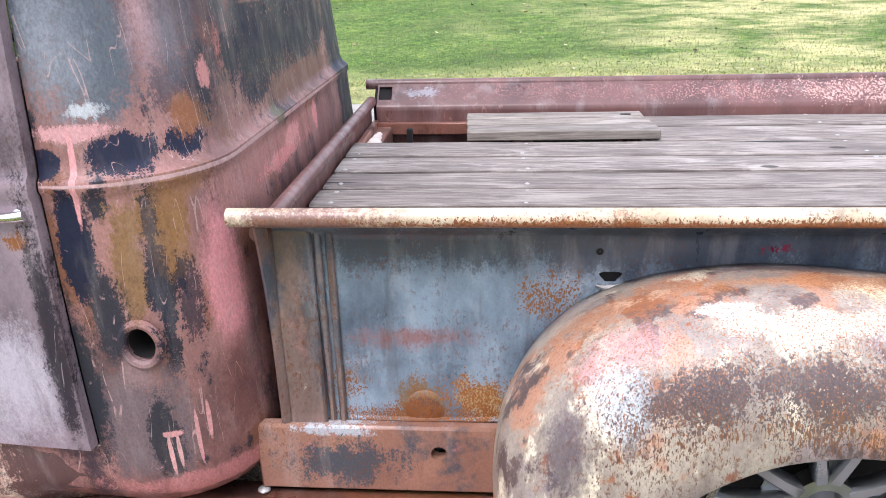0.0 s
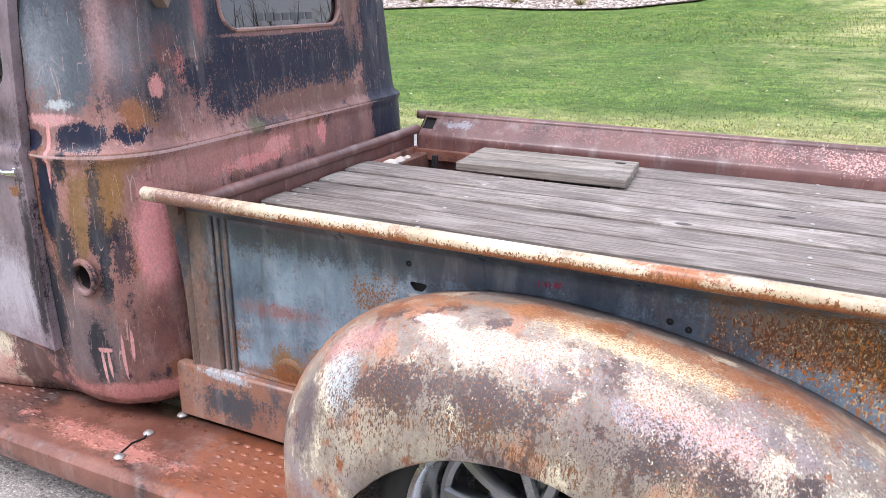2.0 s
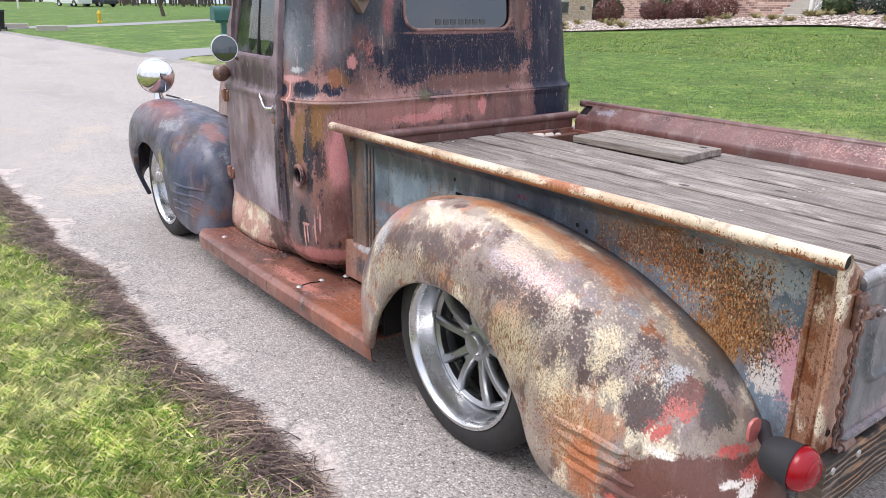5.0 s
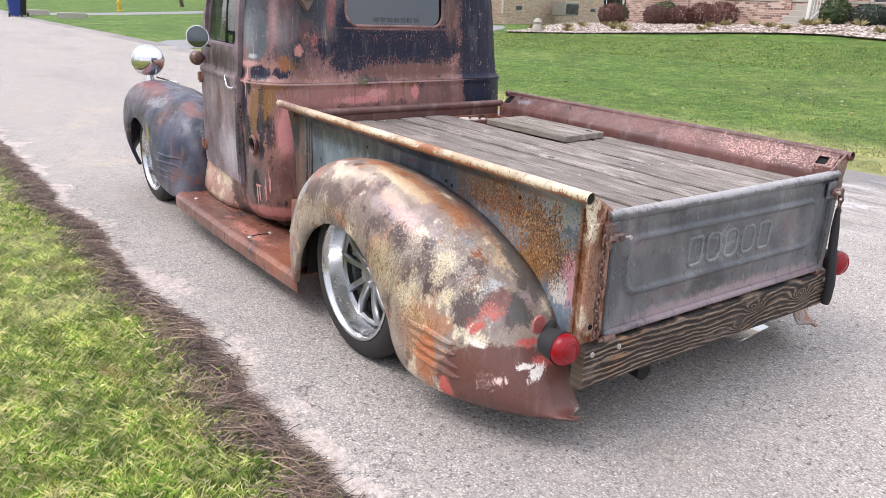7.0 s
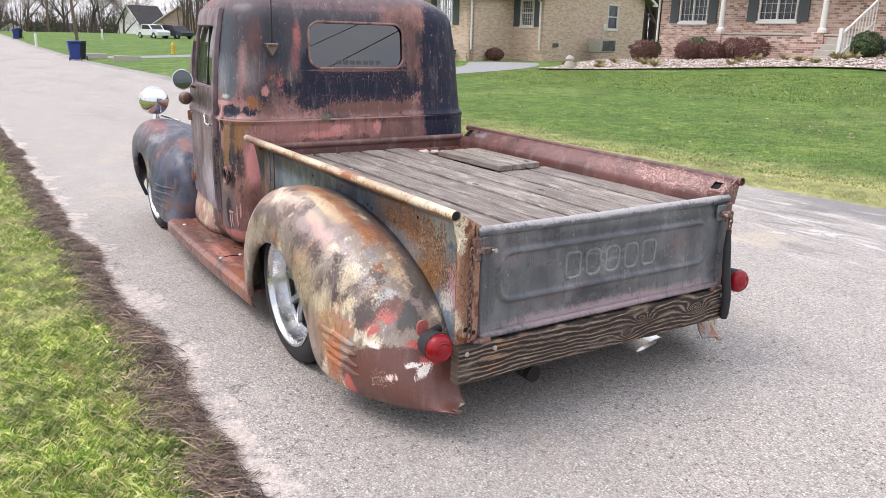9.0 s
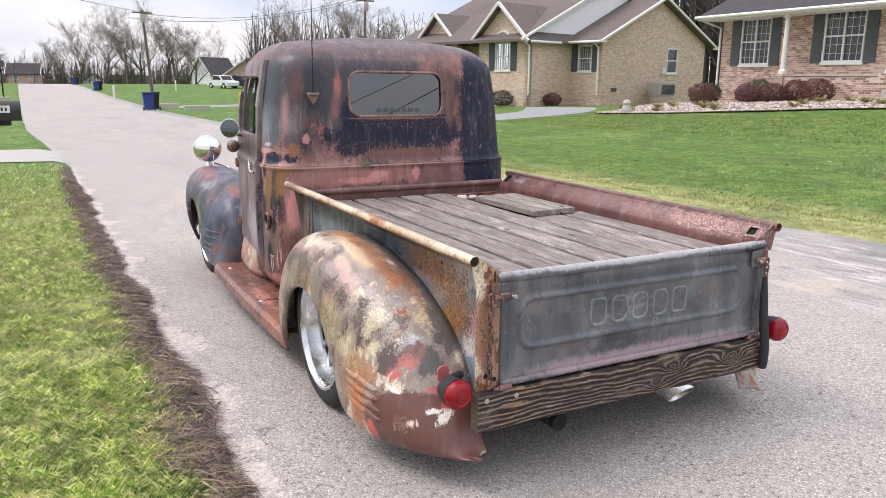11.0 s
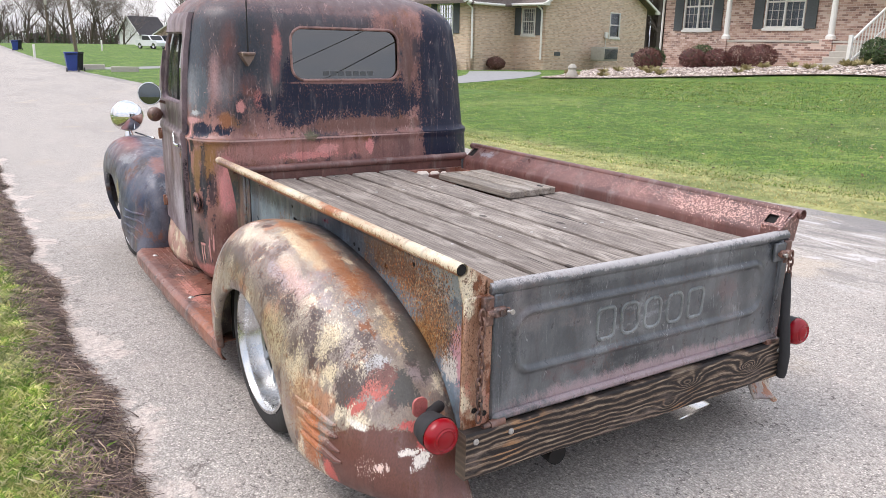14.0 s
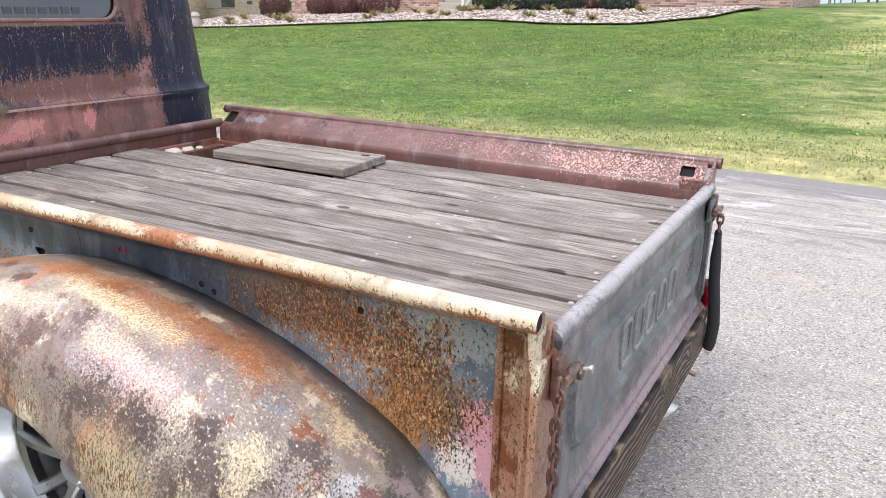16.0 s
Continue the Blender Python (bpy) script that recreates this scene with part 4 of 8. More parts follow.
            if (p[1] - p[0]).cross(p[2] - p[0]).dot(sum(p, Vector()) / len(p)) < 0:
                faces[n] = face[::-1]
        verts = [v + c for v in verts]
        return self.add([m @ v for v in verts] if m else verts, faces)

    def tube(self, pts, radius, seg=10, caps=True, closed=False):
        """A round bar along points; radius may be a list."""
        pts = [Vector(p) for p in pts]
        n, rows, side = len(pts), [], None
        for i, p in enumerate(pts):
            d = (pts[(i + 1) % n] - pts[i - 1]) if closed else (pts[min(i + 1, n - 1)] - pts[max(i - 1, 0)])
            d.normalize()
            if side is None:
                side = d.orthogonal()
            side = (side - d * side.dot(d)).normalized()
            up = d.cross(side)
            r = radius[i] if isinstance(radius, (list, tuple)) else radius
            rows.append([p + (side * math.cos(a) + up * math.sin(a)) * r for a in (math.tau * k / seg for k in range(seg))])
        if closed:
            rows.append(rows[0])
        k = len(self.v)
        self.grid(rows, close=True)
        if caps and not closed:
            self.f += [tuple(k + j for j in range(seg))[::-1], tuple(k + (n - 1) * seg + j for j in range(seg))]
        return self

    def lathe(self, profile, m=None, seg=32):
        """profile: (radius, height) turned about z, then laid by m."""
        m = m or Matrix()
        rows = [[m @ Vector((r * math.cos(a), r * math.sin(a), h)) for a in (math.tau * k / seg for k in range(seg))] for r, h in profile]
        return self.grid(rows, close=True)

    def prism(self, poly, axis, lo, hi):
        """An outline in the two other axes, in order, drawn out along one axis."""
        def place(u, w, t):
            return {"x": (t, u, w), "y": (u, t, w), "z": (u, w, t)}[axis]
        n = len(poly)
        verts = [place(*p, lo) for p in poly] + [place(*p, hi) for p in poly]
        return self.add(verts, [tuple(range(n))[::-1], tuple(range(n, 2 * n))] + [(i, (i + 1) % n, n + (i + 1) % n, n + i) for i in range(n)])

    def mirrored(self):
        g = Geo()
        g.v, g.f = [(x, -y, z) for x, y, z in self.v], [f[::-1] for f in self.f]
        return g

    def moved(self, m):
        g = Geo()
        g.v, g.f = [tuple(m @ Vector(p)) for p in self.v], list(self.f)
        return g

    def mesh(self, name, material, sharp=40):
        me = bpy.data.meshes.new(name)
        me.from_pydata(self.v, [], self.f)
        me.materials.append(material)
        if sharp:
            me.polygons.foreach_set("use_smooth", [True] * len(me.polygons))
            me.set_sharp_from_angle(angle=radians(sharp))
        me.update()
        return me


def oval(u0, u1, w0, w1, r, n=6):
    """A rectangle with round corners, anticlockwise."""
    out = []
    for cu, cw, start in ((u1 - r, w1 - r, 0), (u0 + r, w1 - r, 90), (u0 + r, w0 + r, 180), (u1 - r, w0 + r, 270)):
        out += [(cu + r * math.cos(radians(start + 90 * k / n)), cw + r * math.sin(radians(start + 90 * k / n))) for k in range(n + 1)]
    return out


def thing(name, place, label, category, group="", kind=""):
    ob = new(name)
    ob.location = place
    ob.empty_display_size = 0.1
    return tagged(ob, label, category, group, kind)


def part(name, geo, material, parent, label="", sharp=40, thick=0.0):
    """One mesh under a thing or a part; its coordinates are the world's."""
    ob = new(name, geo if isinstance(geo, bpy.types.Mesh) else geo.mesh(name, material, sharp))
    if parent is not None:
        ob.parent = parent
        if parent.type == "EMPTY":
            ob.matrix_parent_inverse = Matrix.Translation(-parent.location)
    if thick:
        mod = ob.modifiers.new("thickness", "SOLIDIFY")
        mod.thickness, mod.offset = thick, 0
    return tagged(ob, label)


def solid(name, geo, material, label, category, group="", kind="", sharp=40):
    """A top-level thing that is one mesh."""
    ob = new(name, geo.mesh(name, material, sharp))
    return tagged(ob, label, category, group, kind)


def cut(ob, *cutters, sharp=35):
    """Real holes through a mesh, by outlines drawn out."""
    def outward(me):
        bm = bmesh.new()
        bm.from_mesh(me)
        bmesh.ops.recalc_face_normals(bm, faces=bm.faces)
        bm.to_mesh(me)
        bm.free()

    tools = []
    if not ob.modifiers:
        outward(ob.data)
    for geo in cutters:
        tool = new("tool", geo.mesh("tool", mat_under, 0))
        outward(tool.data)
        mod = ob.modifiers.new("hole", "BOOLEAN")
        mod.operation, mod.solver, mod.object = "DIFFERENCE", "EXACT", tool
        tools.append(tool)
    bpy.context.view_layer.update()
    made = bpy.data.meshes.new_from_object(ob.evaluated_get(bpy.context.evaluated_depsgraph_get()))
    ob.modifiers.clear()
    ob.data = made
    if sharp:
        made.polygons.foreach_set("use_smooth", [True] * len(made.polygons))
        made.set_sharp_from_angle(angle=radians(sharp))
    for tool in tools:
        bpy.data.objects.remove(tool)
    return ob


def curve_at(points, t):
    """Catmull-Rom through equal steps of rows of numbers."""
    n = len(points) - 1
    t = min(max(t, 0.0), n - 1e-9)
    i = int(t)
    f = t - i
    p = [np.array(points[min(max(k, 0), n)], float) for k in (i - 1, i, i + 1, i + 2)]
    return 0.5 * (2 * p[1] + (p[2] - p[0]) * f + (2 * p[0] - 5 * p[1] + 4 * p[2] - p[3]) * f**2 + (3 * p[1] - p[0] - 3 * p[2] + p[3]) * f**3)


# ---- ground ----
PROFILE = np.array([(-900, -26), (-420, -14), (-260, -7), (-190, -2.2), (-160, -0.25), (-138, 0.22), (-110, 0.02), (-80, -0.34), (-46, -0.52), (-28, -0.33), (-12, -0.2),
                    (-5.2, -0.14), (-2.6, -0.035), (-1, 0.0), (3, 0.0), (12, 0.06), (60, 0.5), (900, 4)], float)
LEFT, RIGHT = -1.36, 4.95


def left_edge(x):
    """The road's left edge, which falls back past the near driveway."""
    return LEFT - float(np.interp(x, (-170, -56, -26, -19, -13), (2.0, 1.1, 0.72, 0.28, 0.0)))


def right_edge(x):
    return RIGHT + float(np.interp(x, (-200, -165, -110), (6.5, 5.0, 0.0)))


def crumble(x):
    """How the broken road edge wanders."""
    return 0.075 * noise.noise((x * 1.1, 3, 0)) + 0.055 * noise.noise((x * 3.3, 9, 0)) + 0.025 * noise.noise((x * 9.5, 15, 0))


def litter_width(x):
    """How far the dead stems reach back over the grass."""
    return max(0.07, 0.19 + 0.14 * noise.noise((x * 1.5, 21, 0)) + 0.08 * noise.noise((x * 4.7, 27, 0)))


def road_z(x):
    return float(sum(np.interp(x + d * (0.5 + abs(x) * 0.03), PROFILE[:, 0], PROFILE[:, 1]) for d in (-1, 0, 1)) / 3)


def ease(t):
    t = min(max(t, 0.0), 1.0)
    return t * t * (3 - 2 * t)


def ground_z(x, y):
    z = road_z(x)
    if y > RIGHT - 0.25:
        steep = float(np.interp(x, (-140, -60, -38, -27, -21, -17, -13, -10, -4, 20), (0.1, 0.2, 0.4, 0.62, 0.62, 0.72, 0.86, 1.0, 1.1, 1.2)))
        t = (y - RIGHT) / 13.0
        z += 0.05 * ease((y - RIGHT + 0.25) / 0.5) + steep * (0.92 * max(0.0, min(t, 1)) ** 1.15 + 0.012 * max(0, y - RIGHT - 13))
        z += 0.24 * ease((y - 16.5) / 2.4) * ease((x + 21.0) / 1.6)
        return z - 0.03 * (1 - ease((y - RIGHT + 0.25) / 0.4))
    left = left_edge(x)
    if y < left + 0.1:
        return z + 0.045 * ease((left + 0.05 - y) / 0.25) - 0.03 * (1 - ease((left + 0.1 - y) / 0.2)) + 0.012 * min(max(0, left - y), 30) + 0.012 * noise.noise((x * 1.3, y * 1.3, 0))
    return z - 0.03


def lawn_material():
    m = Mat("lawn_turf", 0.9)
    big = m.noise(0.35, 5, 0.6, warp=0.6)
    mid = m.noise(2.2, 6, 0.65, m.scaled((0.6, 1, 1)))
    fine = m.noise(38, 5, 0.7)
    tuft = m.noise(11, 6, 0.75)
    col = m.ramp(m.math("ADD", m.math("MULTIPLY", fine, 0.5), m.math("MULTIPLY", tuft, 0.5)), (0.38, rgb(28, 54, 12)), (0.5, rgb(74, 110, 34)), (0.62, rgb(136, 158, 68)))
    col = m.mix(m.math("MULTIPLY", m.step(m.noise(0.9, 5, 0.65, m.scaled((1, 1, 1), (9, 4, 0))), 0.5, 0.66), 0.5), col, rgb(76, 102, 38))
    col = m.mix(m.math("MULTIPLY", m.step(mid, 0.5, 0.7), 0.45), col, rgb(138, 150, 76))
    col = m.mix(m.math("MULTIPLY", m.step(big, 0.52, 0.72), 0.35), col, rgb(150, 154, 94))
    sep = m.n("ShaderNodeSeparateXYZ", Vector=m.co)
    verge = m.math("MULTIPLY", m.step(sep.outputs["X"], -26.0, -14.0), m.math("SUBTRACT", 1.0, m.step(m.math("ADD", sep.outputs["Y"], m.math("MULTIPLY", m.math("SUBTRACT", mid, 0.5), 1.6)), 5.3, 6.5)))
    side = m.step(sep.outputs["Y"], 2.0, 3.0)
    col = m.mix(m.math("MULTIPLY", m.math("MULTIPLY", verge, side), m.math("ADD", m.math("MULTIPLY", tuft, 1.0), 0.05)), col, rgb(188, 180, 128))
    dry = m.step(m.math("ADD", sep.outputs["X"], m.math("MULTIPLY", big, 6.0)), 0.5, 6.0)
    col = m.mix(m.math("MULTIPLY", m.math("MULTIPLY", dry, side), m.step(mid, 0.35, 0.6)), col, rgb(200, 190, 136))
    clod = m.math("MULTIPLY", m.math("SUBTRACT", 1.0, m.step(m.voronoi(3.1, "Distance"), 0.07, 0.13)), m.step(m.noise(1.1, 4, 0.6, m.scaled((1, 1, 1), (7, 7, 0))), 0.46, 0.56))
    col = m.mix(m.math("MULTIPLY", m.math("MULTIPLY", clod, side), 0.75), col, rgb(56, 54, 28))
    shade_tone = m.step(m.noise(0.55, 5, 0.6, m.scaled((0.8, 1.3, 1), (2, 6, 0))), 0.47, 0.62)
    col = m.mix(m.math("MULTIPLY", m.math("MULTIPLY", shade_tone, side), 0.45), col, rgb(66, 92, 32))
    near = m.math("MULTIPLY", m.math("SUBTRACT", 1.0, m.step(sep.outputs["Y"], -1.6, -1.4)), m.step(sep.outputs["X"], -12.0, -7.0))
    col = m.mix(m.math("MULTIPLY", near, 0.65), col, m.mix(m.step(tuft, 0.42, 0.6), rgb(90, 86, 44), rgb(164, 156, 90)))
    soil = m.math("MULTIPLY", m.math("SUBTRACT", 1.0, m.step(sep.outputs["Y"], -1.3, -1.1)), m.step(m.math("ADD", sep.outputs["Y"], m.math("MULTIPLY", m.math("SUBTRACT", mid, 0.5), 0.25)), -1.6, -1.53))
    col = m.mix(m.math("MULTIPLY", soil, m.step(sep.outputs["X"], -13.5, -12.5)), col, rgb(84, 70, 62))
    tone = m.ramp(m.math("ADD", m.math("MULTIPLY", m.noise(4.5, 5, 0.7, m.scaled((0.8, 1.2, 1), (6, 6, 0))), 0.6), m.math("MULTIPLY", m.noise(1.3, 5, 0.65, m.scaled((0.7, 1.4, 1), (3, 1, 0))), 0.4)), (0.38, (0.62, 0.68, 0.55, 1)), (0.5, (1, 1, 1, 1)), (0.62, (1.4, 1.3, 1.3, 1)))
    col = m.mix(1.0, col, tone, "MULTIPLY")
    return m.done(col, None, m.math("ADD", fine, mid), 0.7, 0.03)


def asphalt_material():
    m = Mat("old_asphalt", 0.9)
    stones = m.voronoi(150, "Color")
    grey = m.n("ShaderNodeSeparateColor", Color=stones).outputs[0]
    gap = m.voronoi(150, "Distance")
    big = m.noise(0.5, 5, 0.6, m.scaled((0.35, 1, 1)))
    mid = m.noise(5, 6, 0.65)
    col = m.ramp(grey, (0.0, rgb(150, 143, 137)), (0.4, rgb(178, 171, 164)), (0.88, rgb(194, 187, 179)), (1.0, rgb(226, 219, 210)))
    col = m.mix(m.math("MULTIPLY", m.step(gap, 0.46, 0.68), 0.4), col, rgb(98, 90, 86))
    pit = m.step(m.noise(54, 5, 0.72, m.scaled((1, 1, 1), (3, 9, 0))), 0.56, 0.63)
    worn = m.step(m.noise(1.6, 5, 0.65, m.scaled((0.6, 1.2, 1), (5, 5, 0))), 0.4, 0.6)
    col = m.mix(m.math("MULTIPLY", pit, m.math("ADD", m.math("MULTIPLY", worn, 0.5), 0.38)), col, rgb(80, 72, 68))
    col = m.mix(m.math("MULTIPLY", m.step(mid, 0.5, 0.75), 0.35), col, rgb(198, 184, 176))
    col = m.mix(m.math("MULTIPLY", m.step(big, 0.5, 0.7), 0.25), col, rgb(126, 121, 119))
    sep = m.n("ShaderNodeSeparateXYZ", Vector=m.co)
    wob = m.math("MULTIPLY", m.math("SUBTRACT", m.noise(3.0, 6, 0.65), 0.5), 0.5)
    chip = m.math("MULTIPLY", m.math("SUBTRACT", m.noise(19, 5, 0.7), 0.5), 0.22)
    along = m.step(sep.outputs["X"], -14.0, -11.0)
    edge = m.math("SUBTRACT", 1.0, m.step(m.math("ADD", sep.outputs["Y"], m.math("ADD", m.math("MULTIPLY", wob, 1.6), chip)), -1.31, -1.26))
    col = m.mix(m.math("MULTIPLY", m.math("MULTIPLY", edge, along), 0.65), col, m.ramp(m.noise(45, 5, 0.7), (0.36, rgb(176, 160, 152)), (0.62, rgb(232, 219, 209))))
    vein = m.voronoi(4.2, "Distance", m.vec("ADD", m.co, m.scaled((0.22, 0.22, 0), co=m.noise(7, 5, 0.65, colour=True))), "DISTANCE_TO_EDGE")
    veins = m.math("MULTIPLY", m.math("SUBTRACT", 1.0, m.step(vein, 0.006, 0.022)), m.step(m.noise(2.4, 4, 0.6, m.scaled((1, 1, 1), (2, 5, 0))), 0.5, 0.56))
    beside = m.math("SUBTRACT", 1.0, m.step(sep.outputs["Y"], -1.18, -0.98))
    col = m.mix(m.math("MULTIPLY", m.math("MULTIPLY", veins, beside), 0.55), col, rgb(80, 68, 64))
    far = m.step(m.math("ADD", sep.outputs["Y"], wob), 4.1, 4.4)
    wet = m.math("MULTIPLY", far, m.step(m.noise(1.2, 4, 0.6, m.scaled((0.5, 1, 1), (4, 0, 0))), 0.33, 0.55))
    col = m.mix(m.math("MULTIPLY", wet, 0.65), col, rgb(112, 110, 111))
    lane = m.math("MULTIPLY", m.math("MULTIPLY", along, m.step(sep.outputs["Y"], 2.3, 3.2)), m.math("SUBTRACT", 1.0, m.step(sep.outputs["Y"], 4.4, 4.7)))
    streak = m.noise(3.0, 6, 0.68, m.scaled((0.4, 1.9, 1), (3, 8, 0)), warp=1.4)
    col = m.mix(m.math("MULTIPLY", m.math("MULTIPLY", m.step(streak, 0.53, 0.6), lane), 0.6), col, rgb(120, 117, 116))
    col = m.mix(m.math("MULTIPLY", m.math("MULTIPLY", m.math("SUBTRACT", 1.0, m.step(streak, 0.38, 0.46)), lane), 0.45), col, rgb(226, 224, 226))
    damp = m.step(m.noise(0.8, 5, 0.65, m.scaled((0.5, 1.2, 1), (6, 2, 0))), 0.54, 0.66)
    col = m.mix(m.math("MULTIPLY", damp, 0.2), col, rgb(128, 122, 118))
    warm = m.step(m.noise(1.1, 4, 0.6, m.scaled((1, 1, 1), (12, 3, 0))), 0.58, 0.7)
    col = m.mix(m.math("MULTIPLY", warm, 0.25), col, rgb(212, 190, 158))
    bits = m.math("MULTIPLY", m.math("SUBTRACT", 1.0, m.step(m.voronoi(13, "Distance"), 0.08, 0.13)), m.step(m.noise(2.5, 3, 0.6, m.scaled((1, 1, 1), (1, 7, 0))), 0.54, 0.62))
    col = m.mix(m.math("MULTIPLY", bits, 0.7), col, rgb(72, 64, 58))
    return m.done(col, m.ramp(wet, (0, (0.92,) * 3 + (1,)), (1, (0.7,) * 3 + (1,))), m.math("SUBTRACT", m.math("MULTIPLY", grey, 0.4), m.math("ADD", gap, pit)), 0.5, 0.006)


mat_lawn, mat_road = lawn_material(), asphalt_material()


def spread(lo, hi, fine_lo, fine_hi, fine, growth=1.25):
    """Steps that are fine over a stretch and widen away from it."""
    out = list(np.arange(fine_lo, fine_hi + fine / 2, fine))
    step, at = fine, out[-1]
    while at < hi:
        step *= growth
        at = min(at + step, hi)
        out.append(at)
    step, at = fine, out[0]
    while at > lo:
        step *= growth
        at = max(at - step, lo)
        out.insert(0, at)
    return [float(v) for v in out]


def build_ground():
    xs = spread(-900, 900, -9, 4, 0.12, 1.09)
    ys = sorted(set(spread(-700, 900, -4.2, -0.9, 0.07, 1.3)) | {4.6, 4.75, 4.85, 4.95, 5.05, 5.2, 5.5, 6, 7, 8, 9, 10, 11, 12, 13, 14, 15, 16, 17, 18, 19, 20, 22, 25, 30, 40, 55})
    g = Geo().grid([[(x, y, ground_z(x, y)) for y in ys] for x in xs])
    tagged(part("ground", g, mat_lawn, None), "short green lawn with dry yellow patches sloping up from road", "lawn", kind="structure")
    rnd = random.Random(5)
    xs = spread(-420, 500, -10, 5, 0.08, 1.06)
    rows = []
    for x in xs:
        rough = crumble(x) + 0.01 * rnd.uniform(-1, 1)
        right = 0.05 * noise.noise((x * 0.8, 30, 0)) + 0.03 * noise.noise((x * 3.3, 40, 0))
        row, z = [], road_z(x)
        lo, hi = left_edge(x), right_edge(x)
        for k, y in enumerate((lo - 0.01 + rough, lo + 0.012 + rough, lo + 0.14, -0.9, 0.4, 1.8, 3.2, 4.2, hi - 0.1 + right, hi + 0.06 + right)):
            row.append((x, y, z + (0.004 if 0 < k < 9 else -0.045)))
        rows.append(row)
    tagged(part("road", Geo().grid(rows), mat_road, None, sharp=50), "pale grey worn asphalt road with crumbling edges", "road", kind="structure")


build_ground()


# ---- the old pickup ----
truck = thing("pickup_truck", (-2.2, 0, 0), "lowered vintage pickup truck with rusted patchy paint parked on road", "pickup truck")

BACK = [(0.20, -2.075, 0.69, 0.2), (0.215, -2.04, 0.735, 0.2), (0.25, -2.02, 0.758, 0.21), (0.31, -2.014, 0.768, 0.22), (0.362, -2.014, 0.772, 0.22), (0.5, -2.02, 0.776, 0.22), (0.7, -2.032, 0.776, 0.22),
        (0.86, -2.044, 0.774, 0.22), (0.877, -2.045, 0.774, 0.22), (0.887, -2.0395, 0.7795, 0.224), (0.898, -2.041, 0.778, 0.223), (0.908, -2.055, 0.768, 0.22), (0.93, -2.062, 0.763, 0.22), (1.05, -2.074, 0.755, 0.22), (1.18, -2.084, 0.745, 0.22),
        (1.3, -2.092, 0.732, 0.22), (1.40, -2.1, 0.715, 0.22)]


def narrowing(z):
    """How fast the cab narrows towards the hood, less at the roof."""
    return 0.09 - 0.05 * ease((z - 0.85) / 0.35)


def cab_ring(z, xb, w, r, inset=0.0):
    """Half a level section of the cab, from the middle of the back to the front of the left side."""
    xb, w = xb - inset, w - inset
    xf = -3.05 + max(0.0, z - 0.97) / 0.43 * 0.24 if z < 1.4 else -2.81 + inset
    pts = [(xb, -(w - r) * k / 8) for k in range(8)]
    pts += [(xb - r + r * math.cos(a), -(w - r) - r * math.sin(a)) for a in (math.pi / 2 * k / 10 for k in range(11))]
    x0 = xb - r
    door = -2.305 - inset * 0.4
    side = [door + 0.002] + [door + (xf + 0.06 - door) * k / 10 for k in range(1, 11)] + [xf]
    pts += [(x, -(w - narrowing(z) * max(0.0, x0 - x))) for x in side]
    return [(x, y, z) for x, y in pts]


def cab_rows():
    rows = [cab_ring(*row) for row in BACK]
    for k in range(1, 9):
        a = math.pi / 2 * k / 8
        rows.append(cab_ring(1.40 + 0.185 * math.sin(a), -2.1, 0.715, 0.22, 0.24 * (1 - math.cos(a))))
    last = rows[-1]
    for f, up in ((0.7, 0.016), (0.35, 0.026), (0.0, 0.03)):
        rows.append([(-2.45 + (x + 2.45) * f, y * f, 1.585 + up) for x, y, z in last])
    return rows


def both(name, geo, material, parent, label="", **more):
    """A part on the left and its mirror on the right."""
    return part(name, geo, material, parent, label, **more), part(name, geo.mirrored(), material, parent, label, **more)


def build_cab():
    rows = cab_rows()
    first, door0, door1 = 4, 19, 29
    full = [[(x, -y, z) for x, y, z in row[:0:-1]] + row for row in rows]
    n = len(rows[0])

    def keep(i, j):
        side = j - (n - 1) if j >= n - 1 else n - 2 - j
        return not (first <= i < 18 and door0 <= side < door1)

    body = part("cab_shell", Geo().grid(full, keep=keep), mat_cab, truck, "faded navy, pink primer and bare rust cab shell", sharp=50)
    mod = body.modifiers.new("thickness", "SOLIDIFY")
    mod.thickness, mod.offset = 0.012, 0
    cut(body, Geo().prism(oval(-0.31, 0.275, 1.172, 1.415, 0.062), "x", -2.3, -1.9),
        Geo().prism([(-2.178 + 0.029 * math.cos(math.tau * k / 24), 0.592 + 0.034 * math.sin(math.tau * k / 24)) for k in range(24)], "y", -0.95, -0.6), sharp=40)
    # rear window: rolled rim and tinted pane
    rim = [(-2.083 - 0.07 * (w - 1.17) + 0.004, u, w) for u, w in oval(-0.312, 0.277, 1.17, 1.417, 0.064)]
    part("rear_window_rim", Geo().tube(rim, 0.007, 8, closed=True), mat_rim, body)
    pane = Geo().grid([[(-2.0905 - 0.076 * (w - 1.17), u, w) for u in np.linspace(-0.33, 0.29, 9)] for w in (1.15, 1.3, 1.44)])
    part("rear_window_pane", pane, mat_tint, body, "dark tinted rear window glass", sharp=0, thick=0.005)
    # a pale decal inside the pane, its wording not repeated: seven plain bars
    decal = Geo()
    for k in range(7):
        u = -0.145 + 0.041 * k
        decal.box((-2.0905, u, 1.19), (-2.0885, u + 0.03, 1.212), 0.0003)
    part("window_decal", decal, mat_decal, body, "pale plain bars of a window decal")
    # filler recess with a raised collar and a dark throat
    collar = [(-2.178 + 0.036 * math.cos(a), -0.777, 0.592 + 0.042 * math.sin(a)) for a in (math.tau * k / 28 for k in range(28))]
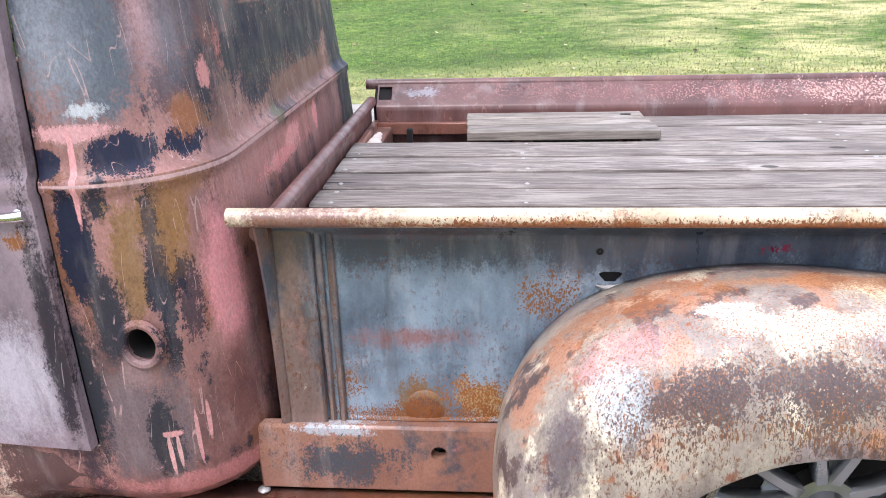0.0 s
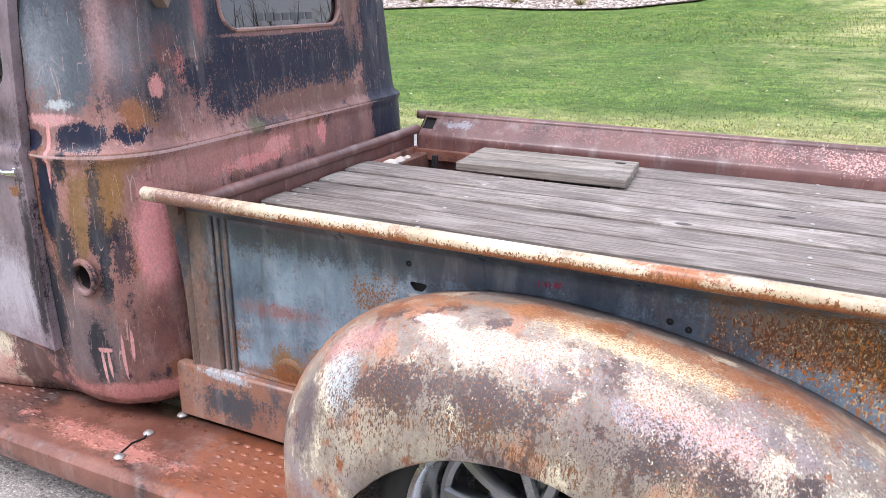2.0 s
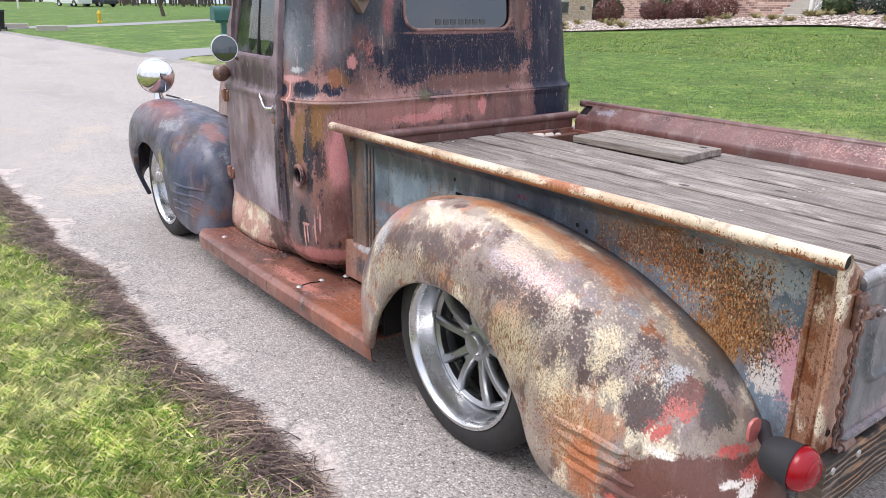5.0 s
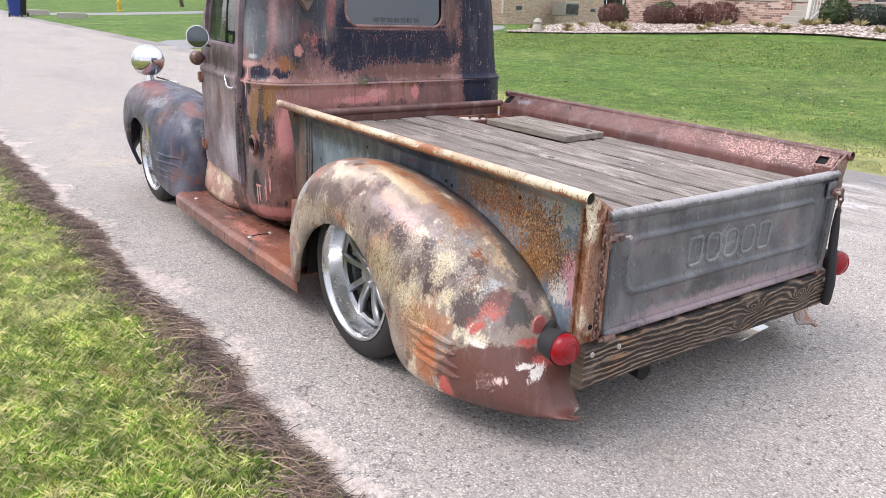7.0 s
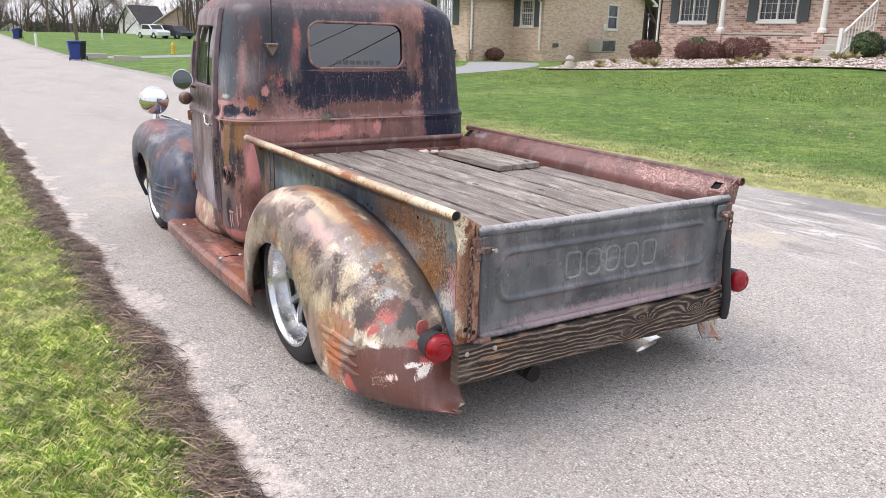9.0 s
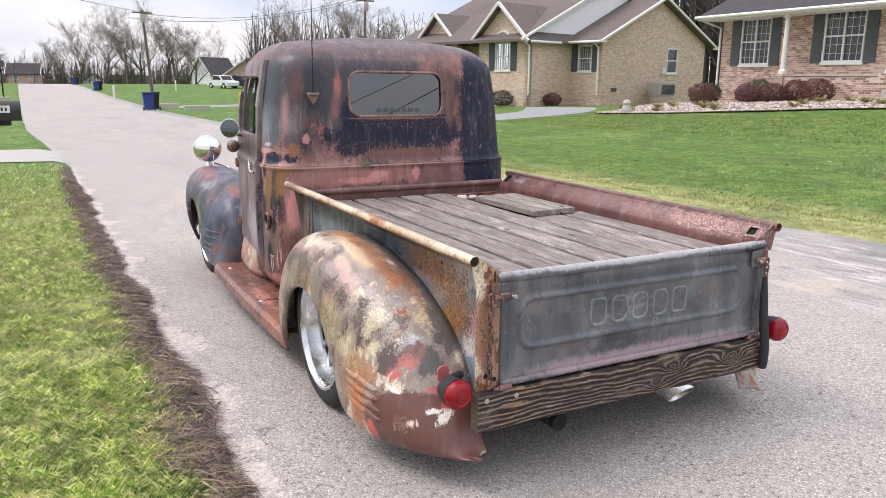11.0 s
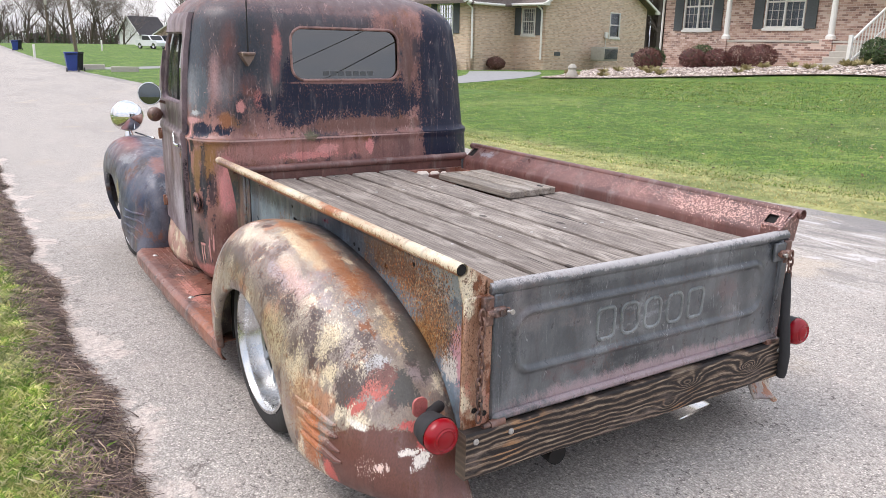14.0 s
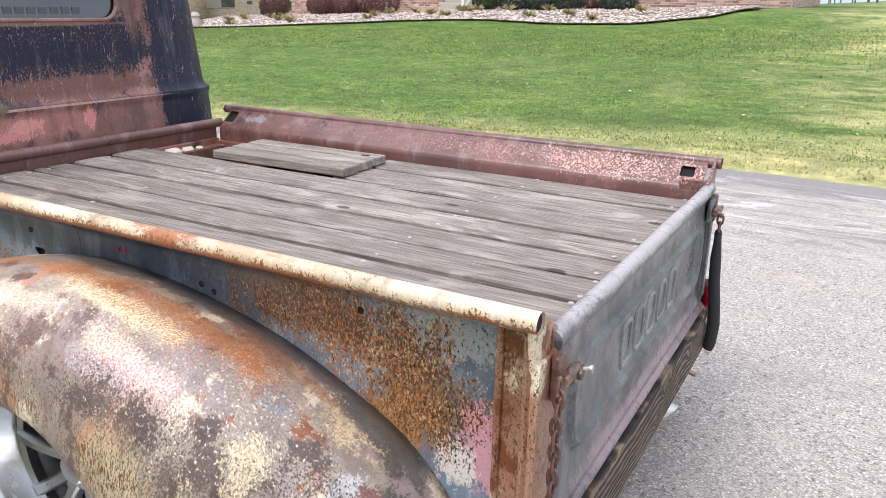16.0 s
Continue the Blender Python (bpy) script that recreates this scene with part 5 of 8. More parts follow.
    part("filler_collar", Geo().tube(collar, 0.009, 8, closed=True), mat_cab, body)
    throat = Geo().lathe([(0.031, 0.0), (0.028, 0.05), (0.02, 0.09), (0.001, 0.09)], pose(-2.178, -0.77, 0.592, -90, 0, 0), 20)
    part("filler_throat", throat, mat_under, body, "empty dark fuel filler hole")
    # doors
    for left in (True, False):
        rng = range(first, 19)
        patch = []
        for i in rng:
            row = rows[i][door0:door1 + 1]
            z = row[0][2]
            pts = [(x - (0.005 if k == 0 else 0) + (0.005 if k == len(row) - 1 else 0), y - 0.004, z + (0.006 if i == first else 0) - (0.006 if i == 18 else 0)) for k, (x, y, _) in enumerate(row)]
            patch.append(pts)
        geo = Geo().grid(patch)
        if not left:
            geo = geo.mirrored()
        door = part("door", geo, mat_door, truck, "closed door in dull grey-brown worn paint", sharp=50)
        mod = door.modifiers.new("thickness", "SOLIDIFY")
        mod.thickness, mod.offset = 0.024, -1 if left else 1
        side = -1 if left else 1
        hole = oval(-2.86, -2.35, 1.045, 1.385, 0.05)
        lean = Geo().prism([(u + (0.22 * (w - 1.05) if u < -2.55 else 0), w) for u, w in hole], "y", *sorted((side * 0.95, side * 0.5)))
        cut(door, lean, sharp=40)
        ring = [(u + (0.22 * (w - 1.05) if u < -2.55 else 0), w) for u, w in oval(-2.862, -2.348, 1.043, 1.387, 0.052)]

        def on_side(u, w, off):
            half = float(np.interp(w, [b[0] for b in BACK], [b[2] for b in BACK]))
            x0 = float(np.interp(w, [b[0] for b in BACK], [b[1] for b in BACK])) - 0.22
            return (u, side * (half - narrowing(w) * max(0, x0 - u) + off), w)

        part("window_rim", Geo().tube([on_side(u, w, 0.004) for u, w in ring], 0.011, 8, closed=True), mat_door, door)
        pane = Geo().grid([[on_side(u, w, -0.018) for u in np.linspace(-2.9, -2.33, 5)] for w in np.linspace(1.02, 1.4, 5)])
        part("window_pane", pane, mat_glass, door, "dark tinted side window glass", sharp=0, thick=0.005)
        part("vent_bar", Geo().tube([on_side(-2.62, 1.04, -0.012), on_side(-2.6, 1.38, -0.012)], 0.009, 6), mat_trim, door)
        bow = [on_side(-2.325 - 0.15 * t, 0.85 + 0.05 * t**2.6 - 0.006 * math.sin(math.pi * t), 0.034 + 0.012 * math.sin(math.pi * t)) for t in np.linspace(0, 1, 12)]
        handle = Geo().tube(bow, [0.011, 0.0105, 0.0095, 0.0085, 0.008, 0.0076, 0.0072, 0.0068, 0.0064, 0.006, 0.005, 0.003], 10)
        handle.lathe([(0.016, 0), (0.016, 0.006), (0.012, 0.02), (0.009, 0.036), (0.001, 0.04)], Matrix.Translation(on_side(-2.335, 0.853, 0.0)) @ pose(0, 0, 0, -90 * side, 0, 0), 16)
        part("door_handle", handle, mat_chrome, door, "chrome door handle")
        for z in (0.46, 0.84):
            p = on_side(-2.955, z, 0.018)
            part("hinge", Geo().box((p[0] - 0.07, p[1] - 0.018, z - 0.026), (p[0] + 0.012, p[1] + 0.018, z + 0.026), 0.006).tube([(p[0] - 0.02, p[1] + side * 0.014, z - 0.03), (p[0] - 0.02, p[1] + side * 0.014, z + 0.03)], 0.011, 8), mat_step, door, "rusty door hinge")
    for s in (1, -1):
        sill = Geo().grid([[(x, s * (y - 0.003 - out * ease((-2.31 - x) / 0.55) + inn * (1 - ease((-2.31 - x) / 0.4))), z) for x, y, _ in rows[4][door0:door1 + 2]] for out, z, inn in ((0.0, 0.364, 0.0), (0.001, 0.35, 0.001), (0.006, 0.32, 0.003), (0.016, 0.28, 0.009), (0.026, 0.24, 0.022), (0.03, 0.2, 0.075), (0.026, 0.172, 0.09))])
        part("rocker_panel", sill, mat_sill, truck, "flaking cream and pink rocker panel below door", thick=0.004)
    part("cab_underside", Geo().box((-2.4, -0.64, 0.16), (-2.14, 0.64, 0.212), 0.012), mat_step, truck)
    # windscreen, cowl and cabin
    for s in (-1, 1):
        part("windscreen_pane", Geo().grid([[(-3.04 + 0.5 * (z - 0.97), s * y, z) for y in (0.02, 0.3, 0.6)] for z in (0.97, 1.2, 1.4)]), mat_glass, truck, sharp=0, thick=0.005)
    part("windscreen_post", Geo().tube([(-3.05, 0, 0.96), (-2.83, 0, 1.42)], 0.016, 8), mat_cab, truck)
    part("cowl", Geo().box((-3.07, -0.655, 0.22), (-3.045, 0.655, 0.965), 0.01), mat_hood, truck)
    part("cabin_floor", Geo().box((-3.03, -0.62, 0.22), (-2.1, 0.62, 0.24), 0.004), mat_trim, truck)
    seat = part("bench_seat", Geo().box((-2.72, -0.58, 0.3), (-2.2, 0.58, 0.62), 0.05).box((-2.3, -0.58, 0.55), (-2.16, 0.58, 1.12), 0.05), mat_trim, truck, "dark bench seat inside cab")
    part("dashboard", Geo().box((-3.03, -0.6, 0.78), (-2.88, 0.6, 0.96), 0.03), mat_trim, truck)
    wheel = [Matrix.Translation((-2.74, -0.3, 0.93)) @ pose(0, 0, 0, 0, -55, 0) @ Vector((0.2 * math.cos(a), 0.2 * math.sin(a), 0)) for a in (math.tau * k / 28 for k in range(28))]
    part("steering_wheel", Geo().tube(wheel, 0.011, 8, closed=True).tube([(-2.74, -0.3, 0.93), (-2.95, -0.3, 0.7)], 0.018, 8).tube([wheel[0], wheel[14]], 0.009, 6).tube([wheel[7], wheel[21]], 0.009, 6), mat_trim, truck)
    # aerial and its bracket on the back of the cab
    base = part("aerial_bracket", Geo().prism([(-0.572, 1.295), (-0.498, 1.295), (-0.512, 1.27), (-0.535, 1.235), (-0.558, 1.27)], "x", -2.1, -2.045).box((-2.09, -0.565, 1.285), (-2.03, -0.505, 1.3), 0.004), mat_post, truck, "dark rusty triangular aerial bracket")
    part("aerial", Geo().tube([(-2.05, -0.535, 1.26), (-2.055, -0.533, 1.45), (-2.06, -0.53, 1.85)], [0.0045, 0.0035, 0.002], 6), mat_trim, base, "thin black whip aerial")
    # round mirror on an arm, with a ball marker lamp below it
    arm = part("mirror_arm", Geo().tube([(-2.86, -0.675, 1.0), (-2.8, -0.74, 1.02), (-2.72, -0.81, 1.04)], 0.008, 8), mat_iron, truck)
    part("lamp_arm", Geo().tube([(-2.92, -0.66, 0.945), (-2.92, -0.71, 0.95), (-2.92, -0.75, 0.95)], 0.01, 8), mat_iron, truck)
    turn = look((-2.7, -0.845, 1.075), (-0.2, -1.6, 1.2))
    head = Geo().lathe([(0.001, -0.03), (0.03, -0.028), (0.046, -0.016), (0.057, 0.0), (0.059, 0.006), (0.057, 0.012), (0.054, 0.012)], turn @ pose(0, 0, 0, 180, 0, 0), 28)
    shell = part("mirror_housing", head, mat_chrome, arm, "round chrome-rimmed door mirror")
    part("mirror_glass", Geo().lathe([(0.0005, 0.009), (0.03, 0.009), (0.055, 0.008)], turn @ pose(0, 0, 0, 180, 0, 0), 28), mat_mirror, shell)
    ball = [(0.04 * math.sin(a), -0.04 * math.cos(a)) for a in np.linspace(0.02, math.pi - 0.02, 12)]
    part("marker_lamp", Geo().lathe(ball, pose(-2.92, -0.78, 0.95), 18), mat_iron, truck, "rusty ball-shaped marker lamp")
    return body


cab = build_cab()

REAR_IN = [(-1.505, 0.165), (-1.515, 0.30), (-1.495, 0.44), (-1.45, 0.535), (-1.37, 0.615), (-1.25, 0.667), (-1.08, 0.692), (-0.90, 0.685), (-0.72, 0.658), (-0.56, 0.618), (-0.42, 0.562), (-0.29, 0.495), (-0.20, 0.41), (-0.13, 0.31), (-0.085, 0.22), (-0.06, 0.16), (-0.035, 0.125)]
REAR_OUT = [(-1.415, -0.925, 0.15), (-1.365, -0.945, 0.24), (-1.32, -0.953, 0.32), (-1.22, -0.96, 0.43), (-1.12, -0.96, 0.49), (-1.04, -0.96, 0.512), (-0.96, -0.96, 0.518), (-0.86, -0.96, 0.50), (-0.76, -0.96, 0.44), (-0.69, -0.96, 0.37), (-0.63, -0.958, 0.29), (-0.59, -0.955, 0.2), (-0.53, -0.95, 0.145), (-0.42, -0.93, 0.12), (-0.25, -0.87, 0.115), (-0.10, -0.775, 0.118), (0.012, -0.69, 0.13)]


def rear_point(u, phi):
    """A place on the rear fender: u along the arch, phi from the bed side (0) to the lip (90 degrees)."""
    inner, outer = curve_at(REAR_IN, u), curve_at(REAR_OUT, u)
    c, s = max(math.cos(phi), 0.0) ** 0.93, max(math.sin(phi), 0.0) ** 0.93
    p = outer[[0, 2]] + (inner - outer[[0, 2]]) * c
    away = inner - np.array((-0.95, 0.25))
    away /= np.linalg.norm(away)
    p = p + away * 0.062 * math.sin(2 * phi) * float(np.interp(u, (0, 2, 9, 12, 16), (0.5, 1, 1, 0.5, 0.1)))
    y = -0.622 + (outer[1] + 0.622) * s
    return (float(p[0]), float(y), float(p[1]))


FRONT_IN = [(-4.47, -0.42, 0.26), (-4.50, -0.42, 0.42), (-4.44, -0.43, 0.55), (-4.30, -0.44, 0.62), (-4.10, -0.45, 0.645), (-3.90, -0.46, 0.645), (-3.70, -0.48, 0.635), (-3.50, -0.5, 0.62), (-3.33, -0.55, 0.58), (-3.18, -0.62, 0.52), (-3.10, -0.66, 0.42), (-3.06, -0.68, 0.28), (-3.04, -0.69, 0.155)]
FRONT_OUT = [(-4.24, -0.80, 0.10), (-4.25, -0.85, 0.25), (-4.18, -0.872, 0.38), (-4.05, -0.885, 0.46), (-3.92, -0.885, 0.49), (-3.79, -0.885, 0.475), (-3.67, -0.89, 0.42), (-3.58, -0.895, 0.35), (-3.52, -0.9, 0.27), (-3.48, -0.905, 0.2), (-3.42, -0.89, 0.145), (-3.25, -0.90, 0.13), (-3.10, -0.90, 0.135)]


def front_point(u, phi):
    inner, outer = curve_at(FRONT_IN, u), curve_at(FRONT_OUT, u)
    c, s = max(math.cos(phi), 0.0) ** 0.93, max(math.sin(phi), 0.0) ** 0.93
    p = outer + (inner - outer) * c
    p[1] = inner[1] + (outer[1] - inner[1]) * s
    away = np.array((inner[0] + 3.85, inner[2] - 0.15))
    away /= np.linalg.norm(away)
    k = 0.1 * math.sin(2 * phi) * float(np.interp(u, (0, 1, 8, 12), (0.7, 1, 0.9, 0.15)))
    return (float(p[0] + away[0] * k), float(p[1]), float(p[2] + away[1] * k))


def fender_geo(fn, stations):
    rows = []
    for u in np.linspace(0, stations, stations * 4 + 1):
        row = [fn(u, math.pi / 2 * k / 18) for k in range(19)]
        x, y, z = row[-1]
        row += [(x, y + 0.006, z - 0.006), (x, y + 0.022, z - 0.005), (x, y + 0.026, z + 0.004)]
        rows.append(row)
    return Geo().grid(rows)


def build_fenders():
    for mirror in (False, True):
        geo = fender_geo(rear_point, 16)
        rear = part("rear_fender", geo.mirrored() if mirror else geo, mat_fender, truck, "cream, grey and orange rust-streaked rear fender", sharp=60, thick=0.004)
        table = [(u, p, rear_point(u, p)) for u in np.linspace(9, 15, 61) for p in np.linspace(0.7, 1.57, 45)]

        def on_skin(x, z):
            return min(table, key=lambda row: (row[2][0] - x) ** 2 + (row[2][2] - z) ** 2)[2]

        for k in range(4):
            pts = []
            for t in np.linspace(0, 1, 9):
                x, y, z = on_skin(-0.52 + 0.2 * t + 0.012 * k, 0.315 - 0.032 * k - 0.022 * t)
                pts.append((x + 0.002, y - 0.001, z))
            rib = Geo().tube(pts, [0.004, 0.009, 0.011, 0.011, 0.011, 0.011, 0.011, 0.009, 0.004], 8)
            part("rib", rib.mirrored() if mirror else rib, mat_fender, rear)
        geo = fender_geo(front_point, 12)
        front = part("front_fender", geo.mirrored() if mirror else geo, mat_front_fender, truck, "grey-blue and brown worn front fender", sharp=60, thick=0.004)
        table2 = [front_point(u, p) for u in np.linspace(8, 12, 41) for p in np.linspace(0.6, 1.57, 40)]
        for k in range(4):
            pts = []
            for t in np.linspace(0, 1, 9):
                x, z = -3.42 + 0.3 * t, 0.34 - 0.045 * k
                q = min(table2, key=lambda p: (p[0] - x) ** 2 + (p[2] - z) ** 2)
                pts.append((q[0], q[1] - 0.001, q[2]))
            rib = Geo().tube(pts, [0.003, 0.006, 0.008, 0.008, 0.008, 0.008, 0.008, 0.006, 0.003], 8)
            part("rib", rib.mirrored() if mirror else rib, mat_front_fender, front)


build_fenders()


def build_wheel(x, face, z, r_tyre, r_rim, side):
    """A deep-dished alloy wheel with five twin spokes. face: the tyre's outer wall; side: -1 left, 1 right."""
    m = Matrix.Translation((x, side * face, z)) @ pose(0, 0, 0, 90 if side < 0 else -90, 0, 0)
    tyre = Geo().lathe([(r_rim - 0.012, -0.19), (r_tyre - 0.035, -0.2), (r_tyre - 0.012, -0.185), (r_tyre, -0.16), (r_tyre + 0.001, -0.1), (r_tyre, -0.035), (r_tyre - 0.01, -0.012), (r_tyre - 0.028, 0.0), (r_rim + 0.02, 0.004), (r_rim + 0.006, 0.0), (r_rim - 0.004, -0.012)], m, 56)
    for k in range(3):
        tyre.lathe([(r_tyre + 0.0015, -0.06 - 0.03 * k), (r_tyre - 0.004, -0.063 - 0.03 * k), (r_tyre + 0.0015, -0.066 - 0.03 * k)], m, 56)
    wheel = thing_part("wheel", truck)
    part("tyre", tyre, mat_rubber, wheel, "black low-profile tyre")
    part("rim", Geo().lathe([(r_rim - 0.002, -0.016), (r_rim + 0.006, -0.004), (r_rim + 0.004, 0.004), (r_rim - 0.006, 0.005), (r_rim - 0.013, -0.004), (r_rim - 0.018, -0.02), (r_rim - 0.024, -0.07), (r_rim - 0.034, -0.085), (r_rim - 0.04, -0.19)], m, 56), mat_lip, wheel, "polished deep-dish rim")
    part("brake_disc", Geo().lathe([(0.001, -0.15), (0.1, -0.15), (0.16, -0.148), (0.16, -0.16), (0.001, -0.165)], m, 40), mat_under, wheel)
    r0, r1, depth = 0.045, r_rim - 0.036, -0.078
    part("spoke_ring", Geo().lathe([(r1 + 0.004, depth - 0.02), (r1 + 0.002, depth + 0.004), (r1 - 0.008, depth + 0.009), (r1 - 0.018, depth + 0.002), (r1 - 0.018, depth - 0.02)], m, 56), mat_spoke, wheel)
    lead = radians(16)
    for k in range(5):
        for s in (-1, 1):
            a0, a1 = math.tau * k / 5 + lead + s * 0.12, math.tau * k / 5 + lead + s * 0.28
            rows = []
            for t in np.linspace(0, 1, 6):
                r, a = r0 + (r1 - 0.008 - r0) * t, a0 * (1 - t) + a1 * t + s * 0.1 * (1 - t)
                wide, h = 0.0155 - 0.003 * math.sin(math.pi * t), depth + 0.014 * math.sin(math.pi * t * 0.8)
                c, d = Vector((r * math.cos(a), r * math.sin(a), 0)), Vector((-math.sin(a), math.cos(a), 0))
                rows.append([m @ (c + d * u + Vector((0, 0, h + w))) for u, w in ((-wide, -0.026), (-wide, -0.004), (-wide * 0.6, 0.003), (wide * 0.6, 0.003), (wide, -0.004), (wide, -0.026))])
            part("spoke", Geo().grid(rows, close=True), mat_spoke, wheel)
        a = math.tau * k / 5 + lead
        web = [[m @ Vector((r * math.cos(a + d), r * math.sin(a + d), depth - 0.014)) for d in np.linspace(-w, w, 5)] for r, w in ((r0, 0.25), (r0 + 0.03, 0.22), (r0 + 0.055, 0.2), (r0 + 0.065, 0.1))]
        part("spoke_web", Geo().grid(web), mat_spoke, wheel, thick=0.006)
    part("hub_cap", Geo().lathe([(0.062, depth - 0.03), (0.058, depth + 0.002), (0.038, depth + 0.006), (0.035, depth + 0.018), (0.03, depth + 0.024), (0.001, depth + 0.027)], m, 32), mat_spoke, wheel, "round brushed metal hub cap")


def thing_part(name, parent):
    ob = new(name)
    ob.parent = parent
    ob.matrix_parent_inverse = Matrix.Translation(-parent.location)
    ob.empty_display_size = 0.05
    return ob


for s in (-1, 1):
    build_wheel(-0.955, 0.905, 0.315, 0.317, 0.238, s)
    build_wheel(-3.88, 0.80, road_z(-3.88) + 0.304, 0.3, 0.222, s)


# ---- bed ----
FLARE = [(0.617, 0.30), (0.617, 0.45), (0.617, 0.6), (0.617, 0.735), (0.619, 0.748), (0.624, 0.754), (0.65, 0.777), (0.676, 0.8), (0.69, 0.813), (0.702, 0.826)]


def build_bed():
    xs = np.linspace(-1.955, -0.035, 49)
    left = Geo().grid([[(x, -y - 0.0015 * noise.noise((x * 5, z * 5, 1)), z) for y, z in FLARE] for x in xs])
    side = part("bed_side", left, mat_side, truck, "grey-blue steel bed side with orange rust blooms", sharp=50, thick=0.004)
    cut(side, Geo().prism([(-1.318 + 0.019 * math.cos(a) * (1 + 0.3 * math.sin(3 * a)), 0.664 + 0.014 * math.sin(a) * (1 + 0.25 * math.cos(2 * a))) for a in (math.tau * k / 16 for k in range(16))], "y", -0.7, -0.55), sharp=50)
    part("hole_backing", Geo().box((-1.4, -0.585, 0.6), (-1.24, -0.58, 0.7), 0.001), mat_under, side)
    # torn metal at the hole
    part("torn_edge", Geo().tube([(-1.345, -0.622, 0.648), (-1.33, -0.628, 0.645), (-1.305, -0.629, 0.646), (-1.28, -0.626, 0.655), (-1.262, -0.621, 0.66)], [0.002, 0.006, 0.008, 0.006, 0.002], 6), mat_galv, side)
    part("rail_tube", Geo().tube([(x, -0.706, 0.813) for x in np.linspace(-2.012, -0.0, 25)], 0.0175, 16, caps=False), mat_rail, side, "cream rail tube edged with rust")
    part("tube_bore", Geo().tube([(x, -0.706, 0.813) for x in (-2.008, -0.004)], 0.0145, 12), mat_under, side)
    right = Geo().grid([[(x, y, z) for y, z in FLARE] for x in xs])
    far = part("bed_side", right, mat_maroon, truck, "maroon primer bed side with scraped pink patches", sharp=24, thick=0.004)
    cut(far, Geo().box((-1.95, 0.638, 0.77), (-1.905, 0.72, 0.808), 0.001), Geo().box((-0.108, 0.638, 0.774), (-0.066, 0.72, 0.8), 0.001), sharp=50)
    part("rail_tube", Geo().tube([(x, 0.706, 0.813) for x in np.linspace(-2.0, 0.0, 25)], 0.0175, 16, caps=False), mat_maroon, far)
    for x in (-1.93, -0.088):
        part("stake_pocket", Geo().prism([(0.628, 0.6), (0.704, 0.6), (0.704, 0.812), (0.628, 0.746)], "x", x - 0.036, x + 0.036), mat_under, far)
    # front panel with its rolled header
    part("bed_front_panel", Geo().box((-1.985, -0.617, 0.3), (-1.972, 0.617, 0.757), 0.004), mat_maroon, truck)
    part("header_pipe", Geo().tube([(-1.975, y, 0.765) for y in np.linspace(-0.66, 0.64, 9)], 0.0185, 14), mat_maroon, truck, "rusty maroon header pipe across bed front")
    # front stake post: angle iron with worn edges
    part("front_post", Geo().box((-1.965, -0.636, 0.285), (-1.885, -0.618, 0.785), 0.006), mat_post, truck, "rusted steel post at bed front corner")
    lip = [[(x, -0.625 - 0.012 * k - 0.05 * max(0.0, (z - 0.45) / 0.35) ** 2.2 * (0.4 + 0.3 * k), z) for x, k in ((-1.957, 0), (-1.963, 1), (-1.974, 1.5), (-1.981, 1.2), (-1.981, 0))] for z in np.linspace(0.33, 0.8, 14)]
    part("post_flange", Geo().grid(lip, close=True), mat_post, truck, "flaking pink-edged curved post flange")
    for x0, x1 in ((-1.882, -0.014), (-1.86, -0.015)):
        part("pressed_rib", Geo().box((x0, -0.628, 0.328), (x0 - x1, -0.617, 0.778), 0.004), mat_post, truck)
    # rear posts
    for s in (-1, 1):
        pieces = (("rear_post", Geo().box((-0.1, -0.628, 0.34), (-0.012, -0.616, 0.775), 0.003)), ("post_flange", Geo().box((-0.018, -0.69 if s < 0 else -0.66, 0.345), (-0.004, -0.6, 0.735), 0.004)),
                  ("post_bead", Geo().tube([(-0.096, -0.627, 0.35), (-0.096, -0.629, 0.6), (-0.096, -0.627, 0.77)], 0.008, 8)), ("post_bead", Geo().tube([(-0.044, -0.63, 0.36), (-0.042, -0.632, 0.55), (-0.044, -0.63, 0.755)], 0.011, 8)),
                  ("flange_ear", Geo().prism([(-0.712, 0.822), (-0.69, 0.824), (-0.6, 0.768), (-0.59, 0.72), (-0.69, 0.72)], "x", -0.02, -0.012)))
        for name, geo in pieces:
            part(name, geo if s < 0 else geo.mirrored(), mat_corner if s < 0 else mat_maroon, truck, "flaking cream and rust-pitted rear post" if name == "rear_post" else "")
    for z in (0.42, 0.405):
        part("post_hole", Geo().lathe([(0.001, 0), (0.008, 0), (0.008, 0.002)], pose(-0.002, -0.655 + (0.42 - z) * 2.2, z, 0, 90, 0), 12), mat_under, truck)
    # rolled bead where the side meets its foot, and the dimple over it
    part("side_bead", Geo().tube([(-1.84, -0.62, 0.34), (-1.7, -0.621, 0.338), (-1.51, -0.62, 0.342)], 0.006, 8), mat_side, truck)
    part("pressed_disc", Geo().lathe([(0.042, 0.0), (0.038, 0.003), (0.02, 0.006), (0.001, 0.0065)], pose(-1.68, -0.6185, 0.366, 90, 0, 0), 28), mat_side, truck, "round rust-brown pressed disc")
    apron = part("apron", Geo().box((-2.04, -0.648, 0.172), (-1.505, -0.618, 0.335), 0.006), mat_apron, truck, "rusted apron panel below bed with a drain hole")
    cut(apron, Geo().prism([(-1.652 + 0.017 * math.cos(math.tau * k / 20), 0.272 + 0.017 * math.sin(math.tau * k / 20)) for k in range(20)], "y", -0.7, -0.6), sharp=40)
    part("hole_backing", Geo().box((-1.7, -0.61, 0.22), (-1.6, -0.605, 0.32), 0.001), mat_under, apron)
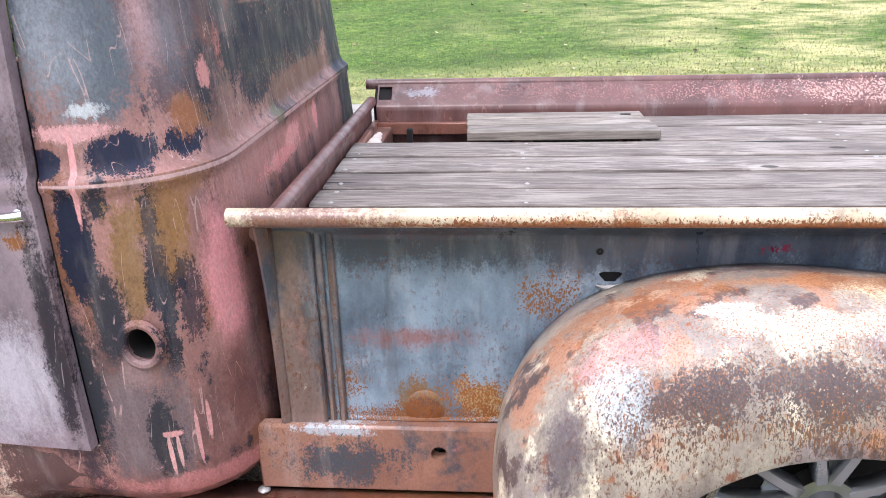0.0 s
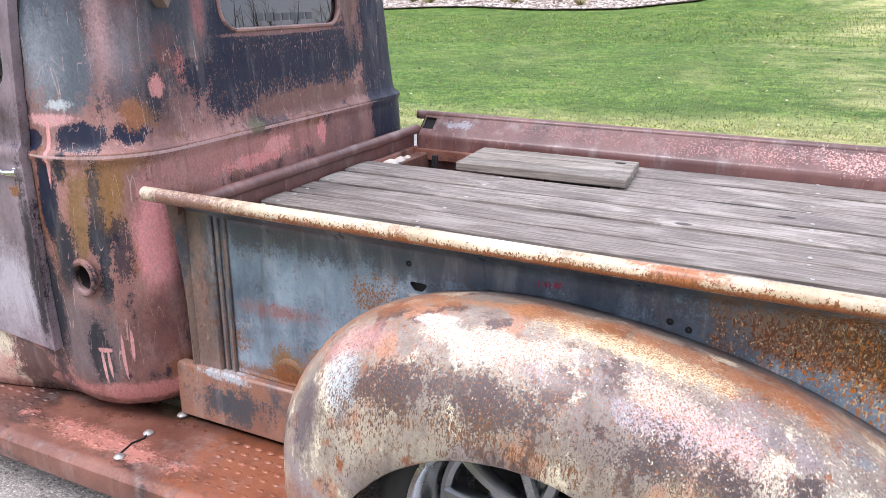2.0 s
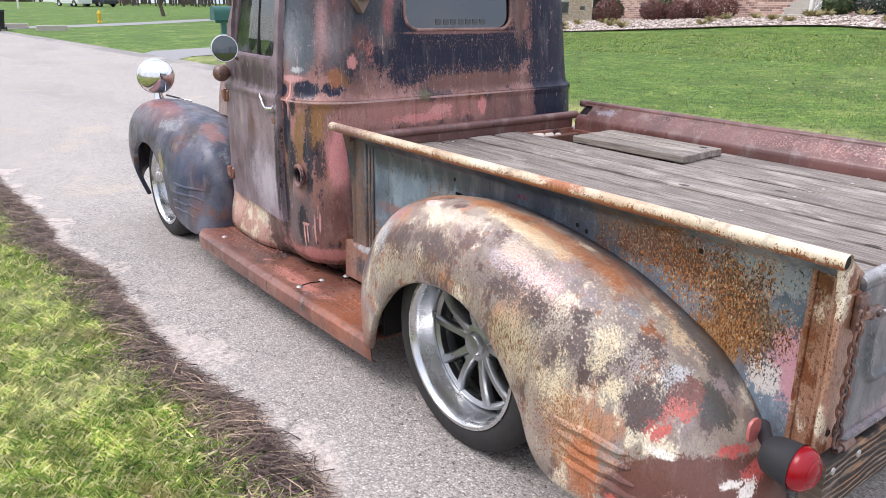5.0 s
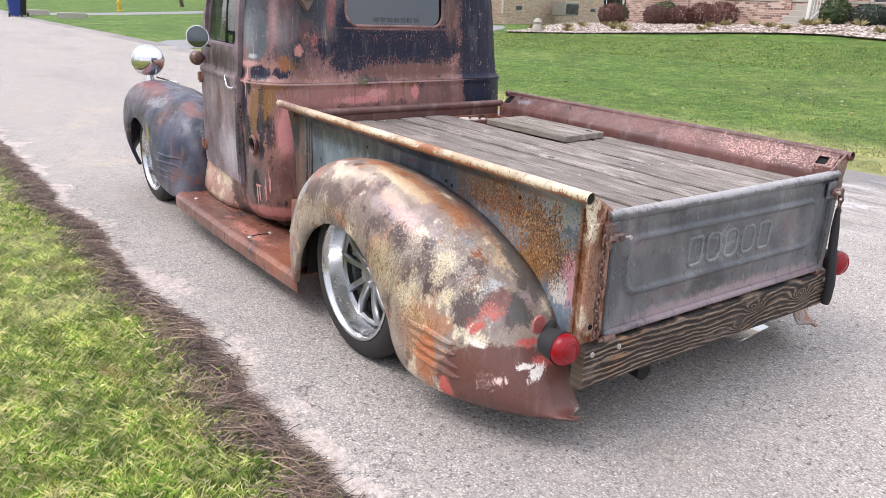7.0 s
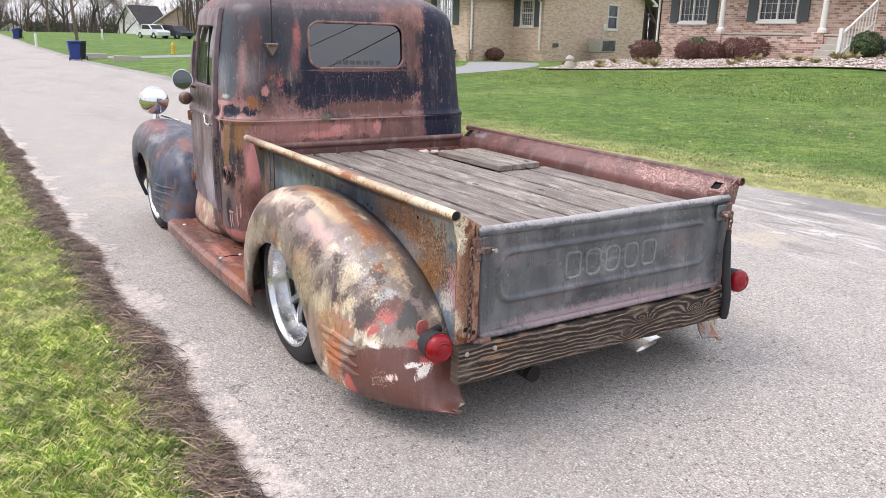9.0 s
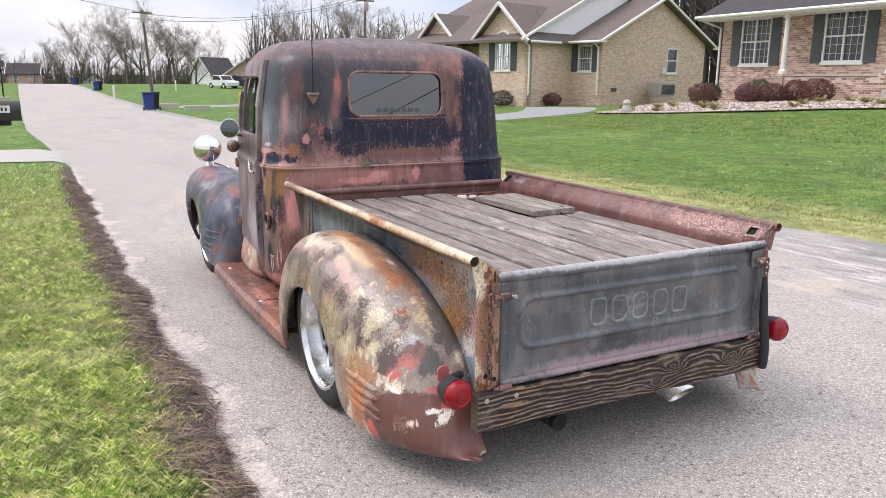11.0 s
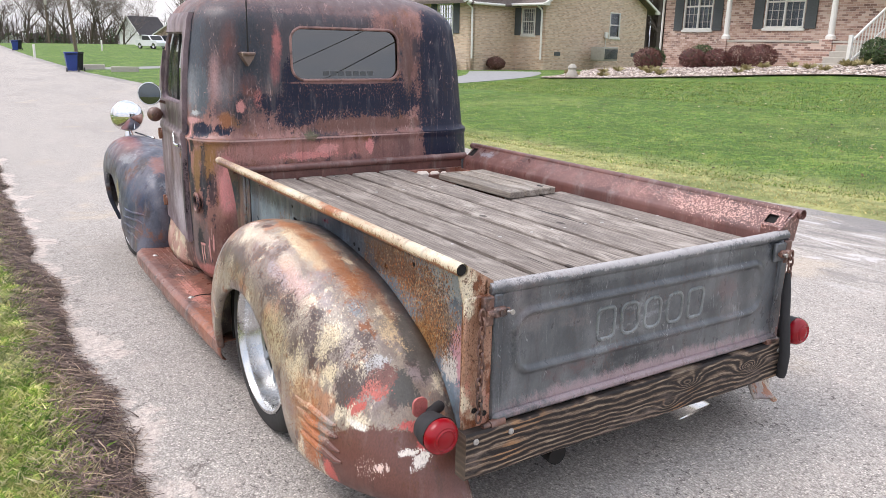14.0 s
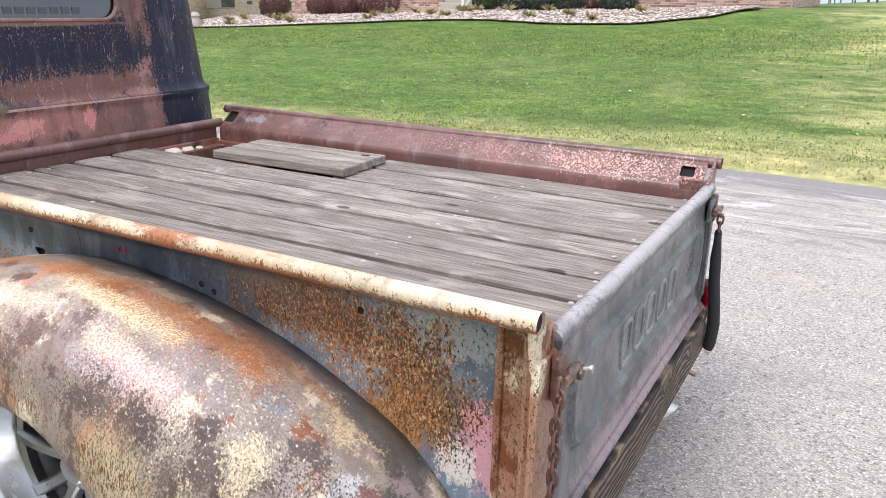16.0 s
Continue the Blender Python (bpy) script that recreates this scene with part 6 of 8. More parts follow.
    for x, z in ((-1.34, 0.716), (-0.78, 0.69), (-0.745, 0.68), (-0.38, 0.72)):
        part("chip_hole", Geo().lathe([(0.001, 0), (0.006, 0), (0.007, 0.001)], pose(x, -0.6195, z, 90, 0, 0), 10), mat_under, side)


build_bed()

PLANKS = [(-0.612, -0.503), (-0.503, -0.352), (-0.352, -0.209), (-0.209, -0.064), (-0.064, 0.086), (0.086, 0.257), (0.257, 0.45), (0.45, 0.612)]


def build_deck():
    floor = part("bed_floor", Geo().box((-1.95, -0.61, 0.62), (-1.9, 0.61, 0.688), 0.004).box((-1.49, -0.61, 0.62), (-1.43, 0.61, 0.688), 0.004).box((-0.58, -0.61, 0.62), (-0.52, 0.61, 0.688), 0.004).box((-0.11, -0.61, 0.62), (-0.05, 0.61, 0.688), 0.004).box((-1.14, -0.61, 0.62), (-1.09, 0.61, 0.688), 0.004), mat_iron, truck, "cross sills under weathered plank deck")
    rnd = random.Random(3)
    for k, (y0, y1) in enumerate(PLANKS):
        x0 = -1.115 if k >= 6 else -1.962
        rows = []
        for x in np.linspace(x0, -0.042, 14):
            z = 0.714 + 0.0022 * noise.noise((x * 2.2, k * 3.1, 0)) + 0.0012 * (k % 3)
            a, b = y0 + 0.0085 + 0.003 * rnd.random(), y1 - 0.0085 - 0.003 * rnd.random()
            rows.append([(x, a, z - 0.026), (x, a, z - 0.004), (x, a + 0.006, z - 0.0005), (x, (a + b) / 2, z + 0.001), (x, b - 0.006, z - 0.0005), (x, b, z - 0.004), (x, b, z - 0.026)])
        g = Geo().grid(rows, close=True)
        g.f += [tuple(range(7)), tuple(13 * 7 + j for j in range(7))[::-1]]
        part("plank", g, mat_plank, floor, sharp=25)
    bolt = Geo().lathe([(0.0068, 0), (0.0064, 0.0015), (0.004, 0.0028), (0.001, 0.003)], None, 10).mesh("bolt", mat_galv, 40)
    for x in (-1.925, -1.46, -0.55, -0.075):
        for k, (y0, y1) in enumerate(PLANKS):
            for f in ((0.16, 0.84) if k % 3 else (0.2,)):
                if k >= 6 and x < -1.2:
                    continue
                ob = part("bolt", bolt, None, floor)
                ob.location = (x + rnd.uniform(-0.012, 0.012), y0 + (y1 - y0) * f + rnd.uniform(-0.01, 0.01), 0.7145)
    # what shows down the open hatch
    part("hatch_frame", Geo().box((-1.962, 0.585, 0.66), (-1.12, 0.612, 0.7), 0.003).box((-1.965, 0.26, 0.66), (-1.945, 0.6, 0.71), 0.003), mat_step, truck, "orange-rusted frame of the open hatch")
    part("hatch_well", Geo().box((-1.96, 0.24, 0.42), (-1.12, 0.6, 0.44), 0.003).box((-1.96, 0.235, 0.43), (-1.12, 0.245, 0.686), 0.003).box((-1.84, 0.5, 0.43), (-1.82, 0.52, 0.7), 0.003), mat_under, truck)
    part("packing_block", Geo().box((-1.945, 0.3, 0.66), (-1.9, 0.37, 0.705), 0.012).box((-1.943, 0.385, 0.66), (-1.91, 0.44, 0.7), 0.01).box((-1.94, 0.455, 0.66), (-1.915, 0.49, 0.695), 0.008), mat_bit, truck, "pale blocks beside hatch opening")


build_deck()


def build_tailgate():
    def face(y, z):
        x = -0.006 + 0.003 * noise.noise((y * 2.5, z * 4, 5)) + 0.0012 * noise.noise((y * 9, z * 9, 2))
        dy, dz = max(abs(y) - 0.47, 0), max(abs(z - 0.582) - 0.03, 0)
        d = math.hypot(dy, dz)
        x += 0.013 * math.exp(-((d - 0.055) / 0.0085) ** 2)
        return x + 0.006 * ease((0.43 - z) / 0.03)

    ys, zs = np.linspace(-0.6, 0.63, 225), np.linspace(0.372, 0.745, 75)
    g = Geo().grid([[(face(y, z), y, z) for y in ys] for z in zs])
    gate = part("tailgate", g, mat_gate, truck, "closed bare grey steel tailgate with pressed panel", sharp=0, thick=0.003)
    gate.data.polygons.foreach_set("use_smooth", [True] * len(gate.data.polygons))
    part("gate_roll", Geo().tube([(-0.016 + 0.003 * noise.noise((y * 3, 0, 4)), y, 0.747 + 0.004 * noise.noise((y * 2.4, 7, 0)) - 0.004 * math.cos(y * 2.4)) for y in np.linspace(-0.612, 0.642, 33)], 0.019, 14), mat_gate, gate, "dented rolled top edge")
    part("gate_lip", Geo().box((-0.03, -0.6, 0.374), (0.016, 0.63, 0.4), 0.009), mat_gate, gate)
    for y in (-0.588, 0.618):
        part("gate_stile", Geo().box((-0.02, y - 0.016, 0.38), (0.004, y + 0.016, 0.735), 0.005), mat_gate, gate)
    # five raised plain shapes across the panel
    for k in range(5):
        y = -0.192 + 0.096 * k
        ring = [(0.0, u, w) for u, w in oval(y - 0.033, y + 0.033, 0.533, 0.627, 0.014 if k in (0, 4) else 0.024, 4)]
        part("raised_shape", Geo().tube([(face(p[1], p[2]) - 0.0005, p[1], p[2]) for p in ring], 0.0068, 8, closed=True), mat_gate_edge, gate)
    part("corner_gusset", Geo().box((-0.002, 0.56, 0.665), (0.012, 0.634, 0.73), 0.004).box((0.0, 0.604, 0.42), (0.009, 0.634, 0.72), 0.003), mat_gate, gate)
    for s in (-1, 1):
        hinge = Geo().tube([(0.012, s * 0.612, 0.374), (0.012, s * 0.565, 0.376)], 0.012, 10).tube([(0.012, s * 0.635, 0.374), (0.012, s * 0.61, 0.374)], 0.008, 10)
        part("hinge", hinge, mat_iron, truck, "rusty tailgate hinge")
        latch = Geo().box((-0.004, s * 0.628 - 0.017, 0.655), (0.014, s * 0.628 + 0.017, 0.735), 0.004).box((0.01, s * 0.6 - 0.022, 0.68), (0.03, s * 0.6 + 0.022, 0.706), 0.005)
        latch.tube([(0.02, s * 0.57, 0.694), (0.02, s * 0.64, 0.694)], 0.008, 8).lathe([(0.001, 0), (0.009, 0.001), (0.009, 0.006), (0.001, 0.008)], pose(0.03, s * 0.6, 0.694, 0, 90, 0), 10)
        catch = part("latch", latch, mat_iron, truck, "rusty tailgate latch with pin")
        part("pin", Geo().tube([(0.022, s * 0.585, 0.694), (0.042, s * 0.572, 0.695)], 0.004, 8).lathe([(0.001, 0), (0.007, 0.001), (0.007, 0.006), (0.001, 0.007)], pose(0.038, s * 0.575, 0.695, 0, 90, 0), 10), mat_galv, catch)
    # chain on the left corner, sleeved chain on the right
    for k in range(13):
        ring = []
        for a in (math.tau * i / 14 for i in range(14)):
            u, w = 0.0085 * math.cos(a), 0.017 * math.sin(a)
            ring.append((0.012 + (u if k % 2 else 0) + 0.004, -0.652 + (0 if k % 2 else u) + 0.003 * math.sin(k * 1.3), 0.69 - 0.0235 * k + w))
        part("chain_link", Geo().tube(ring, 0.0034, 6, closed=True), mat_iron, truck)
    for k in range(4):
        ring = [(0.03 + (0.0085 * math.cos(a) if k % 2 else 0), 0.622 + (0 if k % 2 else 0.0085 * math.cos(a)), 0.688 - 0.0235 * k + 0.017 * math.sin(a)) for a in (math.tau * i / 14 for i in range(14))]
        part("chain_link", Geo().tube(ring, 0.0034, 6, closed=True), mat_iron, truck)
    sleeve = [(0.03, 0.618, 0.625), (0.032, 0.621, 0.55), (0.036, 0.625, 0.47), (0.044, 0.63, 0.4), (0.05, 0.634, 0.33), (0.046, 0.638, 0.265), (0.043, 0.64, 0.245)]
    part("chain_sleeve", Geo().tube(sleeve, [0.009, 0.0155, 0.017, 0.0175, 0.0185, 0.018, 0.015], 12), mat_strap, truck, "black rubber sleeve hanging over the chain")
    # scorched timber across the back
    rows = []
    for y in np.linspace(-0.697, 0.668, 40):
        j = 0.0016 * noise.noise((y * 14, 0, 8))
        rows.append([(-0.02, y, 0.236 + j), (0.022, y, 0.236 + j), (0.027, y, 0.241 + j), (0.027, y, 0.3), (0.027, y, 0.364 + j), (0.022, y, 0.37 + j), (-0.02, y, 0.37 + j)])
    board = Geo().grid(rows, close=True)
    board.f += [tuple(range(7)), tuple(39 * 7 + j for j in range(7))[::-1]]
    beam = part("bumper_board", board, mat_board, truck, "scorched pine plank used as rear bumper", sharp=25)
    for y, z in ((-0.665, 0.345), (-0.55, 0.345), (0.63, 0.34)):
        part("bolt", Geo().lathe([(0.009, 0), (0.008, 0.003), (0.001, 0.005)], pose(0.027, y, z, 0, 90, 0), 12), mat_galv, beam)


build_tailgate()


def build_lamps():
    for s in (-1, 1):
        m = pose(-0.075, s * 0.762, 0.378, 0, 90, 0)
        pod = Geo().lathe([(0.001, 0.0), (0.03, 0.0), (0.041, 0.012), (0.047, 0.04), (0.049, 0.072), (0.051, 0.075)], m, 32).tube([(-0.06, s * 0.762, 0.385), (-0.1, s * 0.725, 0.39), (-0.13, s * 0.68, 0.385)], 0.016, 10)
        lamp = part("tail_lamp", pod, mat_strap, truck, "round tail lamp in dark housing")
        part("lens", Geo().lathe([(0.047, 0.07), (0.05, 0.078), (0.048, 0.09), (0.043, 0.099), (0.039, 0.102), (0.035, 0.106), (0.031, 0.106), (0.028, 0.11), (0.023, 0.107), (0.016, 0.111), (0.001, 0.113)], m, 32), mat_red, lamp, "glossy red ridged lens")
        part("lamp_bracket", Geo().prism(oval(s * 0.755 - 0.022, s * 0.755 + 0.022, 0.38, 0.436, 0.018), "x", -0.115, -0.108), mat_coral, lamp, "flaking pink lamp bracket")
        part("lens_backing", Geo().lathe([(0.001, 0.074), (0.048, 0.075)], m, 24), mat_red, lamp)
        bullet = [(0.001, -0.125), (0.03, -0.122), (0.062, -0.108), (0.092, -0.08), (0.112, -0.04), (0.12, 0.0), (0.12, 0.03), (0.117, 0.045), (0.122, 0.05), (0.122, 0.062), (0.112, 0.066)]
        m2 = pose(-4.16, s * 0.692, 0.828, 0, -90, 0) @ Matrix.Diagonal((0.86, 0.86, 0.86, 1))
        head = part("headlamp", Geo().lathe(bullet, m2, 40).tube([(-4.15, s * 0.7, 0.74), (-4.15, s * 0.695, 0.68)], [0.02, 0.035], 12).tube([(-4.12, s * 0.66, 0.72), (-4.0, s * 0.62, 0.71), (-3.92, s * 0.58, 0.7)], 0.006, 6), mat_chrome, truck, "chrome bullet headlamp on fender")
        part("lens", Geo().lathe([(0.115, 0.06), (0.09, 0.075), (0.05, 0.085), (0.001, 0.088)], m2, 32), mat_glass, head)


build_lamps()


def build_nose():
    rows = []
    for t in np.linspace(0, 1, 17):
        x = -3.05 - 1.42 * t
        w, top, low = 0.56 - 0.36 * t**1.1, 1.0 - 0.06 * t - 0.05 * t**3, 0.58 - 0.12 * t
        rows.append([(x, w * math.copysign(abs(math.cos(a)) ** 0.75, math.cos(a)), low + (top - low) * max(math.sin(a), 0) ** 0.7) for a in np.linspace(0, math.pi, 21)])
    hood = part("hood", Geo().grid(rows), mat_hood, truck, "rusty narrow rounded hood", sharp=50, thick=0.005)
    for s in (-1, 1):
        for k in range(9):
            x = -3.3 - 0.075 * k
            t = (-3.05 - x) / 1.42
            w = 0.56 - 0.36 * t**1.1
            part("louvre", Geo().tube([(x, s * (w + 0.002), 0.66), (x - 0.004, s * (w + 0.004), 0.73), (x - 0.01, s * (w - 0.002), 0.82)], [0.004, 0.008, 0.004], 8), mat_hood, hood)
    part("grille_shell", Geo().lathe([(0.02, 0.0), (0.19, 0.0), (0.22, 0.04), (0.21, 0.3), (0.18, 0.5)], pose(-4.42, 0, 0.25), 24), mat_hood, truck)
    part("front_bumper", Geo().box((-4.66, -0.72, 0.24), (-4.62, 0.72, 0.34), 0.015).tube([(-4.63, -0.3, 0.28), (-4.3, -0.3, 0.28)], 0.02, 8).tube([(-4.63, 0.3, 0.28), (-4.3, 0.3, 0.28)], 0.02, 8), mat_iron, truck)


build_nose()


def build_steps():
    for mirror in (False, True):
        rows = []
        for t in np.linspace(0, 1, 33):
            x = -3.13 + 1.71 * t
            out = 0.912 + 0.012 * math.sin(math.pi * t) - 0.05 * ease((0.06 - t) / 0.06)
            rows.append([(x, -0.61, 0.158), (x, -0.7, 0.162), (x, -0.8, 0.165), (x, -(out - 0.03), 0.166), (x, -(out - 0.012), 0.162), (x, -out, 0.15), (x, -(out + 0.001), 0.12), (x, -(out - 0.004), 0.092), (x, -(out - 0.02), 0.085)])
        g = Geo().grid(rows)
        step = part("running_board", g.mirrored() if mirror else g, mat_step, truck, "rust-brown running board with pressed tread", sharp=40, thick=0.004)
        if mirror:
            continue
        tread = Geo()
        for i in range(42):
            for j in range(6):
                x, y = -3.0 + 0.037 * i + (0.018 if j % 2 else 0), -0.685 - 0.034 * j
                if (x + 2.13) ** 2 / 0.3**2 < 1 and y > -0.8 or y < -0.87:
                    continue
                tread.lathe([(0.0105, 0), (0.0075, 0.0024), (0.003, 0.0034), (0.0005, 0.0035)], Matrix.Translation((x, y, 0.1655)) @ Matrix.Diagonal((1.2, 0.75, 1, 1)), 8)
        tagged(part("tread_pattern", tread, mat_step, step), kind="stuff")
        bolt = Geo().lathe([(0.014, 0), (0.014, 0.003), (0.009, 0.007), (0.001, 0.009)], None, 12)
        for x, y in ((-2.033, -0.867), (-2.036, -0.646), (-2.05, -0.755), (-2.863, -0.847)):
            part("bolt", bolt.moved(Matrix.Translation((x, y, 0.1665))), mat_galv, step, "pale carriage bolt")
        part("dried_run", Geo().tube([(-2.04, -0.865, 0.169), (-2.05, -0.81, 0.1695), (-2.04, -0.78, 0.169), (-2.05, -0.755, 0.169)], 0.0025, 6), mat_under, step)


build_steps()


def build_chassis():
    frame_rails = Geo()
    for s in (-1, 1):
        frame_rails.box((-4.4, s * 0.36 - 0.03, 0.2), (-0.15, s * 0.36 + 0.03, 0.32), 0.008)
    part("chassis", frame_rails, mat_under, truck)
    part("bed_pan", Geo().box((-1.955, -0.6, 0.585), (-1.1, 0.235, 0.6), 0.003).box((-1.1, -0.6, 0.585), (-0.05, 0.6, 0.6), 0.003), mat_under, truck)
    part("rear_axle", Geo().tube([(-0.955, -0.72, 0.31), (-0.955, 0.72, 0.31)], 0.045, 12).lathe([(0.001, -0.12), (0.1, -0.09), (0.13, 0), (0.1, 0.09), (0.001, 0.12)], pose(-0.955, 0, 0.31, 0, 90, 0), 18), mat_under, truck)
    part("front_axle", Geo().tube([(-3.88, -0.62, 0.22), (-3.88, 0.62, 0.22)], 0.035, 10), mat_under, truck)
    for s in (-1, 1):
        part("inner_wheel_arch", Geo().box((-1.5, s * 0.6 - 0.006, 0.28), (-0.4, s * 0.6 + 0.006, 0.68), 0.003), mat_under, truck)
        part("inner_arch_front", Geo().box((-1.43, s * 0.74 - 0.12, 0.172), (-1.416, s * 0.74 + 0.12, 0.4), 0.003), mat_under, truck)
        part("inner_front_arch", Geo().box((-4.4, s * 0.43 - 0.006, 0.2), (-3.1, s * 0.43 + 0.006, 0.62), 0.003), mat_under, truck)
    part("hitch", Geo().box((-0.3, -0.34, 0.15), (-0.08, -0.25, 0.25), 0.01).tube([(-0.36, -0.295, 0.17), (-0.06, -0.295, 0.155)], 0.033, 12), mat_under, truck)
    pipe = [(-1.4, 0.3, 0.24), (-0.6, 0.28, 0.24), (-0.35, 0.25, 0.225), (-0.2, 0.245, 0.205), (-0.005, 0.252, 0.182)]
    tip = Geo().tube(pipe, [0.03, 0.03, 0.042, 0.047, 0.048], 20, caps=False)
    tip.v[-20:] = [(x + (z - 0.182) * 0.9, y, z) for x, y, z in tip.v[-20:]]
    part("exhaust_tip", tip, mat_pipe, truck, "shiny slash-cut steel exhaust tip", thick=0.003)


build_chassis()


def build_hatch_lid():
    lid = thing("hatch_lid", (-1.35, 0.38, 0.715), "grey weathered three-board wooden hatch lid lying loose on deck", "wooden lid")
    turn = Matrix.Translation((-1.352, 0.395, 0.7165)) @ pose(0, 0, 0, 0, 0, 0.6)
    for k, (y0, y1) in enumerate(((-0.14, -0.058), (-0.044, 0.034), (0.048, 0.13))):
        g = Geo().box((-0.278 - 0.004 * k, y0, 0.0), (0.285 - 0.007 * k, y1, 0.029), 0.003, turn)
        part("board", g, mat_lid, lid, sharp=30)
    # added dark plate that stands in for the shade in the board gaps
    part("batten", Geo().box((-0.265, -0.13, 0.0002), (0.26, 0.12, 0.008), 0.002, turn), mat_under, lid, "dark plate added under the boards to darken their gaps")
    part("finger_hole", Geo().prism(oval(0.2, 0.235, 0.075, 0.09, 0.0074), "z", 0.0291, 0.0302).moved(turn), mat_under, lid)


build_hatch_lid()


# ---- verge: mown grass, thatch along the road's edge ----
def blade_material(name, tones, clump=14, dry=0.7):
    m = Mat(name, 0.75)
    col = m.ramp(m.island(), *((k / (len(tones) - 1), t) for k, t in enumerate(tones)))
    patch_tone = m.step(m.noise(1.4, 5, 0.65), 0.48, 0.66)
    col = m.mix(m.math("MULTIPLY", patch_tone, 0.3), col, tones[-1])
    lump = m.ramp(m.noise(clump, 5, 0.7, m.scaled((1, 1, 1), (2, 3, 0))), (0.38, (0.5, 0.52, 0.46, 1)), (0.5, (0.98, 0.95, 0.95, 1)), (0.62, (1.5, 1.46, 1.34, 1)))
    col = m.mix(1.0, col, lump, "MULTIPLY")
    bald = m.step(m.noise(3.6, 6, 0.7, m.scaled((0.7, 1.3, 1), (4, 9, 0))), 0.52, 0.66)
    col = m.mix(m.math("MULTIPLY", bald, dry), col, m.mix(m.island(), rgb(150, 126, 88), rgb(206, 190, 150)))
    return m.done(col)


mat_blade = blade_material("grass_blades", (rgb(92, 130, 52), rgb(138, 170, 78), rgb(176, 196, 106), rgb(222, 220, 156), rgb(244, 236, 200)), 11, 0.6)
mat_blade_far = blade_material("far_grass_blades", (rgb(56, 90, 24), rgb(78, 114, 34), rgb(106, 138, 50), rgb(142, 158, 74), rgb(184, 182, 116)), 4)
mat_blade_verge = blade_material("verge_straw_blades", (rgb(128, 132, 70), rgb(176, 168, 108), rgb(204, 194, 140), rgb(152, 146, 86), rgb(224, 214, 168)), 9)
mat_straw = blade_material("dry_thatch", (rgb(50, 38, 37), rgb(84, 67, 65), rgb(112, 93, 88), rgb(176, 154, 132), rgb(84, 66, 64), rgb(108, 88, 84)), 9, 0.12)


def blades(name, n, x0, x1, y0, y1, height, width, material, label, seed, lean=0.6, skew=0.0):
    """Many single blades of grass, as one object."""
    rng = np.random.default_rng(seed)
    x = rng.uniform(x0, x1, n)
    y = y0 + (y1 - y0) * rng.uniform(0, 1, n) ** (1 + skew)
    if y1 < 0:
        # the near lawn stops, unevenly, at the dead stems along the road
        free = y < np.array([LEFT + crumble(a) - litter_width(a) * b for a, b in zip(x, rng.uniform(0.35, 1.0, n))])
        # and thins out away from the road
        free &= rng.uniform(0, 1, n) < np.clip((y - y0) / 0.7, 0, 1)
        if x1 > 0:
            free &= rng.uniform(0, 1, n) < np.clip((x1 - x) / 0.5, 0, 1)
        x, y = x[free], y[free]
        n = len(x)
    z = np.array([ground_z(a, b) for a, b in zip(x, y)]) - 0.004
    a, h = rng.uniform(0, math.tau, n), height * rng.uniform(0.5, 1.25, n)
    d, tip = rng.uniform(0, math.tau, n), lean * h * rng.uniform(0.2, 1.3, n)
    w = width * rng.uniform(0.6, 1.3, n)
    wx, wy, tx, ty = np.cos(a) * w, np.sin(a) * w, np.cos(d) * tip, np.sin(d) * tip
    v = np.stack([np.stack([x - wx, y - wy, z], 1), np.stack([x + wx, y + wy, z], 1), np.stack([x + wx * 0.7 + tx * 0.4, y + wy * 0.7 + ty * 0.4, z + h * 0.65], 1), np.stack([x + tx, y + ty, z + h], 1)], 1).reshape(-1, 3)
    k = np.arange(n)[:, None] * 4
    f = np.concatenate([k + [[0, 1, 2]], k + [[0, 2, 3]]], 1).reshape(-1, 3)
    me = bpy.data.meshes.new(name)
    me.from_pydata(v.tolist(), [], f.tolist())
    me.materials.append(material)
    tagged(new(name, me), label, "grass", kind="stuff")


def thatch():
    rng = random.Random(12)
    g = Geo()
    for _ in range(19000):
        x = rng.uniform(-10.5, 1.4)
        edge = LEFT + crumble(x)
        y = edge + 0.015 - rng.random() ** 1.25 * (litter_width(x) + 0.04)
        hill = 0.055 * math.exp(-((y - edge + 0.09) / 0.09) ** 2)
        z = max(ground_z(x, y), road_z(x)) + 0.004 + rng.random() * hill
        a = rng.gauss(0.75, 0.45) if rng.random() < 0.62 else rng.uniform(0, math.tau)
        long, w = rng.uniform(0.04, 0.13) * (1.0 if y > edge - 0.05 else 1.5), rng.uniform(0.0009, 0.0024)
        d, s = Vector((math.cos(a), math.sin(a), rng.uniform(-0.15, 0.25))), Vector((-math.sin(a), math.cos(a), rng.uniform(-0.5, 0.5)))
        bend = Vector((rng.uniform(-0.3, 0.3), rng.uniform(-0.3, 0.3), rng.uniform(0.0, 0.35))) * long
        rows = []
        for t in (0, 0.35, 0.7, 1):
            p = Vector((x, y, z)) + d * long * (t - 0.5) + bend * (t * (1 - t))
            p.z = max(p.z, road_z(p.x) + 0.006)
            rows.append([p - s * w * (1.1 - t), p + s * w * (1.1 - t)])
        g.grid(rows)
    solid("thatch", g, mat_straw, "matted dry brown thatch along crumbling road edge", "thatch", kind="stuff", sharp=0)


blades("grass", 150000, -3.2, 1.5, -3.3, -1.4, 0.034, 0.0012, mat_blade, "short green lawn grass with yellowed blades beside road", 1, lean=1.2)
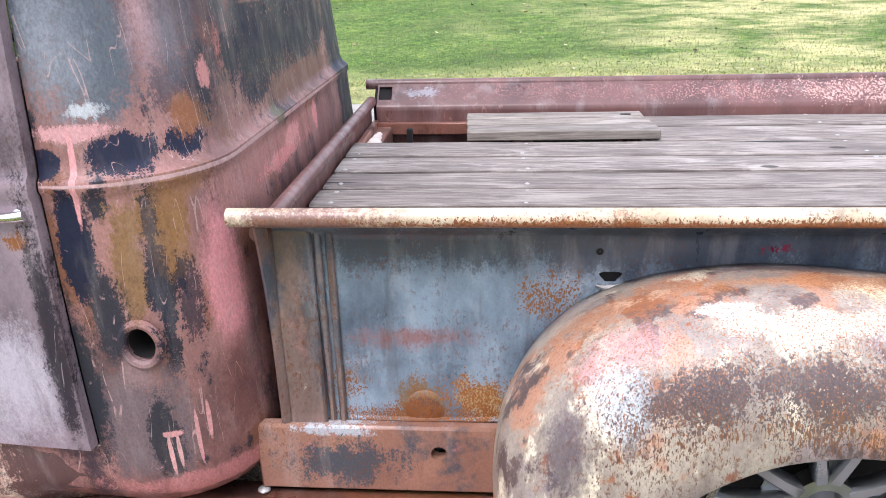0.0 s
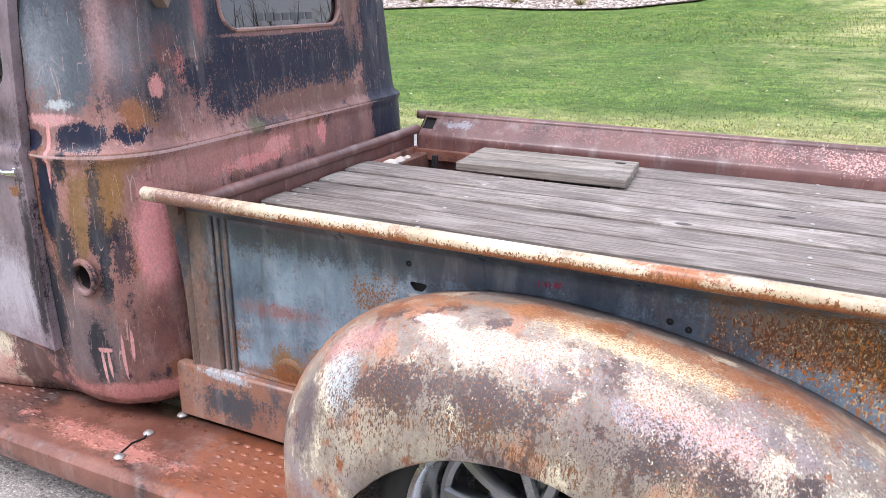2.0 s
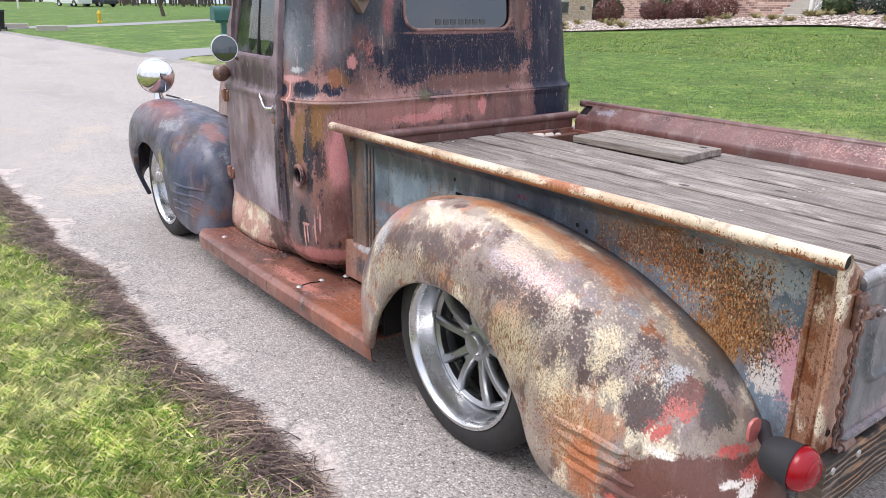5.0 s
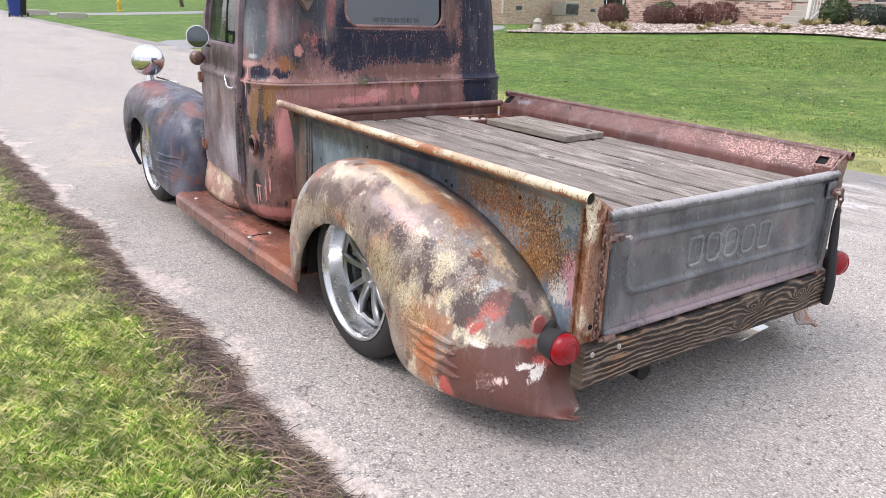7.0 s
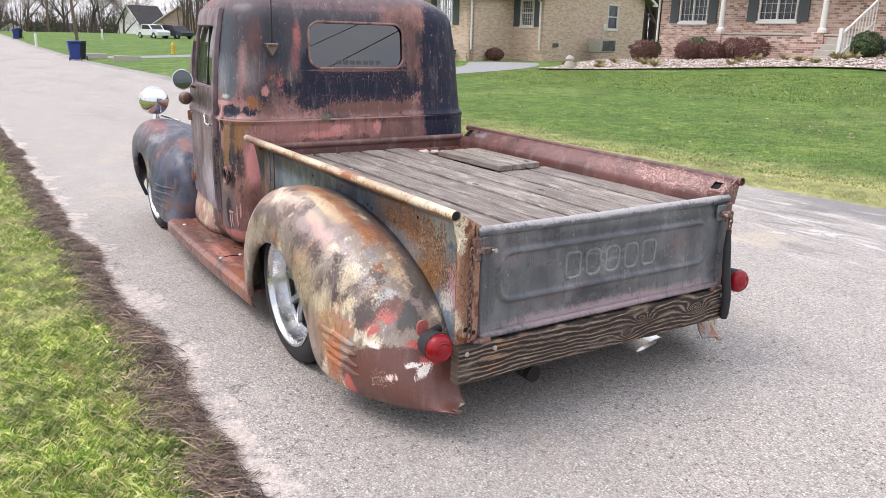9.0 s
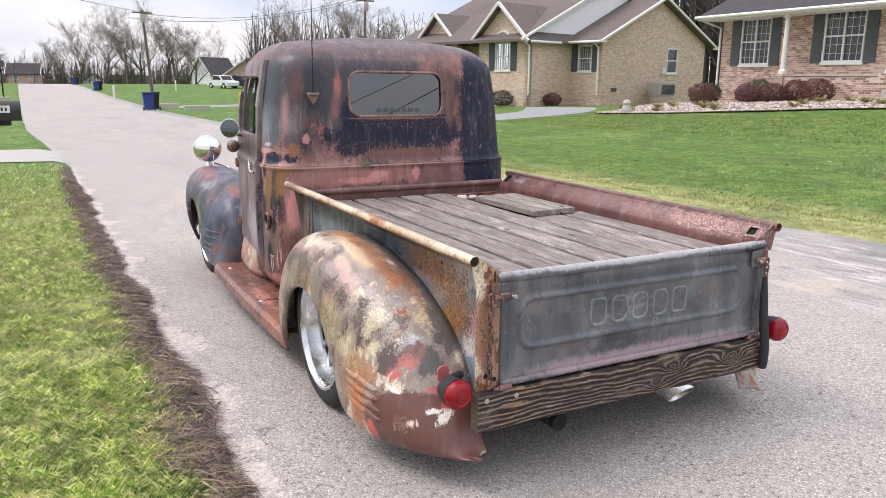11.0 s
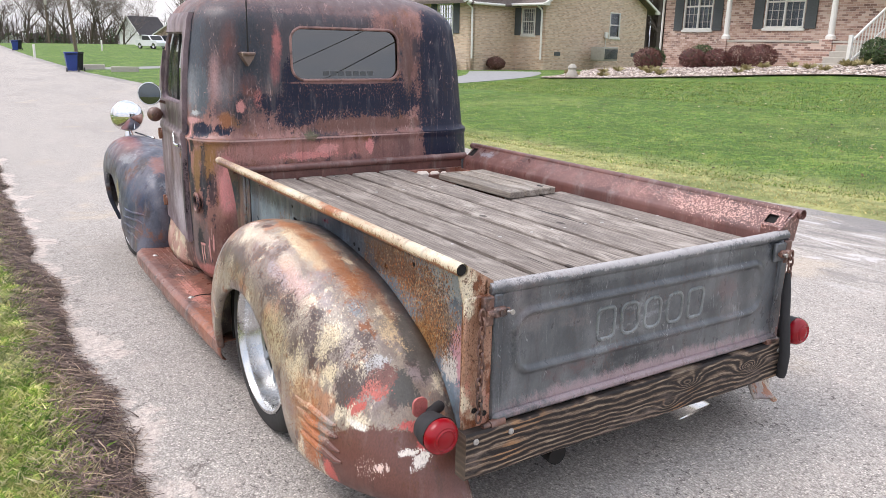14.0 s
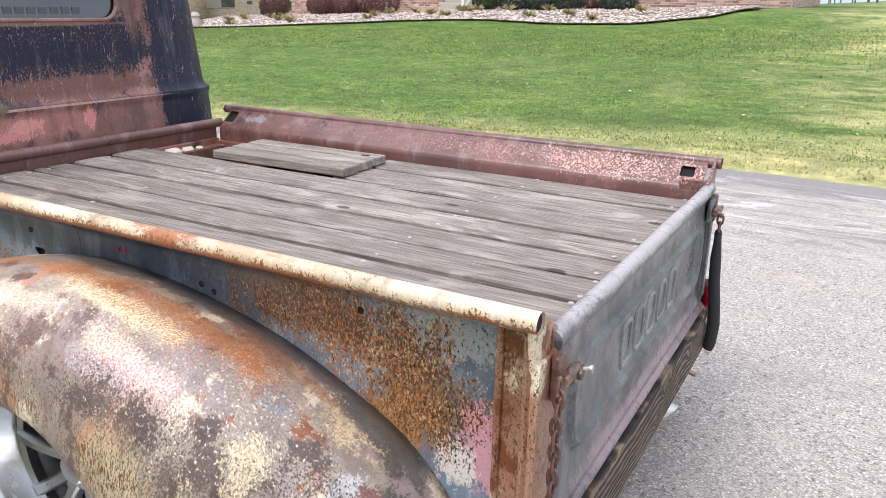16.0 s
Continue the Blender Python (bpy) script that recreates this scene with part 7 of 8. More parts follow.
blades("grass", 60000, -7.5, -3.2, -3.8, -1.4, 0.032, 0.0021, mat_blade, "short green lawn grass with yellowed blades beside road", 3, lean=1.2)
blades("grass", 15000, -13.2, -7.5, -4.5, -1.5, 0.034, 0.004, mat_blade, "short green lawn grass with yellowed blades beside road", 2, lean=1.0)
blades("grass", 95000, -16, 6, 5.4, 12, 0.022, 0.004, mat_blade_far, "sloping lawn of short green and straw-coloured grass", 4, skew=0.5)
blades("grass", 50000, -20, 3, 11.5, 17.2, 0.03, 0.008, mat_blade_far, "sloping lawn of short green and straw-coloured grass", 8)
blades("grass", 16000, -16, 6, 4.96, 5.75, 0.024, 0.004, mat_blade_verge, "straw-coloured grass along far road edge", 6, lean=1.0, skew=0.6)
thatch()


def leaf_litter():
    """Small dead leaves scattered over both lawns."""
    rng = random.Random(31)
    g = Geo()
    for k in range(2300):
        far = k > 260
        x, y = (rng.uniform(-18, 5), rng.uniform(5.6, 16.5)) if far else (rng.uniform(-6, 0.8), rng.uniform(-3.4, -1.6))
        c = Vector((x, y, ground_z(x, y) + (0.02 if far else 0.016)))
        a, size = rng.uniform(0, math.tau), rng.uniform(0.012, 0.034) if far else rng.uniform(0.006, 0.02)
        u = Vector((math.cos(a), math.sin(a), rng.uniform(-0.4, 0.4))) * size
        w = Vector((-math.sin(a), math.cos(a), rng.uniform(-0.4, 0.4))) * size * 0.55
        g.add([c - u, c - u * 0.2 + w, c + u * 0.5 + w * 0.7, c + u, c + u * 0.4 - w * 0.8, c - u * 0.3 - w], [(0, 1, 2, 3, 4, 5)])
    solid("leaf_litter", g, mat_leaf, "small dead brown and pale leaves scattered on lawn", "leaves", kind="stuff", sharp=0)


def dead_leaf_material():
    m = Mat("dead_leaves", 0.8)
    return m.done(m.ramp(m.island(), (0.0, rgb(44, 40, 26)), (0.45, rgb(78, 64, 40)), (0.7, rgb(136, 110, 74)), (1.0, rgb(214, 200, 164))))


mat_leaf = dead_leaf_material()
leaf_litter()


# ---- things far from the truck ----
def local(name, geo, material, parent, label="", sharp=40):
    """One mesh under a thing, in the thing's own coordinates."""
    ob = new(name, geo if isinstance(geo, bpy.types.Mesh) else geo.mesh(name, material, sharp))
    ob.parent = parent
    return tagged(ob, label)


def brick_material(name, tones, mortar):
    m = Mat(name, 0.9)
    sep = m.n("ShaderNodeSeparateXYZ", Vector=m.co)
    flat = m.n("ShaderNodeCombineXYZ", X=m.math("ADD", sep.outputs["X"], sep.outputs["Y"]), Y=sep.outputs["Z"]).outputs[0]
    b = m.n("ShaderNodeTexBrick", Scale=1.0, Mortar_Size=0.006, Brick_Width=0.2, Row_Height=0.068, Color1=(0, 0, 0, 1), Color2=(1, 1, 1, 1), Mortar=(0.5, 0.5, 0.5, 1), Bias=0.0)
    m.put(b.inputs["Vector"], flat)
    tone = m.n("ShaderNodeSeparateColor", Color=b.outputs["Color"]).outputs[0]
    tone = m.math("ADD", m.math("MULTIPLY", tone, 0.75), m.math("MULTIPLY", m.noise(3, 4), 0.25))
    col = m.ramp(tone, *((k / (len(tones) - 1), t) for k, t in enumerate(tones)))
    col = m.mix(b.outputs["Fac"], col, mortar)
    col = m.mix(m.math("MULTIPLY", m.step(m.noise(0.7, 4), 0.45, 0.7), 0.25), col, mortar)
    return m.done(col, None, m.math("SUBTRACT", 1.0, b.outputs["Fac"]), 0.5, 0.01)


def shingle_material(name, dark, lite):
    m = Mat(name, 0.9)
    col = m.ramp(m.noise(7, 6, 0.7, m.scaled((1, 1, 4))), (0.3, dark), (0.7, lite))
    col = m.mix(m.math("MULTIPLY", m.step(m.noise(0.5, 5), 0.5, 0.7), 0.4), col, dark)
    return m.done(col, None, m.noise(30, 3), 0.4, 0.02)


def leaf_material(name, *tones):
    m = Mat(name, 0.6)
    return m.done(m.mix(m.math("MULTIPLY", m.noise(5, 3), 0.4), m.ramp(m.island(), *((k / (len(tones) - 1), t) for k, t in enumerate(tones))), tones[0]))


mat_tan_brick = brick_material("tan_brick", (rgb(180, 150, 130), rgb(210, 182, 158), rgb(228, 204, 182)), rgb(204, 190, 174))
mat_red_brick = brick_material("red_brick", (rgb(106, 84, 80), rgb(160, 126, 113), rgb(192, 160, 144), rgb(224, 206, 194)), rgb(204, 188, 176))
mat_brown_roof, mat_dark_roof = shingle_material("brown_shingles", rgb(88, 78, 74), rgb(122, 110, 104)), shingle_material("dark_shingles", rgb(48, 46, 48), rgb(78, 74, 76))
mat_siding = plain("white_siding", rgb(238, 238, 238), 0.7, 0, 0.04, 6)
mat_shutter = plain("grey_shutter", rgb(84, 88, 90), 0.7, 0, 0.1, 20)
mat_concrete = plain("weathered_concrete", rgb(176, 170, 160), 0.9, 0, 0.12, 9)
mat_pale_drive = plain("pale_driveway", rgb(176, 171, 164), 0.9, 0, 0.12, 9)
mat_drive = plain("driveway_asphalt", rgb(146, 146, 146), 0.9, 0, 0.12, 7)
mat_bark, mat_post_wood = plain("grey_bark", rgb(88, 78, 70), 0.95, 0, 0.25, 12), plain("pole_wood", rgb(112, 98, 86), 0.95, 0, 0.2, 8)
mat_twig = plain("bare_twigs", rgb(124, 114, 108), 0.95, 0, 0.2, 5)
mat_thicket = plain("leafless_thicket", rgb(94, 84, 77), 1.0, 0, 0.3, 0.6)
mat_pane = glass("house_glass", (0.5, 0.54, 0.57, 1), 0.03)
mat_curtain = plain("net_curtain", rgb(150, 158, 166), 0.9, 0, 0.15, 6)
mat_barberry = leaf_material("barberry_leaves", rgb(70, 40, 42), rgb(104, 58, 56), rgb(128, 78, 68), rgb(88, 74, 56))
mat_box = leaf_material("box_leaves", rgb(40, 58, 32), rgb(62, 84, 42), rgb(88, 108, 54))
mat_holly = leaf_material("holly_leaves", rgb(28, 42, 34), rgb(44, 60, 48), rgb(84, 98, 84))
mat_sage = leaf_material("dry_tufts", rgb(128, 118, 78), rgb(160, 150, 102), rgb(184, 172, 128))
mat_blue, mat_yellow = plain("blue_plastic", rgb(38, 62, 132), 0.5, 0, 0.1, 8), plain("yellow_paint", rgb(220, 178, 40), 0.5, 0, 0.1, 8)
mat_black, mat_teal = plain("black_plastic", rgb(34, 35, 36), 0.5, 0, 0.2, 10), plain("green_plastic", rgb(44, 96, 88), 0.5, 0, 0.1, 8)
mat_carwhite, mat_cargrey, mat_carred = plain("white_car_paint", rgb(220, 222, 224), 0.25, 0, 0.03, 4), plain("dark_car_paint", rgb(58, 62, 70), 0.25, 0, 0.05, 4), plain("red_car_paint", rgb(168, 30, 34), 0.3, 0, 0.05, 4)


def put_window(house, m, u0, u1, z0, z1, shutters=True, arch=False, sashes=2, bars=True):
    """A window in a wall: m lays x along the wall, -y out of it."""
    win = local("window", Geo().box((u0 - 0.05, -0.05, z0 - 0.09), (u1 + 0.05, 0.02, z0), 0.01).moved(m), mat_white, house, "white framed house window")
    mid, t = (u0 + u1) / 2, 0.055
    g = Geo()
    for a, b in ((u0, u0 + t), (u1 - t, u1)) + (((mid - t * 0.6, mid + t * 0.6),) if sashes == 2 else ()):
        g.box((a, -0.03, z0), (b, 0.05, z1), 0.008)
    for z in (z0, z1 - t, (z0 + z1) / 2 - t / 2):
        g.box((u0, -0.022, z), (u1, 0.05, z + t), 0.008)
    local("frame", g.moved(m), mat_white, win)
    if bars:
        for k in range(1, 6):
            u = u0 + (u1 - u0) * k / 6
            local("glazing_bar", Geo().box((u - 0.006, 0.0, z0), (u + 0.006, 0.026, z1), 0.002).moved(m), mat_white, win)
            z = z0 + (z1 - z0) * k / 6
            local("glazing_bar", Geo().box((u0, -0.003, z - 0.006), (u1, 0.022, z + 0.006), 0.002).moved(m), mat_white, win)
    local("pane", Geo().box((u0, 0.03, z0), (u1, 0.036, z1), 0.001).moved(m), mat_pane, win)
    local("curtain", Geo().box((u0, 0.12, z0), (u1, 0.13, z1), 0.001).moved(m), mat_curtain, win)
    if arch:
        r = (u1 - u0) / 2
        fan = [(mid + r * math.cos(a), z1 + r * math.sin(a)) for a in np.linspace(0, math.pi, 15)]
        local("fanlight", Geo().prism(fan, "y", -0.03, -0.004).moved(m), mat_curtain, win)
        local("arch_trim", Geo().tube([(u, -0.03, z) for u, z in fan], 0.05, 6).moved(m), mat_white, win)
    if shutters:
        for a, b in ((u0 - 0.42, u0 - 0.04), (u1 + 0.04, u1 + 0.42)):
            g = Geo().box((a, -0.045, z0 - 0.03), (b, -0.005, z1 + 0.02), 0.01)
            for k in range(22):
                z = z0 + 0.03 + (z1 - z0 - 0.1) * k / 21
                g.box((a + 0.05, -0.055, z), (b - 0.05, -0.043, z + 0.035), 0.004)
            local("shutter", g.moved(m), mat_shutter, win)


def wall_with(house, name, m, outline, thick, material, holes, label=""):
    """A wall drawn out from its outline (along, up), with real openings."""
    ob = local(name, Geo().prism(outline, "y", 0.0, thick).moved(m), material, house, label, sharp=0)
    if holes:
        keep_parent, ob.parent = ob.parent, None
        cut(ob, *(Geo().box((a, -0.2, c), (b, thick + 0.2, d), 0.001).moved(m) for a, b, c, d in holes), sharp=0)
        ob.parent = keep_parent
    return ob


def slab(a, b, c, d, t):
    """A sloped slab (a roof plane) from four corners, thick downwards."""
    pts = [Vector(p) for p in (a, b, c, d)]
    return Geo().add(pts + [p - Vector((0, 0, t)) for p in pts], [(0, 1, 2, 3), (7, 6, 5, 4), (0, 4, 5, 1), (1, 5, 6, 2), (2, 6, 7, 3), (3, 7, 4, 0)])


def brick_house_near():
    """The red-brick house with a porch: x along its front, y=0 the front wall."""
    h = thing("brick_house", (-18.95, 21.0, 0.6), "red-brown brick ranch house with white columned porch and grey shutters", "house")
    m = Matrix()
    wins = [(0.88, 2.13, 1.48, 3.06), (4.2, 5.6, 1.52, 3.14)]
    door = (9.1, 10.1, 1.15, 3.2)
    wall_with(h, "front_wall", m, [(0, -0.6), (17, -0.6), (17, 3.3), (0, 3.3)], 0.25, mat_red_brick, wins + [door])
    for a, b, c, d in wins:
        put_window(h, m, a, b, c, d)
    put_window(h, m, 12.2, 13.6, 1.5, 3.1)
    local("side_wall", Geo().box((0.0, 0.25, -0.6), (0.25, 9, 3.3), 0.005), mat_red_brick, h)
    local("side_wall", Geo().box((16.75, 0.25, -0.6), (17, 9, 3.3), 0.005), mat_red_brick, h)
    local("back_wall", Geo().box((0, 9.0, -0.6), (17, 9.25, 3.3), 0.005), mat_red_brick, h)
    local("roof", slab((-0.35, -0.95, 3.2), (17.5, -0.95, 3.2), (17.5, 4.6, 5.8), (-0.35, 4.6, 5.8), 0.12), mat_dark_roof, h, "dark grey shingle roof")
    local("roof", slab((17.5, 9.8, 3.2), (-0.5, 9.8, 3.2), (-0.5, 4.6, 5.8), (17.5, 4.6, 5.8), 0.12), mat_dark_roof, h)
    local("fascia", Geo().box((-0.35, -1.0, 3.04), (17.5, -0.93, 3.2), 0.01), mat_white, h)
    local("soffit", Geo().box((-0.3, -0.93, 3.04), (17.4, 0.0, 3.08), 0.005), mat_siding, h)
    local("gutter", Geo().tube([(-0.4, -1.05, 3.14), (17.5, -1.05, 3.14)], 0.055, 8), mat_white, h)
    local("downpipe", Geo().tube([(-0.3, -1.0, 3.1), (-0.2, -0.5, 2.95), (-0.06, -0.06, 2.8), (-0.06, -0.06, 0.3)], 0.04, 8), mat_white, h, "white downpipe")
    for x in (3.35, 7.0, 10.6):
        local("porch_column", Geo().lathe([(0.14, 1.15), (0.14, 1.25), (0.09, 1.3), (0.075, 2.9), (0.12, 2.95), (0.12, 3.05)], pose(x, -0.75, 0), 14), mat_white, h, "round white porch column")
        local("brick_pier", Geo().box((x - 0.2, -0.985, 0.0), (x + 0.2, -0.55, 1.163), 0.01), mat_red_brick, h)
    local("porch_floor", Geo().box((3.1, -0.95, 1.06), (11.0, 0.0, 1.12), 0.01), mat_concrete, h)
    local("porch_skirt", Geo().box((3.3, -0.93, -0.1), (11.0, -0.7, 1.056), 0.01), mat_red_brick, h)
    for k in range(5):
        local("step", Geo().box((7.5, -1.25 - 0.28 * k, 0.2), (8.6, -0.95 - 0.28 * k, 1.0 - 0.17 * k), 0.01), mat_concrete, h, "concrete porch step")
    for x in (8.62,):
        rail = local("stair_rail", Geo().tube([(x, -2.4, 1.1), (x, -0.9, 2.05)], 0.035, 6).tube([(x, -2.4, 0.55), (x, -0.9, 1.45)], 0.03, 6), mat_white, h, "white stair railing")
        for k in range(11):
            y = -2.4 + 0.15 * k
            local("baluster", Geo().tube([(x, y, 0.5 + 0.06 * k), (x, y, 1.1 + 0.0633 * k * 1.5)], 0.016, 6), mat_white, rail)
        local("newel", Geo().box((x - 0.05, -2.5, 0.25), (x + 0.05, -2.4, 1.25), 0.01), mat_white, rail)
    leaf = local("front_door", Geo().box((9.15, 0.06, 1.15), (10.05, 0.12, 3.2), 0.01), mat_shutter, h, "dark panelled front door")
    local("door_frame", Geo().box((9.02, -0.04, 1.15), (9.12, 0.1, 3.25), 0.01).box((10.08, -0.04, 1.15), (10.18, 0.1, 3.25), 0.01).box((9.02, -0.04, 3.2), (10.18, 0.1, 3.3), 0.01), mat_white, leaf)
    for x in (1.0, 9.8):
        local("crawl_vent", Geo().box((x, -0.02, 0.55), (x + 0.4, 0.01, 0.75), 0.004), mat_shutter, h)


def brick_house_far():
    """The tan-brick house: x along its gable wall away from the road, -y faces the neighbour's yard, so y runs along its front."""
    h = thing("brick_house", (-27.0, 22.0, 0.7), "tan brick ranch house with brown shingle gables and white trim", "house")
    h.rotation_euler = (0, 0, math.atan2(0.9751, -0.2217))
    gable = Matrix()
    wins = [(5.35, 6.3, 1.22, 2.46)]
    wall_with(h, "gable_wall", gable, [(0, -0.6), (8.9, -0.6), (8.9, 2.75), (4.45, 4.75), (0, 2.75)], 0.25, mat_tan_brick, wins)
    for a, b, c, d in wins:
        put_window(h, gable, a, b, c, d, shutters=False, sashes=1, bars=False)
    front = Matrix(((0, 1, 0, 0.0), (1, 0, 0, 0.0), (0, 0, 1, 0), (0, 0, 0, 1)))
    wall_with(h, "recess_wall", front, [(0.25, -0.6), (1.8, -0.6), (1.8, 2.75), (0.25, 2.75)], 0.25, mat_tan_brick, [(0.6, 1.4, 1.22, 2.42)])
    put_window(h, front, 0.6, 1.4, 1.22, 2.42, sashes=1)
    # wing towards the road
    side = pose(-3.1, 1.8, 0)
    wall_with(h, "wing_side_wall", side, [(0, -0.6), (3.1, -0.6), (3.1, 2.7), (0, 2.7)], 0.25, mat_tan_brick, [])
    wing = Matrix(((0, 1, 0, -3.1), (1, 0, 0, 1.8), (0, 0, 1, 0), (0, 0, 0, 1)))
    wall_with(h, "wing_gable_wall", wing, [(0.0, -0.6), (3.3, -0.6), (3.3, 2.7), (1.65, 4.2), (0.0, 2.7)], 0.25, mat_tan_brick, [(1.15, 2.15, 1.22, 2.5)])
    put_window(h, wing, 1.15, 2.15, 1.22, 2.5, arch=True)
    wing2 = Matrix(((0, 1, 0, -2.6), (1, 0, 0, 7.2), (0, 0, 1, 0), (0, 0, 0, 1)))
    wall_with(h, "front_wall", Matrix(((0, 1, 0, -1.4), (1, 0, 0, 5.1), (0, 0, 1, 0), (0, 0, 0, 1))), [(0, -0.6), (6, -0.6), (6, 2.7), (0, 2.7)], 0.25, mat_tan_brick, [])
    wall_with(h, "wing_gable_wall", wing2, [(0.0, -0.6), (2.9, -0.6), (2.9, 2.7), (1.45, 4.0), (0.0, 2.7)], 0.25, mat_tan_brick, [(0.95, 1.95, 1.22, 2.5)])
    put_window(h, wing2, 0.95, 1.95, 1.22, 2.5, arch=True)
    # roofs
    local("roof", slab((-0.55, -0.35, 2.6), (4.45, -0.35, 4.87), (4.45, 3.0, 4.87), (-0.55, 3.0, 2.6), 0.12), mat_brown_roof, h, "brown shingle roof")
    local("roof", slab((9.5, -0.35, 2.6), (9.5, 3.0, 2.6), (4.45, 3.0, 4.87), (4.45, -0.35, 4.87), 0.12), mat_brown_roof, h)
    for a in ((-0.6, 2.56), (9.55, 2.56)):
        local("rake_trim", Geo().tube([(a[0], -0.38, a[1]), (4.45, -0.38, 4.84)], 0.07, 4), mat_white, h, "white rake board")
        local("eave_return", Geo().box((min(a[0], a[0] - 0.05), -0.42, 2.5), (a[0] + 0.35 * (1 if a[0] < 0 else -1) if a[0] < 0 else a[0] + 0.05, -0.3, 2.62), 0.01) if a[0] < 0 else Geo().box((a[0] - 0.35, -0.42, 2.5), (a[0] + 0.05, -0.3, 2.62), 0.01), mat_white, h)
    local("upper_gable", Geo().prism([(-3.4, 2.66), (9.2, 2.66), (3.0, 5.6)], "y", 1.95, 2.05), mat_siding, h, "white sided upper gable end")
    local("roof", slab((-3.7, 1.7, 2.6), (3.0, 1.7, 5.72), (3.0, 11.3, 5.72), (-3.7, 11.3, 2.6), 0.12), mat_brown_roof, h)
    local("roof", slab((9.6, 1.7, 2.6), (9.6, 11.3, 2.6), (3.0, 11.3, 5.72), (3.0, 1.7, 5.72), 0.12), mat_brown_roof, h)
    local("rake_trim", Geo().tube([(-3.75, 1.66, 2.56), (3.0, 1.66, 5.68)], 0.07, 4), mat_white, h)
    for x0, y0, w, top in ((-3.1, 1.8, 3.3, 4.2), (-2.6, 7.2, 2.9, 4.0)):
        for s in (0, 1):
            e = y0 - 0.3 if s == 0 else y0 + w + 0.3
            local("roof", slab((x0 - 0.35, e, 2.55), (x0 - 0.35, y0 + w / 2, top + 0.13), (x0 + 4.2, y0 + w / 2, top + 0.13), (x0 + 4.2, e, 2.55), 0.1), mat_brown_roof, h)
            local("rake_trim", Geo().tube([(x0 - 0.38, e, 2.5), (x0 - 0.38, y0 + w / 2, top + 0.08)], 0.085, 4), mat_white, h)
    local("gutter", Geo().tube([(-0.62, -0.3, 2.55), (-0.62, 1.7, 2.55)], 0.06, 8), mat_white, h)
    local("gutter", Geo().tube([(-3.3, 1.5, 2.5), (-1.2, 1.5, 2.5)], 0.06, 8), mat_white, h)
    for x, y in ((-0.05, 0.12), (-3.05, 1.72)):
        local("downpipe", Geo().tube([(x - 0.5, y - 0.05, 2.5), (x - 0.1, y, 2.3), (x - 0.06, y, 0.1)], 0.045, 6), mat_white, h, "white downpipe")
    for x in (0.8, 7.6):
        local("crawl_vent", Geo().box((x, -0.02, 0.28), (x + 0.45, 0.01, 0.46), 0.004), mat_shutter, h)
    # outdoor cooling unit beside the wall, and its meter
    unit = thing("cooling_unit", (0, 0, 0), "grey louvred outdoor air conditioning unit beside brick wall", "air conditioner")
    unit.matrix_world = Matrix.Translation((-27.0, 22.0, 0.72)) @ pose(0, 0, 0, 0, 0, math.degrees(math.atan2(0.9751, -0.2217)))
    local("casing", Geo().box((3.3, -1.15, 0.05), (4.5, -0.35, 0.72), 0.03), mat_concrete, unit)
    for k in range(14):
        local("louvre", Geo().box((3.34 + 0.082 * k, -1.17, 0.14), (3.385 + 0.082 * k, -1.15, 0.62), 0.004), mat_shutter, unit)
    meter = thing("electric_meter", (0, 0, 0), "white electric meter box on brick wall", "meter")
    meter.matrix_world = unit.matrix_world.copy()
    local("box", Geo().box((4.9, -0.12, 1.15), (5.15, -0.005, 1.45), 0.02).tube([(5.02, -0.05, 1.15), (5.02, -0.05, 0.5)], 0.02, 6), mat_white, meter)


brick_house_near()
brick_house_far()


# ---- planting ----
def leaves(n, rx, ry, rz, size, seed, flat=0.25):
    """A clipped bush: many small leaves, thick at the skin."""
    rng = np.random.default_rng(seed)
    g = Geo()
    for k in range(n):
        d = rng.normal(size=3)
        d /= np.linalg.norm(d)
        r = rng.uniform(0.55, 1.0) ** 0.4 * (1 + 0.07 * noise.noise(Vector(d * 2.5) + Vector((seed, 0, 0))))
        p = Vector((d[0] * rx * r, d[1] * ry * r, rz + max(d[2], -0.85) * rz * r))
        q = rng.normal(size=3)
        q /= np.linalg.norm(q)
        a = Vector(q)
        b = a.cross(Vector(d) + Vector((0.01, 0.02, 0.03))).normalized()
        s = size * rng.uniform(0.6, 1.3)
        g.add([p - a * s, p + b * s * 0.5, p + a * s, p - b * s * 0.5], [(0, 1, 2, 3)])
    return g


def bush(name, place, size, material, label, seed, leaf=0.035, n=2200):
    place = (place[0] + 0.4 * (place[0] > -20), place[1])
    size = tuple(v * (0.87 if place[0] > -20 else 1.0) for v in size)
    ob = thing(name, (place[0], place[1], ground_z(*place) - 0.02), label, "bush", "clipped bushes by the houses")
    local("foliage", leaves(n, *size, leaf, seed), material, ob, sharp=0)
    local("stem", Geo().tube([(0, 0, 0), (0.02, 0.01, size[2])], [0.05, 0.02], 6), mat_bark, ob)
    return ob


bush("bush", (-17.9, 18.7), (0.6, 0.55, 0.44), mat_barberry, "rounded dark red barberry bush in gravel bed", 21)
bush("bush", (-18.5, 19.6), (0.55, 0.5, 0.46), mat_box, "rounded green boxwood bush beside house corner", 22)
bush("bush", (-16.3, 19.1), (0.55, 0.5, 0.4), mat_barberry, "rounded dark red barberry bush in gravel bed", 23)
bush("bush", (-15.5, 19.3), (0.5, 0.5, 0.38), mat_barberry, "rounded dark red barberry bush in gravel bed", 24)
